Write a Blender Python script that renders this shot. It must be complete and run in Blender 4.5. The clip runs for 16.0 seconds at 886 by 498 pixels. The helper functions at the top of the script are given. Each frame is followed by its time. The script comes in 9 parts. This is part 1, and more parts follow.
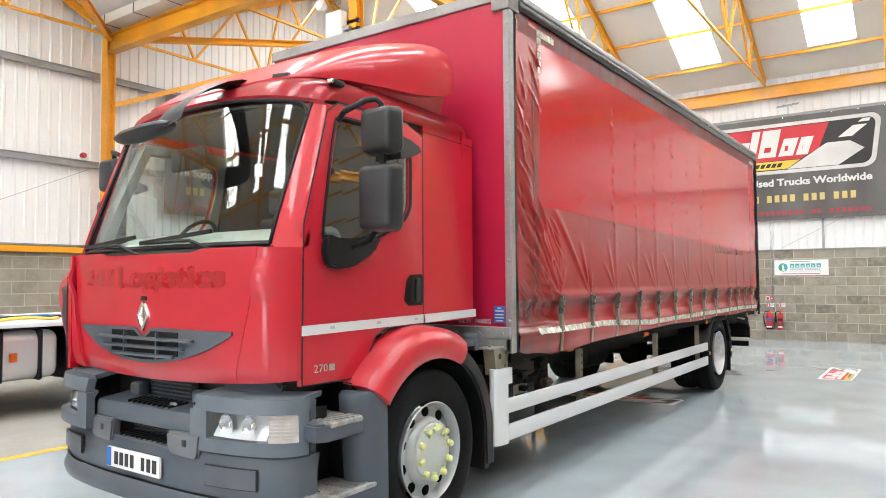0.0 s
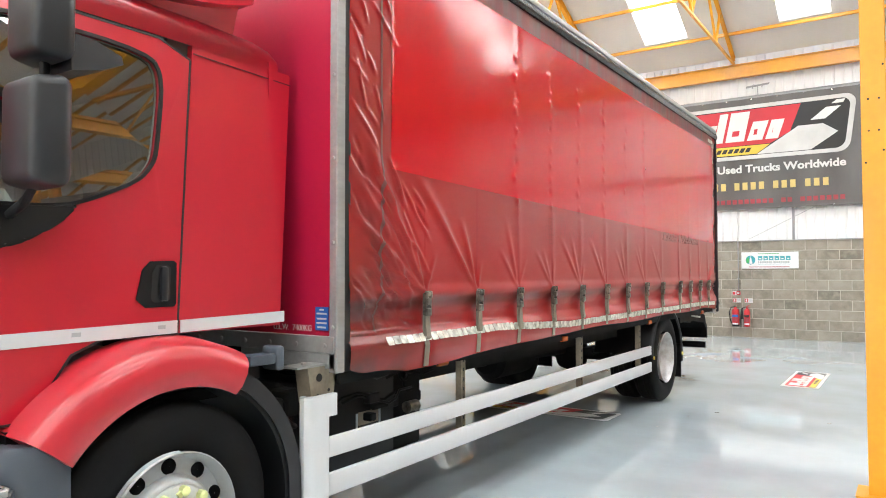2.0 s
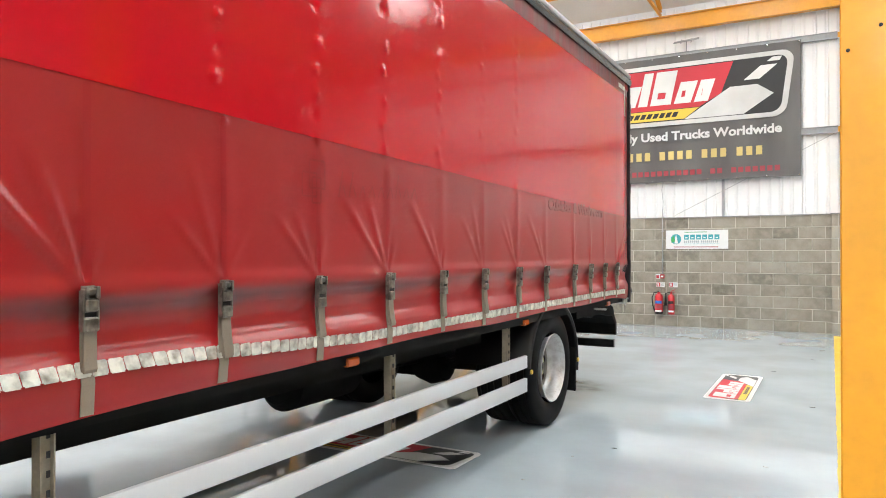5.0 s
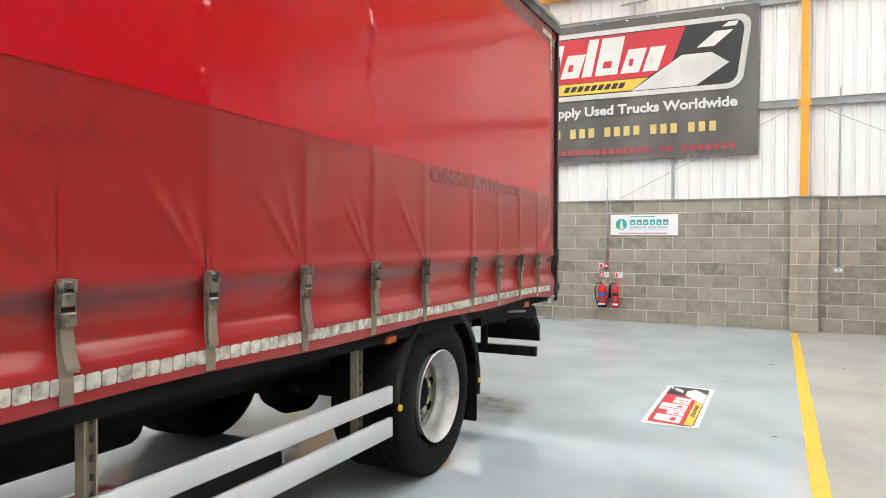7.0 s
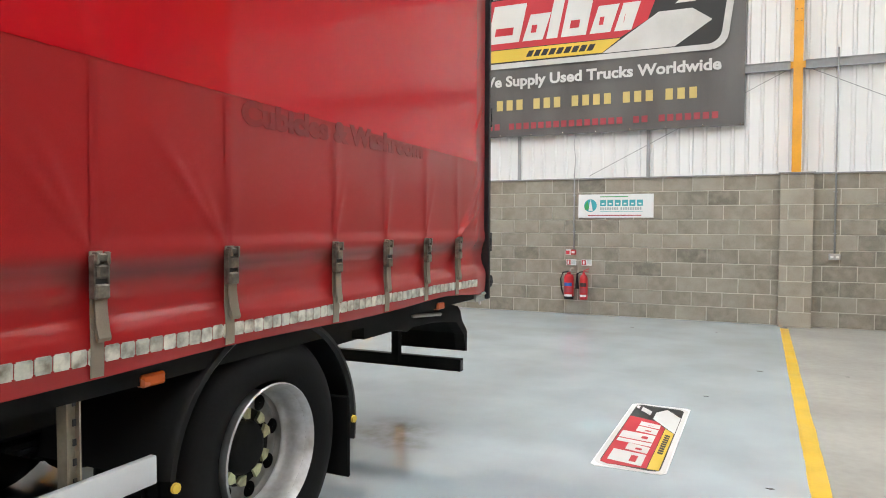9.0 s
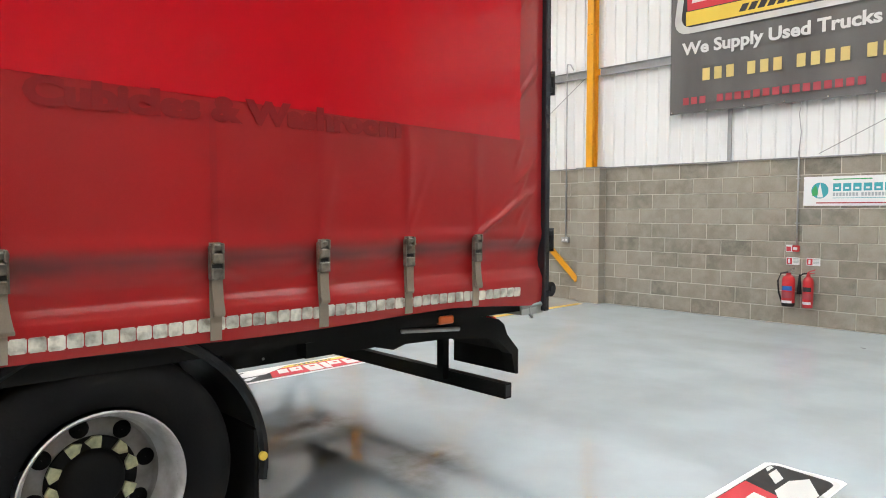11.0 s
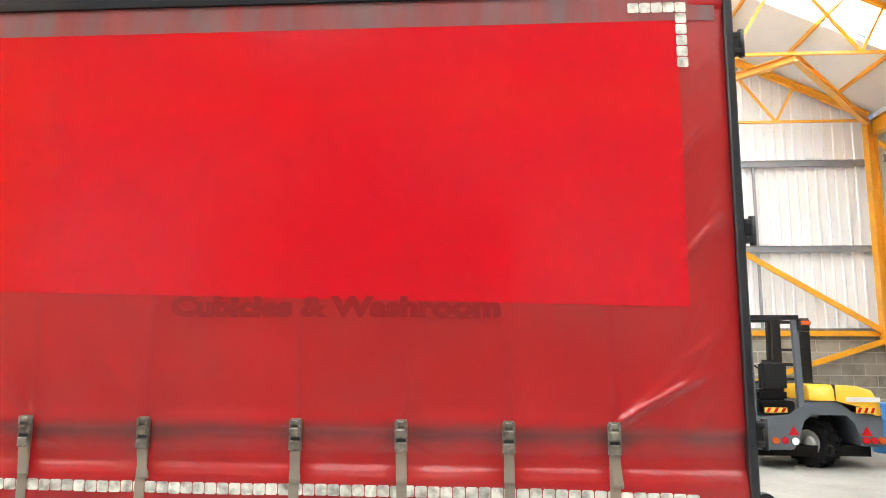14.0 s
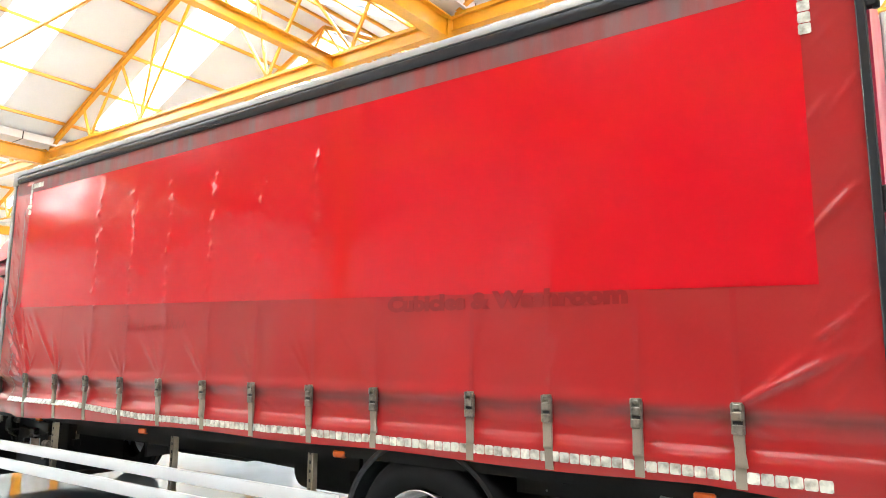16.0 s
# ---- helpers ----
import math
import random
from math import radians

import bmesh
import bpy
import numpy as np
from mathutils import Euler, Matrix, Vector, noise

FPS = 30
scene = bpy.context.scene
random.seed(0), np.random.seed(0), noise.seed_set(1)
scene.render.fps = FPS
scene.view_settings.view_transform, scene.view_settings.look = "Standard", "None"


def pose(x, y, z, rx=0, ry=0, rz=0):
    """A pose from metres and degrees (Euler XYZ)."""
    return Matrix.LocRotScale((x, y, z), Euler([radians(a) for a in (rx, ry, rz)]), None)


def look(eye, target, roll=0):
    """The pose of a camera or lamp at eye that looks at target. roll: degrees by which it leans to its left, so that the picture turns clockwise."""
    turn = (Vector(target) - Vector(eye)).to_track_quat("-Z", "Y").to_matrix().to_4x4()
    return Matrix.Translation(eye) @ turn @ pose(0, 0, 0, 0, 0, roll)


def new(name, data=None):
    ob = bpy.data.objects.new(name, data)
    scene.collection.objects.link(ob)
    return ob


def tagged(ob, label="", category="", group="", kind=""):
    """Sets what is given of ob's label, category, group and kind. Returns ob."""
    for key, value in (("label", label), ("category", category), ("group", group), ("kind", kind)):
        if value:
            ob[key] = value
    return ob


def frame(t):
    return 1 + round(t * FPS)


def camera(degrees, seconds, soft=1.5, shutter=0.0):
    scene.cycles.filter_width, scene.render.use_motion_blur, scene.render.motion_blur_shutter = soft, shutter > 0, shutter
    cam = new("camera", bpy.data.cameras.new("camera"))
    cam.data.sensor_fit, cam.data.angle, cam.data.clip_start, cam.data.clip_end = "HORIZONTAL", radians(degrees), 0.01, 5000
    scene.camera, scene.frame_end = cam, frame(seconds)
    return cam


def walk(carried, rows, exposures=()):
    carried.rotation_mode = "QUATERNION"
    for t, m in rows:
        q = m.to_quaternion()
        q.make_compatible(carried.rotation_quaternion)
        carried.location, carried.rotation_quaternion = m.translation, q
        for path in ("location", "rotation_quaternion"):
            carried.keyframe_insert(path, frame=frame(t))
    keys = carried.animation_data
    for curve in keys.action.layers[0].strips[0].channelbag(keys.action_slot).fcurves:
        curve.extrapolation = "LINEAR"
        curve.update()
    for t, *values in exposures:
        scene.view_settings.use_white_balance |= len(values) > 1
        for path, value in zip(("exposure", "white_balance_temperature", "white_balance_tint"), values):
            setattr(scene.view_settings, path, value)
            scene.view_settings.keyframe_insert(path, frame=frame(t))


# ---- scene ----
cam = camera(64.73, 16.0, 1.0)
METRES, EYE, TILT, LEAN, TURN = 13.331, 1.539, 0.01, 0.371, 35.268
ROWS = [
    (0.0, 0.0, 0.0, 0.0, 0.0, 2.57, 0.0),
    (0.5, 0.02, 0.0233, 0.0005, -0.09, 2.54, -0.06),
    (1.0, 0.0394, 0.0484, 0.0012, -0.26, 2.51, -0.09),
    (1.5, 0.0543, 0.0784, 0.0007, -0.8, 2.47, -0.18),
    (2.0, 0.0698, 0.1064, -0.0004, -1.5, 1.93, -0.3),
    (2.5, 0.0848, 0.1347, -0.0003, -2.19, 1.78, -0.29),
    (3.0, 0.0994, 0.1653, 0.0016, -3.48, 1.24, -0.35),
    (3.5, 0.1178, 0.1947, 0.0008, -4.3, 1.12, -0.32),
    (4.0, 0.1321, 0.2233, -0.0003, -4.9, 0.77, -0.35),
    (6.5, 0.2157, 0.3637, 0.0013, -8.69, -0.31, -0.47),
    (7.0, 0.2312, 0.3938, 0.002, -9.62, -0.85, -0.58),
    (7.5, 0.2491, 0.4219, 0.0017, -10.34, -1.09, -0.52),
    (8.0, 0.2641, 0.4535, -0.0003, -10.92, -1.4, -0.57),
    (8.2, 0.2692, 0.4610, -0.0002, -11.27, -1.72, -0.55),
    (10.3, 0.3712, 0.5560, -0.0014, -4.0, -3.5, -0.27),
    (10.5, 0.3853, 0.5564, -0.0012, 0.95, -3.65, -0.31),
    (11.0, 0.4164, 0.5663, 0.0031, 11.58, -3.22, -0.38),
    (11.5, 0.4473, 0.581, 0.0071, 20.66, -2.39, -0.31),
    (12.0, 0.476, 0.5916, 0.0104, 27.81, -0.82, -0.36),
    (12.5, 0.4983, 0.6119, 0.013, 34.68, 0.99, -0.37),
    (13.0, 0.5206, 0.6301, 0.0156, 41.81, 3.49, -0.34),
    (13.5, 0.5386, 0.6473, 0.0179, 49.55, 6.27, -0.37),
    (14.0, 0.5528, 0.6676, 0.0174, 58.66, 8.21, -0.5),
    (14.5, 0.5715, 0.6836, 0.015, 66.58, 9.04, -0.49),
    (15.0, 0.587, 0.7015, 0.0129, 75.18, 9.2, -0.55),
    (15.5, 0.6013, 0.7244, 0.0121, 84.14, 8.78, -0.42),
    (16.0, 0.6214, 0.7449, 0.01, 90.25, 8.36, -0.4),
]
EXPOSURES = [(0.0, -0.25, 6250, 7), (1.0, -0.15, 6250, 7), (2.0, -0.12, 6250, 7), (4.0, -0.22, 6250, 7), (8.0, -0.45, 6250, 7), (10.3, -0.76, 6250, 7), (11.0, -0.56, 6250, 7), (12.5, -0.16, 6250, 7), (13.5, 0.15, 6250, 7), (14.5, 0.27, 6250, 7), (16.0, 0.27, 6250, 7)]
walk(cam, [(t, pose(0, 0, EYE, TILT, LEAN, TURN) @ pose(METRES * x, METRES * y, METRES * z, 90 + pitch, roll, yaw)) for t, x, y, z, yaw, pitch, roll in ROWS], EXPOSURES)

# ---- world and light ----
world = bpy.data.worlds.new("sky")
scene.world = world
world.use_nodes = True
wn = world.node_tree.nodes
sky = wn.new("ShaderNodeTexSky")
sky.sky_type, sky.sun_disc = "NISHITA", False
sky.sun_elevation, sky.sun_rotation = radians(40), radians(200)
wn["Background"].inputs["Strength"].default_value = 0.1
world.node_tree.links.new(sky.outputs[0], wn["Background"].inputs["Color"])
sun = new("sun", bpy.data.lights.new("sun", "SUN"))
sun.data.energy, sun.data.angle, sun.data.color = 1.0, radians(15), (1, 0.97, 0.92)
sun.matrix_world = look((0, 0, 30), (8, 14, 0))

# building grid
NORTH, VALLEY, VALLEY2, SOUTH, WEST, EAST = 19.33, 7.4, -4.43, -16.3, -13.5, 13.3
RIDGES, EAVE, SLOPE = (13.37, 1.5, -10.37), 6.42, 0.475
COLS = [-13.3, -6.72, -0.14, 6.46, 13.05]
DAY = 17.0  # brightness of the overcast sky beyond the rooflights
LIGHT_X = [-10.76, -7.79, -4.82, -1.85, 1.12, 4.09, 7.06]


def roof_z(y):
    r = min(RIDGES, key=lambda q: abs(q - y))
    half = 5.93
    return EAVE + 0.22 + SLOPE * (half - abs(y - r))


def slope_pose(x, y, up):
    """A pose on the roof's underside whose local y runs up the slope and whose z points up."""
    a = math.degrees(math.atan(SLOPE))
    return pose(x, y, roof_z(y), a if up > 0 else -a, 0, 0)


# rooflight strips: (centre y, direction up the slope)
STRIPS = [(16.02, -1), (10.72, 1), (4.15, -1), (-1.15, 1), (-7.72, -1), (-13.02, 1)]


# ---- materials ----
def surf(name, base, rough=0.5, metal=0.0, var=0.12, big=1.5, fine=40.0, bump=0.1, spec=0.5, coat=0.0, dirt=None, dirt_amount=0.0, dirt_scale=3.0, rvar=0.06, dist=0.004, stretch=(1, 1, 1), rand=0.0, band=None, dirt_detail=8.0, dust=0.0):
    """A procedural surface: a base colour with broad and fine variation, blotches of dirt, uneven gloss and fine relief."""
    m = bpy.data.materials.new(name)
    m.use_nodes = True
    n, l = m.node_tree.nodes, m.node_tree.links
    b = n["Principled BSDF"]
    co = n.new("ShaderNodeTexCoord")
    mp = n.new("ShaderNodeMapping")
    mp.inputs["Scale"].default_value = stretch
    l.new(co.outputs["Object"], mp.inputs[0])
    if rand:
        own, far = n.new("ShaderNodeObjectInfo"), n.new("ShaderNodeVectorMath")
        far.operation = "SCALE"
        far.inputs[0].default_value = (31, 17, 23)
        l.new(own.outputs["Random"], far.inputs["Scale"])
        l.new(far.outputs[0], mp.inputs["Location"])

    def noise_tex(scale, detail=4.0):
        t = n.new("ShaderNodeTexNoise")
        t.inputs["Scale"].default_value, t.inputs["Detail"].default_value = scale, detail
        l.new(mp.outputs[0], t.inputs["Vector"])
        return t.outputs["Fac"]

    def ranged(out, a, c, lo, hi):
        r = n.new("ShaderNodeMapRange")
        for k, v in zip((1, 2, 3, 4), (a, c, lo, hi)):
            r.inputs[k].default_value = v
        l.new(out, r.inputs[0])
        return r.outputs[0]

    large, small = noise_tex(big), noise_tex(fine, 6.0)
    mixed = n.new("ShaderNodeMath")
    mixed.operation = "ADD"
    l.new(ranged(large, 0.3, 0.7, 1 - var, 1 + var), mixed.inputs[0])
    l.new(ranged(small, 0.3, 0.7, -var * 0.5, var * 0.5), mixed.inputs[1])
    fac = mixed.outputs[0]
    if rand:
        info = n.new("ShaderNodeObjectInfo")
        add = n.new("ShaderNodeMath")
        add.operation = "ADD"
        l.new(fac, add.inputs[0])
        l.new(ranged(info.outputs["Random"], 0, 1, -rand, rand), add.inputs[1])
        geo = n.new("ShaderNodeNewGeometry")
        add2 = n.new("ShaderNodeMath")
        add2.operation = "ADD"
        l.new(add.outputs[0], add2.inputs[0])
        l.new(ranged(geo.outputs["Random Per Island"], 0, 1, -rand, rand), add2.inputs[1])
        fac = add2.outputs[0]
    col = n.new("ShaderNodeVectorMath")
    col.operation = "SCALE"
    col.inputs[0].default_value = base
    l.new(fac, col.inputs["Scale"])
    out = col.outputs[0]
    if dirt:
        mx = n.new("ShaderNodeMix")
        mx.data_type = "RGBA"
        l.new(ranged(noise_tex(dirt_scale, dirt_detail), 0.42, 0.72, 0.0, dirt_amount), mx.inputs["Factor"])
        l.new(out, mx.inputs["A"])
        mx.inputs["B"].default_value = (*dirt, 1)
        out = mx.outputs["Result"]
    # dark band at one height: fold grime plus crease shade put into the colour
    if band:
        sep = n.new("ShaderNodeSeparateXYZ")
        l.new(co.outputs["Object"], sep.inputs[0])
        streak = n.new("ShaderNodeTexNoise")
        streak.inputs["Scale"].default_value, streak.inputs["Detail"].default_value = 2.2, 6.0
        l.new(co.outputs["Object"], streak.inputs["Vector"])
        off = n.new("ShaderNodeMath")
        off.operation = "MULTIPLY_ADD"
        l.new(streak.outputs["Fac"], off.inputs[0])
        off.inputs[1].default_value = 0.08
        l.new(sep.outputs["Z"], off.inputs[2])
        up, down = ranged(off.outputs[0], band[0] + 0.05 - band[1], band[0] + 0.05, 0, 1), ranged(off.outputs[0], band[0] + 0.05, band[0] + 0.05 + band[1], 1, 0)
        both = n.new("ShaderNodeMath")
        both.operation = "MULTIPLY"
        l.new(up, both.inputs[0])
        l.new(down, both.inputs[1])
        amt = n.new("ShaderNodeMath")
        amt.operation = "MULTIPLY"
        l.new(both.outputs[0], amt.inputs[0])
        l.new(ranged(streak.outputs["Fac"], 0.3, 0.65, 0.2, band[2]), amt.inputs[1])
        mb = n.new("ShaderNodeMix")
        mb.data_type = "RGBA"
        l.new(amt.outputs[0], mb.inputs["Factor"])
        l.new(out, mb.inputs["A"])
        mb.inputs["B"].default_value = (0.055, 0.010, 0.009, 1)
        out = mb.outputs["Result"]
    l.new(out, b.inputs["Base Color"])
    l.new(ranged(noise_tex(big * 3), 0.3, 0.7, max(0.02, rough - rvar), min(1, rough + rvar)), b.inputs["Roughness"])
    b.inputs["Metallic"].default_value = metal
    b.inputs["Specular IOR Level"].default_value = spec
    b.inputs["Coat Weight"].default_value = coat
    b.inputs["Coat Roughness"].default_value = 0.08
    b.inputs["Sheen Weight"].default_value, b.inputs["Sheen Roughness"].default_value = dust, 0.45
    b.inputs["Sheen Tint"].default_value = (1.0, 0.86, 0.84, 1)
    if bump:
        bp = n.new("ShaderNodeBump")
        bp.inputs["Strength"].default_value, bp.inputs["Distance"].default_value = bump, dist
        l.new(small, bp.inputs["Height"])
        l.new(bp.outputs[0], b.inputs["Normal"])
    return m


def glass(name, tint, rough=0.0, least=0.06, most=0.7):
    """Thin window glass: clear straight through, with a mirror's share of gloss that grows towards grazing."""
    m = bpy.data.materials.new(name)
    m.use_nodes = True
    n, l = m.node_tree.nodes, m.node_tree.links
    n.remove(n["Principled BSDF"])
    tr, gl, mx, lw = n.new("ShaderNodeBsdfTransparent"), n.new("ShaderNodeBsdfGlossy"), n.new("ShaderNodeMixShader"), n.new("ShaderNodeLayerWeight")
    tr.inputs[0].default_value = (*tint, 1)
    gl.inputs["Roughness"].default_value = rough
    lw.inputs["Blend"].default_value = 0.5
    pw, ma = n.new("ShaderNodeMath"), n.new("ShaderNodeMath")
    pw.operation, ma.operation = "POWER", "MULTIPLY_ADD"
    pw.inputs[1].default_value = 4.0
    ma.inputs[1].default_value, ma.inputs[2].default_value = most, least
    l.new(lw.outputs["Facing"], pw.inputs[0])
    l.new(pw.outputs[0], ma.inputs[0])
    l.new(ma.outputs[0], mx.inputs[0])
    l.new(tr.outputs[0], mx.inputs[1])
    l.new(gl.outputs[0], mx.inputs[2])
    l.new(mx.outputs[0], n["Material Output"].inputs[0])
    return m


RED = surf("red_cab_paint", (0.46, 0.008, 0.024), 0.34, var=0.03, big=1.2, fine=200, bump=0.006, dist=0.001, spec=0.4, coat=0.7, rvar=0.02)
JOINTRED = surf("shaded_panel_joint", (0.09, 0.004, 0.006), 0.6, var=0.1, fine=60, bump=0)
REDPLASTIC = surf("faded_red_plastic", (0.48, 0.022, 0.036), 0.33, var=0.05, fine=250, bump=0.02, dist=0.001, coat=0.4, rvar=0.03)
REDBULK = surf("red_bulkhead_paint", (0.43, 0.008, 0.045), 0.4, var=0.05, big=1.0, fine=120, bump=0.02, dist=0.001, spec=0.4, coat=0.2, rvar=0.03)
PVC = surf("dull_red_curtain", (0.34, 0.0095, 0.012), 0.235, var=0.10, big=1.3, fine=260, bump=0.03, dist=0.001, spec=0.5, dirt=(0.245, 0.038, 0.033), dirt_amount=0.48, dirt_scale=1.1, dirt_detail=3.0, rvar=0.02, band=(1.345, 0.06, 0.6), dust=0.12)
PVCPANEL = surf("bright_red_vinyl", (0.52, 0.0022, 0.0105), 0.12, var=0.04, big=0.8, fine=300, bump=0.008, dist=0.001, spec=0.48, rvar=0.015, stretch=(1, 1, 0.25), dust=0.02)
PVCTOP = surf("grimy_curtain_top", (0.22, 0.035, 0.035), 0.5, var=0.15, big=2.0, fine=120, bump=0.1, dist=0.001, dirt=(0.12, 0.10, 0.10), dirt_amount=0.8, dirt_scale=2.5, stretch=(1, 3, 0.5))
PVCSEAM = surf("seam_red", (0.32, 0.011, 0.014), 0.235, var=0.08, fine=200, bump=0.03, spec=0.5, rvar=0.02, dust=0.12)
SEAMGRIME = surf("grimy_weld", (0.13, 0.020, 0.018), 0.4, var=0.3, big=9, fine=200, bump=0.05, rvar=0.03)
GHOSTCAB = surf("ghost_cab_lettering", (0.33, 0.004, 0.010), 0.3, var=0.08, big=6, fine=120, bump=0, spec=0.4, coat=0.4)
GHOST = surf("ghost_lettering", (0.235, 0.008, 0.010), 0.235, var=0.08, big=6, fine=120, bump=0, spec=0.5, rvar=0.02, dust=0.12)
GHOSTFAINT = surf("faint_ghost_print", (0.285, 0.012, 0.013), 0.235, var=0.08, big=6, fine=120, bump=0, spec=0.5, rvar=0.02, dust=0.12)
GREYPLASTIC = surf("grey_bumper_plastic", (0.066, 0.080, 0.101), 0.40, var=0.10, fine=300, bump=0.10, dist=0.001, rvar=0.05, dirt=(0.13, 0.14, 0.15), dirt_amount=0.3)
PODGREY = surf("lighter_grey_pod_plastic", (0.10, 0.121, 0.147), 0.42, var=0.10, fine=300, bump=0.10, dist=0.001, rvar=0.05, dirt=(0.17, 0.18, 0.19), dirt_amount=0.3)
LAMPSILVER = surf("silvered_lamp_reflector", (0.93, 0.94, 0.95), 0.22, 0.3, var=0.03, big=20, fine=20, bump=0.0, coat=0.6, rvar=0.03)
PEACHLENS = surf("peach_indicator_lens", (0.82, 0.73, 0.67), 0.2, var=0.15, big=20, fine=60, bump=0.2)
GREYLIGHT = surf("worn_grey_plastic", (0.11, 0.122, 0.14), 0.5, var=0.12, fine=300, bump=0.1, dist=0.001, dirt=(0.2, 0.2, 0.2), dirt_amount=0.35)
BLACK = surf("black_plastic", (0.006, 0.006, 0.0068), 0.45, var=0.2, fine=200, bump=0.1, dist=0.001, spec=0.35)
MIRRORGREY = surf("dark_grey_mirror_plastic", (0.012, 0.013, 0.016), 0.42, var=0.2, fine=250, bump=0.15, dist=0.001, dirt=(0.04, 0.042, 0.046), dirt_amount=0.35)
CHASSIS = surf("black_chassis_steel", (0.0050, 0.0050, 0.0054), 0.75, spec=0.2, var=0.3, fine=60, bump=0.2, dirt=(0.02, 0.017, 0.014), dirt_amount=0.4)
RUBBER = surf("tyre_rubber", (0.0055, 0.0055, 0.006), 0.8, spec=0.2, var=0.25, fine=80, bump=0.2, dirt=(0.016, 0.015, 0.014), dirt_amount=0.35)
GALV = surf("galvanised_steel", (0.40, 0.41, 0.40), 0.5, 0.4, var=0.15, fine=30, bump=0.1, dirt=(0.20, 0.19, 0.17), dirt_amount=0.5)
GREYRAIL = surf("grey_aluminium_rail", (0.36, 0.36, 0.355), 0.42, 0.4, var=0.15, fine=30, bump=0.08, dirt=(0.14, 0.14, 0.135), dirt_amount=0.6, stretch=(1, 0.2, 1))
DARKRAIL = surf("dark_curtain_track", (0.020, 0.022, 0.026), 0.22, 0.1, var=0.2, fine=30, bump=0.06, stretch=(1, 0.15, 1), rvar=0.03)
WHITEPAINT = surf("white_side_guard_paint", (0.61, 0.63, 0.65), 0.35, var=0.02, fine=80, bump=0.02, coat=0.25, dirt=(0.50, 0.50, 0.50), dirt_amount=0.12)
RIMSILVER = surf("silver_wheel_paint", (0.56, 0.56, 0.57), 0.34, 0.45, var=0.10, fine=60, bump=0.05, dirt=(0.20, 0.165, 0.125), dirt_amount=0.4, dirt_scale=14)
DISHGREY = surf("grimy_wheel_dish", (0.27, 0.265, 0.255), 0.45, 0.3, var=0.12, fine=60, bump=0.08, dirt=(0.10, 0.085, 0.06), dirt_amount=0.6, dirt_scale=9)
NUTGRIME = surf("grimy_nut_indicator", (0.60, 0.61, 0.36), 0.55, var=0.2, fine=80, bump=0.05, rand=0.12, dirt=(0.04, 0.035, 0.025), dirt_amount=0.6, dirt_scale=22)
RIMGREY = surf("clean_grey_wheel_paint", (0.44, 0.46, 0.47), 0.36, 0.25, var=0.05, fine=60, bump=0.03, dirt=(0.26, 0.26, 0.26), dirt_amount=0.25, dirt_scale=9)
POSTSTEEL = surf("dusty_post_steel", (0.33, 0.29, 0.22), 0.6, 0.2, var=0.15, fine=60, bump=0.1, dirt=(0.10, 0.08, 0.06), dirt_amount=0.6, dirt_scale=8)
HUBGREY = surf("pale_grey_hub_cover", (0.50, 0.52, 0.50), 0.5, var=0.06, fine=80, bump=0.04)
NUTCAP = surf("pale_yellow_nut_indicator", (0.62, 0.66, 0.30), 0.5, var=0.12, fine=80, bump=0.05, rand=0.12)
WEBBING = surf("grimy_strap_webbing", (0.235, 0.19, 0.145), 0.8, var=0.25, fine=300, bump=0.4, dist=0.002)
BUCKLE = surf("dull_steel_buckle", (0.24, 0.215, 0.18), 0.38, 0.7, var=0.35, fine=60, bump=0.2, dirt=(0.04, 0.033, 0.025), dirt_amount=0.85, dirt_scale=22)
TAPE = surf("white_reflective_tape", (0.68, 0.655, 0.58), 0.4, var=0.12, big=6, fine=90, bump=0.05, dirt=(0.13, 0.10, 0.07), dirt_amount=0.9, dirt_scale=20, rand=0.15)
YELLOW = surf("yellow_steel_paint", (0.76, 0.345, 0.011), 0.38, var=0.08, big=1.2, fine=25, bump=0.25, dist=0.006, coat=0.2, dirt=(0.46, 0.23, 0.02), dirt_amount=0.35, dirt_scale=2)
LINEYELLOW = surf("yellow_floor_line", (0.72, 0.46, 0.03), 0.4, var=0.08, fine=40, bump=0.05, dirt=(0.4, 0.3, 0.1), dirt_amount=0.4)
SHEET = surf("white_wall_sheeting", (0.76, 0.77, 0.77), 0.5, var=0.012, big=0.6, fine=20, bump=0.02, dirt=(0.68, 0.68, 0.66), dirt_amount=0.15, stretch=(1, 1, 0.25))
ROOFSHEET = surf("off_white_roof_lining", (0.72, 0.72, 0.70), 0.6, var=0.04, big=0.8, fine=30, bump=0.05)
GIRT = surf("galvanised_sheeting_rail", (0.30, 0.31, 0.32), 0.5, 0.5, var=0.12, fine=20, bump=0.05)
BLOCK = surf("grey_concrete_block", (0.285, 0.260, 0.215), 0.9, var=0.2, big=2.2, fine=90, bump=0.6, dist=0.006, spec=0.2, dirt=(0.38, 0.35, 0.295), dirt_amount=0.55, dirt_scale=9, rand=0.17)
MORTAR = surf("pale_mortar", (0.53, 0.50, 0.43), 0.95, var=0.15, fine=120, bump=0.5, spec=0.2)
EPOXY = surf("blue_grey_epoxy_floor", (0.395, 0.445, 0.475), 0.05, var=0.07, big=0.5, fine=2.5, bump=0.007, dist=0.02, spec=0.8, rvar=0.03, dirt=(0.30, 0.315, 0.32), dirt_amount=0.45, dirt_scale=1.3)
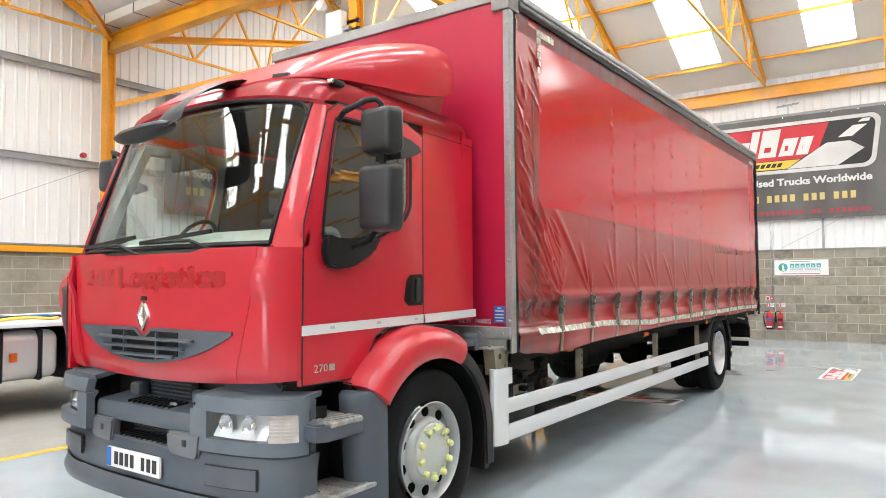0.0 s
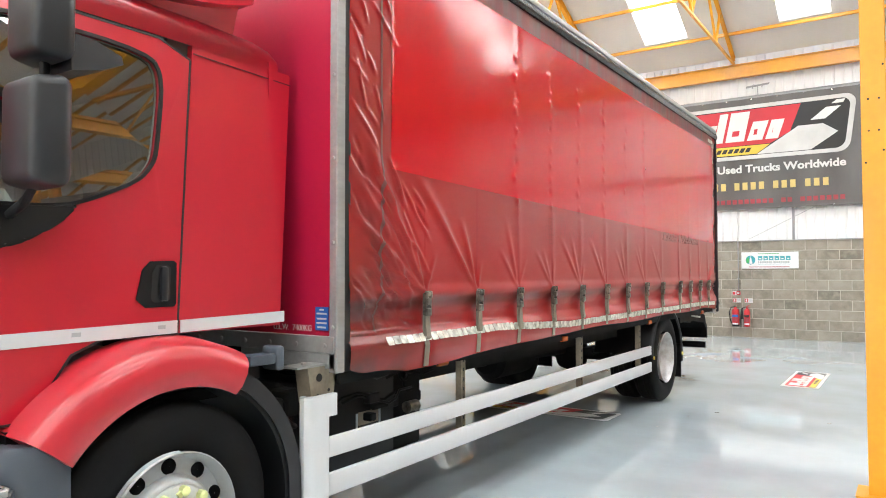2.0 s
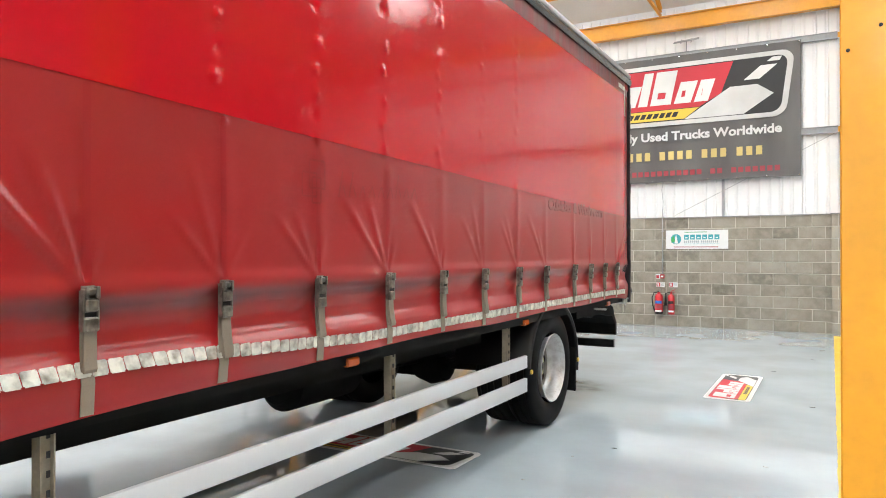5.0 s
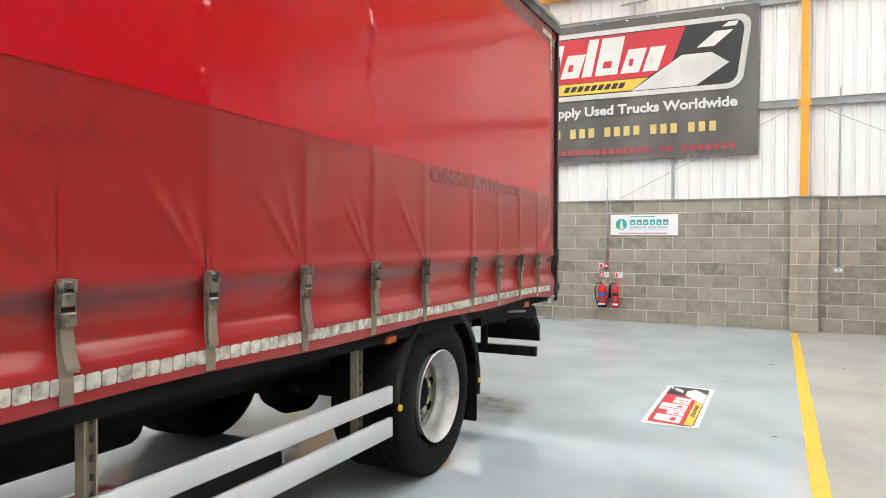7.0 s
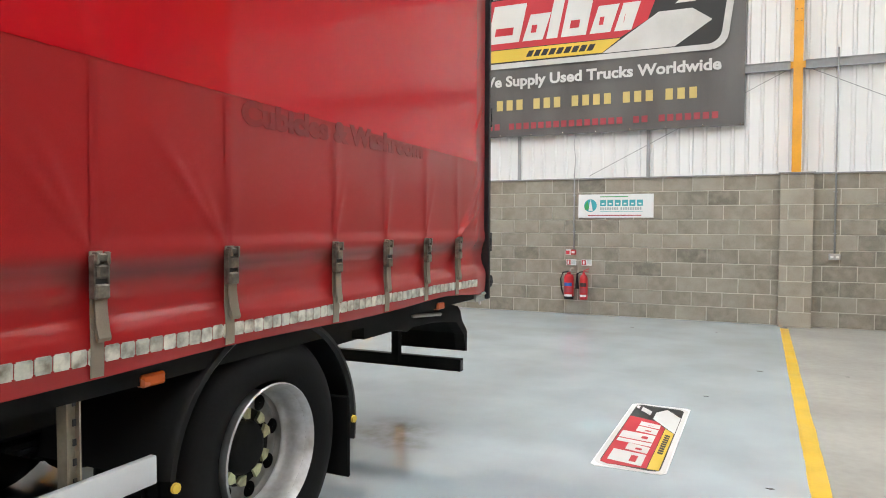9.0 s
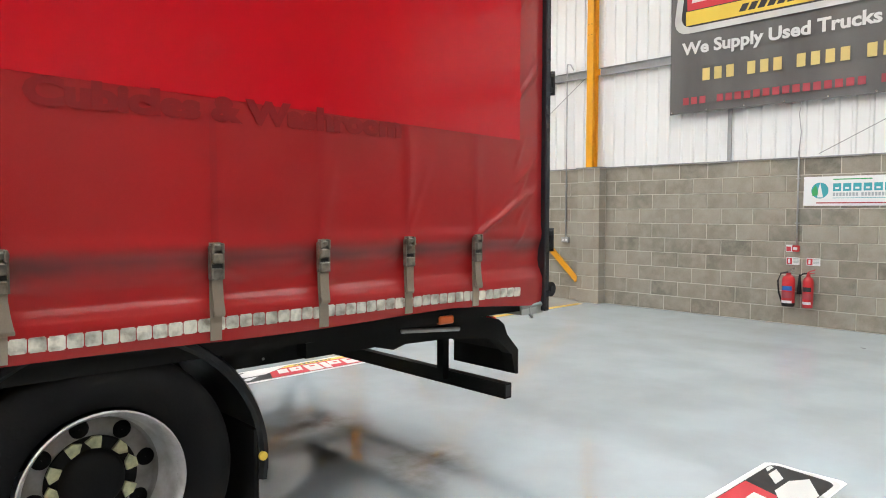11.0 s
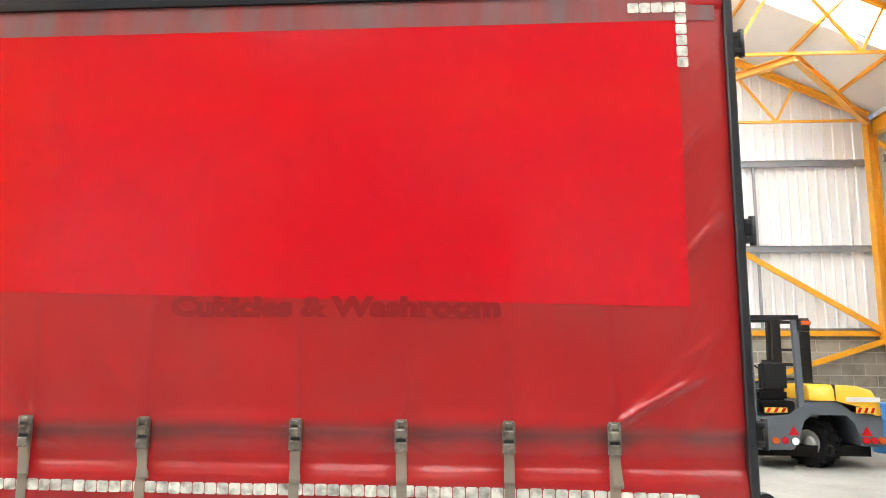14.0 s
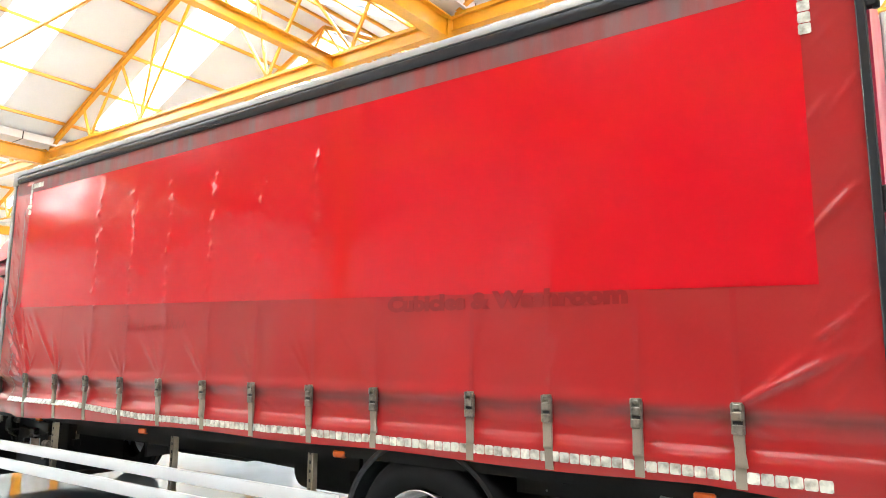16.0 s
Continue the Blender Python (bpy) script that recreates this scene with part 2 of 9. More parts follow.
CONCRETE = surf("worn_concrete_floor", (0.34, 0.33, 0.30), 0.6, var=0.12, big=0.7, fine=14, bump=0.15, spec=0.3, dirt=(0.22, 0.21, 0.19), dirt_amount=0.5, dirt_scale=1.1)
BANNER = surf("black_mesh_banner", (0.098, 0.094, 0.092), 0.6, var=0.3, big=1.6, fine=300, bump=0.15, dist=0.001, dirt=(0.15, 0.145, 0.14), dirt_amount=0.5, dirt_scale=1.2, stretch=(1, 1, 0.3))
INKWHITE = surf("white_print", (0.64, 0.64, 0.63), 0.6, var=0.05, fine=200, bump=0.05)
INKSILVER = surf("silver_print", (0.55, 0.55, 0.54), 0.6, var=0.12, big=2, fine=200, bump=0.05)
INKRED = surf("red_print", (0.50, 0.025, 0.04), 0.6, var=0.08, fine=200, bump=0.05)
INKYELLOW = surf("yellow_print", (0.70, 0.50, 0.06), 0.6, var=0.08, fine=200, bump=0.05)
INKGOLD = surf("gold_print", (0.60, 0.47, 0.17), 0.6, var=0.08, fine=200, bump=0.05)
INKDIMRED = surf("dim_red_print", (0.36, 0.05, 0.065), 0.6, var=0.15, fine=200, bump=0.05)
HOLEBLACK = surf("dark_hole", (0.006, 0.006, 0.006), 0.9, var=0.1, fine=60, bump=0, spec=0.05)
INKBLACK = surf("black_print", (0.015, 0.015, 0.016), 0.5, var=0.1, fine=200, bump=0.03)
INKTEAL = surf("teal_print", (0.05, 0.36, 0.42), 0.5, var=0.05, fine=100, bump=0)
INKGREEN = surf("green_print", (0.05, 0.36, 0.11), 0.5, var=0.05, fine=100, bump=0)
INKBLUE = surf("blue_print", (0.02, 0.13, 0.46), 0.45, var=0.06, fine=100, bump=0)
INKGREY = surf("grey_print", (0.38, 0.42, 0.44), 0.5, var=0.05, fine=100, bump=0)
SIGNWHITE = surf("white_sign_plastic", (0.76, 0.77, 0.78), 0.35, var=0.02, fine=60, bump=0.02)
FIRERED = surf("fire_red_enamel", (0.50, 0.018, 0.025), 0.36, var=0.06, fine=60, bump=0.03, coat=0.4)
CONDUIT = surf("galvanised_conduit", (0.40, 0.41, 0.42), 0.4, 0.6, var=0.1, fine=30, bump=0.05)
ORANGE = surf("orange_lamp_lens", (0.46, 0.085, 0.012), 0.25, var=0.08, fine=60, bump=0.05)
LENSRED = surf("red_lamp_lens", (0.45, 0.008, 0.015), 0.2, var=0.08, fine=60, bump=0.05)
CHROME = surf("chrome", (0.75, 0.75, 0.75), 0.15, 1.0, var=0.05, fine=60, bump=0.02)
ALUMINIUM = surf("ribbed_step_aluminium", (0.38, 0.38, 0.37), 0.45, 0.5, var=0.25, big=8, fine=60, bump=0.3, dirt=(0.12, 0.11, 0.10), dirt_amount=0.7, dirt_scale=12)
TANKALU = surf("brushed_tank_aluminium", (0.66, 0.66, 0.67), 0.38, 0.7, var=0.06, fine=60, bump=0.05)
TRIM = surf("dark_cab_trim", (0.085, 0.08, 0.075), 0.8, var=0.1, fine=120, bump=0.1)
DASH = surf("pale_grey_dashboard", (0.46, 0.52, 0.48), 0.6, var=0.08, fine=100, bump=0.1)
SEATCLOTH = surf("dark_seat_cloth", (0.05, 0.05, 0.055), 0.85, var=0.2, fine=200, bump=0.3)
FORKYELLOW = surf("yellow_machine_paint", (0.75, 0.42, 0.02), 0.35, var=0.06, fine=60, bump=0.04, coat=0.3)
FORKGREY = surf("slate_grey_machine_paint", (0.085, 0.10, 0.115), 0.45, var=0.1, fine=60, bump=0.05)
BLUEPLASTIC = surf("blue_plastic", (0.03, 0.16, 0.42), 0.4, var=0.08, fine=60, bump=0.04)
WINDSCREEN = glass("windscreen_glass", (0.88, 0.94, 0.91), 0.0, 0.11)
SIDEGLASS = glass("side_window_glass", (0.70, 0.78, 0.76), 0.0, 0.32)
LAMPGLASS = glass("lamp_lens_glass", (0.92, 0.93, 0.94), 0.03)
GRP = glass("rooflight_sheet", (0.97, 0.97, 0.95), 0.2)


def daylight(name, strength):
    m = bpy.data.materials.new(name)
    m.use_nodes = True
    n = m.node_tree.nodes
    n.remove(n["Principled BSDF"])
    e = n.new("ShaderNodeEmission")
    e.inputs[0].default_value, e.inputs[1].default_value = (0.985, 0.99, 1.0, 1), strength
    m.node_tree.links.new(e.outputs[0], n["Material Output"].inputs[0])
    return m


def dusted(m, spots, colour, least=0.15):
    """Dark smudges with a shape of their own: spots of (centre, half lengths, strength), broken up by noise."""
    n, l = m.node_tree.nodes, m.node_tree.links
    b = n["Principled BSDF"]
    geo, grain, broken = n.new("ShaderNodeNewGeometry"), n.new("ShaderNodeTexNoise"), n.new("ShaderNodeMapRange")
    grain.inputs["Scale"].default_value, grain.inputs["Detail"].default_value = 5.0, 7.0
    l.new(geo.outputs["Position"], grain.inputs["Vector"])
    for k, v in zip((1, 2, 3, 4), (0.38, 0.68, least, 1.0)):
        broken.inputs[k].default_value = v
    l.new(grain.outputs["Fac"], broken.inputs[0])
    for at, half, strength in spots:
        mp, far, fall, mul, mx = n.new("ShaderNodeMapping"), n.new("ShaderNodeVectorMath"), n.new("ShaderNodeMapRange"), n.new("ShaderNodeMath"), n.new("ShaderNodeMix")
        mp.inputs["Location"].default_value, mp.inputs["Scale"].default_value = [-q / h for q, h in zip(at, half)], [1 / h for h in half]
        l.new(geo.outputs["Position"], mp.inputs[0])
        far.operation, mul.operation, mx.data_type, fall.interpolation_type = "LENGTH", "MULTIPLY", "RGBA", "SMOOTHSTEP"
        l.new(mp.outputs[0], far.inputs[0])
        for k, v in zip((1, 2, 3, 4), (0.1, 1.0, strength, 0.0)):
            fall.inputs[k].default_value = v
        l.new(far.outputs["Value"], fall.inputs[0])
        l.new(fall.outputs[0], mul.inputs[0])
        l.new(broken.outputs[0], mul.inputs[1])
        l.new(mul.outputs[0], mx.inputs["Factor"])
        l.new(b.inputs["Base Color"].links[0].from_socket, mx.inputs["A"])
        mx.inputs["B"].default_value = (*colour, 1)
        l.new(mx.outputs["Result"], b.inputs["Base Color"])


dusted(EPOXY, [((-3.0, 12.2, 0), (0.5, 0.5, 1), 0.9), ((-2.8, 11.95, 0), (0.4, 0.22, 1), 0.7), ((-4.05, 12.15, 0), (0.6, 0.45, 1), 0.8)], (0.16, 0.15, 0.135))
# sky of the rooflights, and an added glow that brightens the cab's front
BRIGHTSKY, DOORFILL = daylight("overcast_sky", DAY), daylight("overcast_yard", 7.0)


# ---- building helpers ----
def thing(name, loc, label, category, group="", kind=""):
    ob = new(name)
    ob.empty_display_size = 0.2
    ob.location = loc
    return tagged(ob, label, category, group, kind)


def world_loc(ob):
    v = Vector((0, 0, 0))
    while ob:
        v += ob.matrix_parent_inverse.translation + ob.location
        ob = ob.parent
    return v


def part(name, bm, material, parent=None, label="", smooth=True, angle=35):
    """Links a bmesh, built in the world's metres, as one mesh object under a thing or a part."""
    me = bpy.data.meshes.new(name)
    if smooth:
        for f in bm.faces:
            f.smooth = True
        for e in bm.edges:
            if len(e.link_faces) != 2 or e.calc_face_angle(0) > radians(angle):
                e.smooth = False
    bm.to_mesh(me)
    bm.free()
    me.materials.append(material)
    ob = new(name, me)
    if parent:
        ob.parent = parent
        ob.matrix_parent_inverse = Matrix.Translation(-world_loc(parent))
    if label:
        tagged(ob, label)
    return ob


def lone(name, bm, material, label, category, group="", kind="", smooth=True, angle=35):
    return tagged(part(name, bm, material, None, "", smooth, angle), label, category, group, kind)


def box(bm, x0, x1, y0, y1, z0, z1, bevel=0.0, seg=1):
    x0, x1, y0, y1, z0, z1 = min(x0, x1), max(x0, x1), min(y0, y1), max(y0, y1), min(z0, z1), max(z0, z1)
    v = [bm.verts.new(p) for p in ((x0, y0, z0), (x1, y0, z0), (x1, y1, z0), (x0, y1, z0), (x0, y0, z1), (x1, y0, z1), (x1, y1, z1), (x0, y1, z1))]
    fs = [bm.faces.new([v[i] for i in q]) for q in ((3, 2, 1, 0), (4, 5, 6, 7), (0, 1, 5, 4), (1, 2, 6, 5), (2, 3, 7, 6), (3, 0, 4, 7))]
    if bevel:
        es = {e for f in fs for e in f.edges}
        bmesh.ops.bevel(bm, geom=list(es), offset=bevel, segments=seg, profile=0.5, affect="EDGES", clamp_overlap=True)
    return bm


def boxm(*a, **k):
    return box(bmesh.new(), *a, **k)


def frame_of(p, q):
    d = (Vector(q) - Vector(p)).normalized()
    side = d.cross(Vector((0, 0, 1)))
    side = side.normalized() if side.length > 1e-4 else Vector((1, 0, 0))
    return d, side, side.cross(d).normalized()


def bar(bm, p, q, w, h, roll=0.0):
    """A square-section bar from p to q, w wide and h deep."""
    d, s, u = frame_of(p, q)
    c, n = math.cos(roll), math.sin(roll)
    s, u = s * c + u * n, u * c - s * n
    rings = [[Vector(o) + s * a * w / 2 + u * b * h / 2 for a, b in ((-1, -1), (1, -1), (1, 1), (-1, 1))] for o in (p, q)]
    loft(bm, rings)
    return bm


def ibeam(bm, p, q, w, h, t=0.012):
    """An I-section beam from p to q."""
    d, s, u = frame_of(p, q)
    pts = [(-w / 2, -h / 2), (w / 2, -h / 2), (w / 2, -h / 2 + t), (t / 2, -h / 2 + t), (t / 2, h / 2 - t), (w / 2, h / 2 - t), (w / 2, h / 2), (-w / 2, h / 2), (-w / 2, h / 2 - t), (-t / 2, h / 2 - t), (-t / 2, -h / 2 + t), (-w / 2, -h / 2 + t)]
    loft(bm, [[Vector(o) + s * a + u * b for a, b in pts] for o in (p, q)])
    return bm


def loft(bm, rings, closed=True, caps=True):
    rows = [[bm.verts.new(p) for p in r] for r in rings]
    n = len(rows[0])
    for a, b in zip(rows, rows[1:]):
        for i in range(n if closed else n - 1):
            j = (i + 1) % n
            bm.faces.new((a[i], a[j], b[j], b[i]))
    if caps and closed:
        bm.faces.new(rows[0][::-1])
        bm.faces.new(rows[-1])
    return rows


def tube(bm, pts, r, seg=8, caps=True):
    """A round tube along the points."""
    pts = [Vector(p) for p in pts]
    rings = []
    for i, p in enumerate(pts):
        d = (pts[min(i + 1, len(pts) - 1)] - pts[max(i - 1, 0)]).normalized()
        s = d.cross(Vector((0.3, 0.2, 1))).normalized()
        u = s.cross(d)
        rr = r[i] if isinstance(r, (list, tuple)) else r
        rings.append([p + (s * math.cos(2 * math.pi * k / seg) + u * math.sin(2 * math.pi * k / seg)) * rr for k in range(seg)])
    loft(bm, rings, True, caps)
    return bm


def turned(bm, centre, axis, profile, seg=32, caps=False):
    """A lathe form: profile of (distance along the axis, radius) round an axis 'x', 'y' or 'z'."""
    c = Vector(centre)
    k = "xyz".index(axis)
    a = Vector([1.0 if i == k else 0.0 for i in range(3)])
    s = Vector([1.0 if i == (k + 1) % 3 else 0.0 for i in range(3)])
    u = a.cross(s)
    rings = [[c + a * h + (s * math.cos(2 * math.pi * i / seg) + u * math.sin(2 * math.pi * i / seg)) * r for i in range(seg)] for h, r in profile]
    loft(bm, rings, True, caps)
    return bm


def prism(bm, pts, axis, a, b):
    """A flat outline (two coordinates in axis order) extruded along axis from a to b."""
    k = "xyz".index(axis)

    def at(p, v):
        q = list(p)
        q.insert(k, v)
        return q
    loft(bm, [[at(p, a) for p in pts], [at(p, b) for p in pts]])
    return bm


def sheet(f, us, vs, thick=0.0):
    """A curved sheet through f(u, v), made thick to the inside."""
    bm = bmesh.new()
    g = [[bm.verts.new(f(u, v)) for v in vs] for u in us]
    for a, b in zip(g, g[1:]):
        for i in range(len(vs) - 1):
            bm.faces.new((a[i], b[i], b[i + 1], a[i + 1]))
    bm.normal_update()
    if thick:
        bmesh.ops.solidify(bm, geom=bm.faces[:], thickness=thick)
    return bm


def steps(a, b, n):
    return [a + (b - a) * i / n for i in range(n + 1)]


def fixed(bm):
    bmesh.ops.recalc_face_normals(bm, faces=bm.faces[:])
    return bm


def lettering(text, size, material, m, parent, name="lettering", label="", shear=0.0, squeeze=1.0, width=None, bold=0.0):
    """Words in the built-in font, as a thin mesh: m puts the text's left end and baseline."""
    cu = bpy.data.curves.new(name, "FONT")
    cu.body, cu.size, cu.extrude, cu.shear, cu.offset = text, size, 0.0008, shear, bold
    cu.resolution_u = 3
    ob = bpy.data.objects.new(name, cu)
    scene.collection.objects.link(ob)
    bpy.context.view_layer.update()
    me = bpy.data.meshes.new_from_object(ob.evaluated_get(bpy.context.evaluated_depsgraph_get()))
    bpy.data.objects.remove(ob)
    xs = [v.co.x for v in me.vertices]
    if width:
        squeeze = width / (max(xs) - min(xs))
    me.transform(m @ Matrix.Diagonal((squeeze, 1, 1, 1)))
    me.materials.clear()
    me.materials.append(material)
    out = new(name, me)
    if parent:
        out.parent = parent
        out.matrix_parent_inverse = Matrix.Translation(-world_loc(parent))
    if label:
        tagged(out, label)
    return out

# ---- the hall ----
# floor: concrete slab, with the painted bay between two yellow lines
bm = bmesh.new()
box(bm, WEST - 0.3, EAST + 0.3, SOUTH - 0.3, NORTH + 0.3, -0.3, -0.004)
lone("floor", bm, CONCRETE, "worn grey concrete warehouse floor", "floor", kind="structure", smooth=False)
BAY_W, BAY_E = -6.72, -0.22
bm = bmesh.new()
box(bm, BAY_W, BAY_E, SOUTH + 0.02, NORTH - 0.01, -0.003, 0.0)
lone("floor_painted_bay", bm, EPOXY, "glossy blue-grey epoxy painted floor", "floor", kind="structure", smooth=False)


def line_strip(x0, x1, y0, y1, seed):
    rnd = random.Random(seed)
    n = int((y1 - y0) / 0.12)
    bm = bmesh.new()
    f = [0.004 * rnd.uniform(-1, 1) for _ in range(2 * n + 2)]
    loft(bm, [[(x0 + f[2 * i], y0 + (y1 - y0) * i / n, 0.001), (x1 + f[2 * i + 1], y0 + (y1 - y0) * i / n, 0.001), (x1 + f[2 * i + 1], y0 + (y1 - y0) * i / n, 0.0035), (x0 + f[2 * i], y0 + (y1 - y0) * i / n, 0.0035)] for i in range(n + 1)])
    return fixed(bm)


lone("floor_line", line_strip(-0.32, -0.21, SOUTH + 0.1, 18.95, 1), LINEYELLOW, "yellow painted line edging the grey floor", "floor marking", kind="structure", smooth=False)
lone("floor_line", line_strip(-6.77, -6.66, SOUTH + 0.1, 18.95, 2), LINEYELLOW, "yellow painted line edging the grey floor", "floor marking", kind="structure", smooth=False)

# block walls: mortar core with blocks set proud of it
BL, BH, COURSES = 0.45, 0.225, 10
WALLTOP = BL * 0 + BH * COURSES


def block_mesh(length):
    bm = bmesh.new()
    box(bm, -length / 2 + 0.0065, length / 2 - 0.0065, -0.005, 0.0, -BH / 2 + 0.0065, BH / 2 - 0.0065)
    es = [e for e in bm.edges if all(v.co.y < -0.003 for v in e.verts)]
    bmesh.ops.bevel(bm, geom=es, offset=0.003, segments=1, affect="EDGES")
    me = bpy.data.meshes.new("block")
    bm.to_mesh(me)
    bm.free()
    me.materials.append(BLOCK)
    return me


FULL, HALF = block_mesh(BL), block_mesh(BL / 2)


def course_spans(a, b, k):
    """Stretches of the blocks of course k between a and b, in half bond."""
    out, s = [], a - (BL / 2 if k % 2 else 0)
    while s < b - 0.02:
        lo, hi = max(s, a), min(s + BL, b)
        if hi - lo > 0.06:
            out.append((lo, hi))
        s += BL
    return out


def block_wall(wall, face, turn, a, b, near):
    """Blocks on a wall's face. turn puts local x along the wall and -y into the room; near: the stretch with blocks of their own."""
    rest = bmesh.new()
    rnd = random.Random(int(face * 100))
    for k in range(COURSES):
        z = BH * (k + 0.5)
        for lo, hi in course_spans(a, b, k):
            c, w = (lo + hi) / 2, hi - lo
            m = turn @ pose(c, 0, z) @ pose(0, -0.002 * rnd.random(), 0, 0, rnd.uniform(-0.15, 0.15), 0)
            if near and near[0] < c < near[1] and (abs(w - BL) < 0.01 or abs(w - BL / 2) < 0.01):
                BLOCKS.append((wall, FULL if w > 0.4 else HALF, m))
            else:
                for q in (box(bmesh.new(), -w / 2 + 0.0065, w / 2 - 0.0065, -0.005, 0, -BH / 2 + 0.0065, BH / 2 - 0.0065),):
                    me = bpy.data.meshes.new("tmp")
                    q.to_mesh(me)
                    q.free()
                    me.transform(m)
                    rest.from_mesh(me)
                    bpy.data.meshes.remove(me)
    if rest.verts:
        ob = part("blocks", rest, BLOCK, wall, smooth=False)
        tagged(ob, kind="stuff")


BLOCKS = []
wall_n = lone("wall_north", boxm(WEST - 0.25, EAST + 0.25, NORTH, NORTH + 0.22, 0, WALLTOP), MORTAR, "grey concrete block wall with pale mortar joints", "wall", kind="structure", smooth=False)
wall_w = lone("wall_west", boxm(WEST - 0.22, WEST, SOUTH - 0.2, NORTH, 0, WALLTOP), MORTAR, "grey concrete block wall with pale mortar joints", "wall", kind="structure", smooth=False)
DOOR_W, DOOR_E, DOOR_TOP = -6.1, -1.2, 4.7  # the vehicle door, unseen and added for fill light
wall_s = lone("wall_south", box(boxm(WEST - 0.25, DOOR_W, SOUTH - 0.22, SOUTH, 0, WALLTOP), DOOR_E, EAST + 0.25, SOUTH - 0.22, SOUTH, 0, WALLTOP), MORTAR, "grey concrete block wall with pale mortar joints", "wall", kind="structure", smooth=False)
wall_e = lone("wall_east", boxm(EAST, EAST + 0.22, SOUTH, NORTH, 0, WALLTOP), MORTAR, "grey concrete block wall with pale mortar joints", "wall", kind="structure", smooth=False)
block_wall(wall_n, NORTH, pose(0, NORTH, 0), WEST, EAST, (-6.3, 1.6))
block_wall(wall_w, WEST, pose(WEST, 0, 0, 0, 0, 90), SOUTH, NORTH, None)
block_wall(wall_s, SOUTH, pose(0, SOUTH, 0, 0, 0, 180), -EAST, -DOOR_E, None)
block_wall(wall_s, SOUTH, pose(0, SOUTH, 0, 0, 0, 180), -DOOR_W, -WEST, None)
block_wall(wall_e, EAST, pose(EAST, 0, 0, 0, 0, -90), -NORTH, -SOUTH, None)



# unseen taller block wall, added mid east side to darken the curtain's reflections
tall = lone("wall_east_inner", boxm(EAST - 0.3, EAST - 0.06, 3.7, 12.7, 0, 6.1), MORTAR, "tall grey block wall", "wall", kind="structure", smooth=False)
bm = bmesh.new()
for k in range(27):
    for n in range(20):
        a = 3.7 + BL * n - (BL / 2 if k % 2 else 0)
        box(bm, EAST - 0.306, EAST - 0.3, max(3.705, a + 0.006), min(12.695, a + BL - 0.006), BH * k + 0.006, BH * (k + 1) - 0.006)
tagged(part("blocks", bm, BLOCK, tall, smooth=False), kind="stuff")

# pilasters under the wall columns
for x in (-6.7, -0.13, 6.46):
    core = lone("pilaster", boxm(x - 0.215, x + 0.215, NORTH - 0.19, NORTH - 0.002, 0, WALLTOP), MORTAR, "grey concrete block pier standing against the block wall", "pier", "wall piers", kind="structure", smooth=False)
    for k in range(COURSES):
        z = BH * (k + 0.5)
        spans = [(-0.225, 0.225)] if k % 2 == 0 else [(-0.225, -0.11), (-0.11, 0.115), (0.115, 0.225)]
        for lo, hi in spans:
            bm = boxm(x + lo + 0.0065, x + hi - 0.0065, NORTH - 0.195, NORTH - 0.015, z - BH / 2 + 0.0065, z + BH / 2 - 0.0065, bevel=0.003)
            part("block", bm, BLOCK, core, smooth=False)
    part("cap", boxm(x - 0.24, x + 0.24, NORTH - 0.215, NORTH - 0.01, WALLTOP, WALLTOP + 0.018), GIRT, core, "grey metal flashing", smooth=False)


# white profiled sheeting above the blocks
def ribbed(turn, a, b, top, pitch=0.2, foot=None):
    """Profiled cladding: local x along the wall, ribs 20 mm deep, its top edge given by top(x)."""
    bm = bmesh.new()
    xs = []
    x = a
    while x < b:
        for d, y in ((0.0, 0.0), (0.055, 0.0), (0.07, -0.022), (0.105, -0.022), (0.12, 0.0)):
            xs.append((min(x + d, b), y))
        x += pitch
    xs.append((b, 0.0))
    rows = []
    for x, y in xs:
        rows.append([bm.verts.new(turn @ Vector((x, y + 0.08, z))) for z in (WALLTOP - 0.1 if foot is None else foot, top(x))])
    for p, q in zip(rows, rows[1:]):
        if (p[0].co - q[0].co).length > 1e-5:
            bm.faces.new((p[0], q[0], q[1], p[1]))
    return bm


lone("cladding_north", ribbed(pose(0, NORTH, 0), WEST, EAST, lambda x: EAVE + 0.2), SHEET, "white profiled metal wall sheeting", "wall", kind="structure", smooth=False)
lone("cladding_west", ribbed(pose(WEST, 0, 0, 0, 0, 90), SOUTH, NORTH, lambda y: roof_z(y) - 0.02), SHEET, "white profiled metal gable sheeting", "wall", kind="structure", smooth=False)
for lo, hi, low in ((-EAST, -DOOR_E, None), (-DOOR_E, -DOOR_W, DOOR_TOP), (-DOOR_W, -WEST, None)):
    lone("cladding_south", ribbed(pose(0, SOUTH, 0, 0, 0, 180), lo, hi, lambda x: EAVE + 0.2, foot=low), SHEET, "white profiled metal wall sheeting", "wall", kind="structure", smooth=False)
# added doorway, out of view, with a glowing panel lighting the cab's front
doorway = lone("door_1", boxm(DOOR_W - 0.12, DOOR_W, SOUTH - 0.2, SOUTH + 0.06, 0, DOOR_TOP), GIRT, "open vehicle doorway with grey steel jambs", "door", kind="structure", smooth=False)
part("jamb", boxm(DOOR_E, DOOR_E + 0.12, SOUTH - 0.2, SOUTH + 0.06, 0, DOOR_TOP), GIRT, doorway, smooth=False)
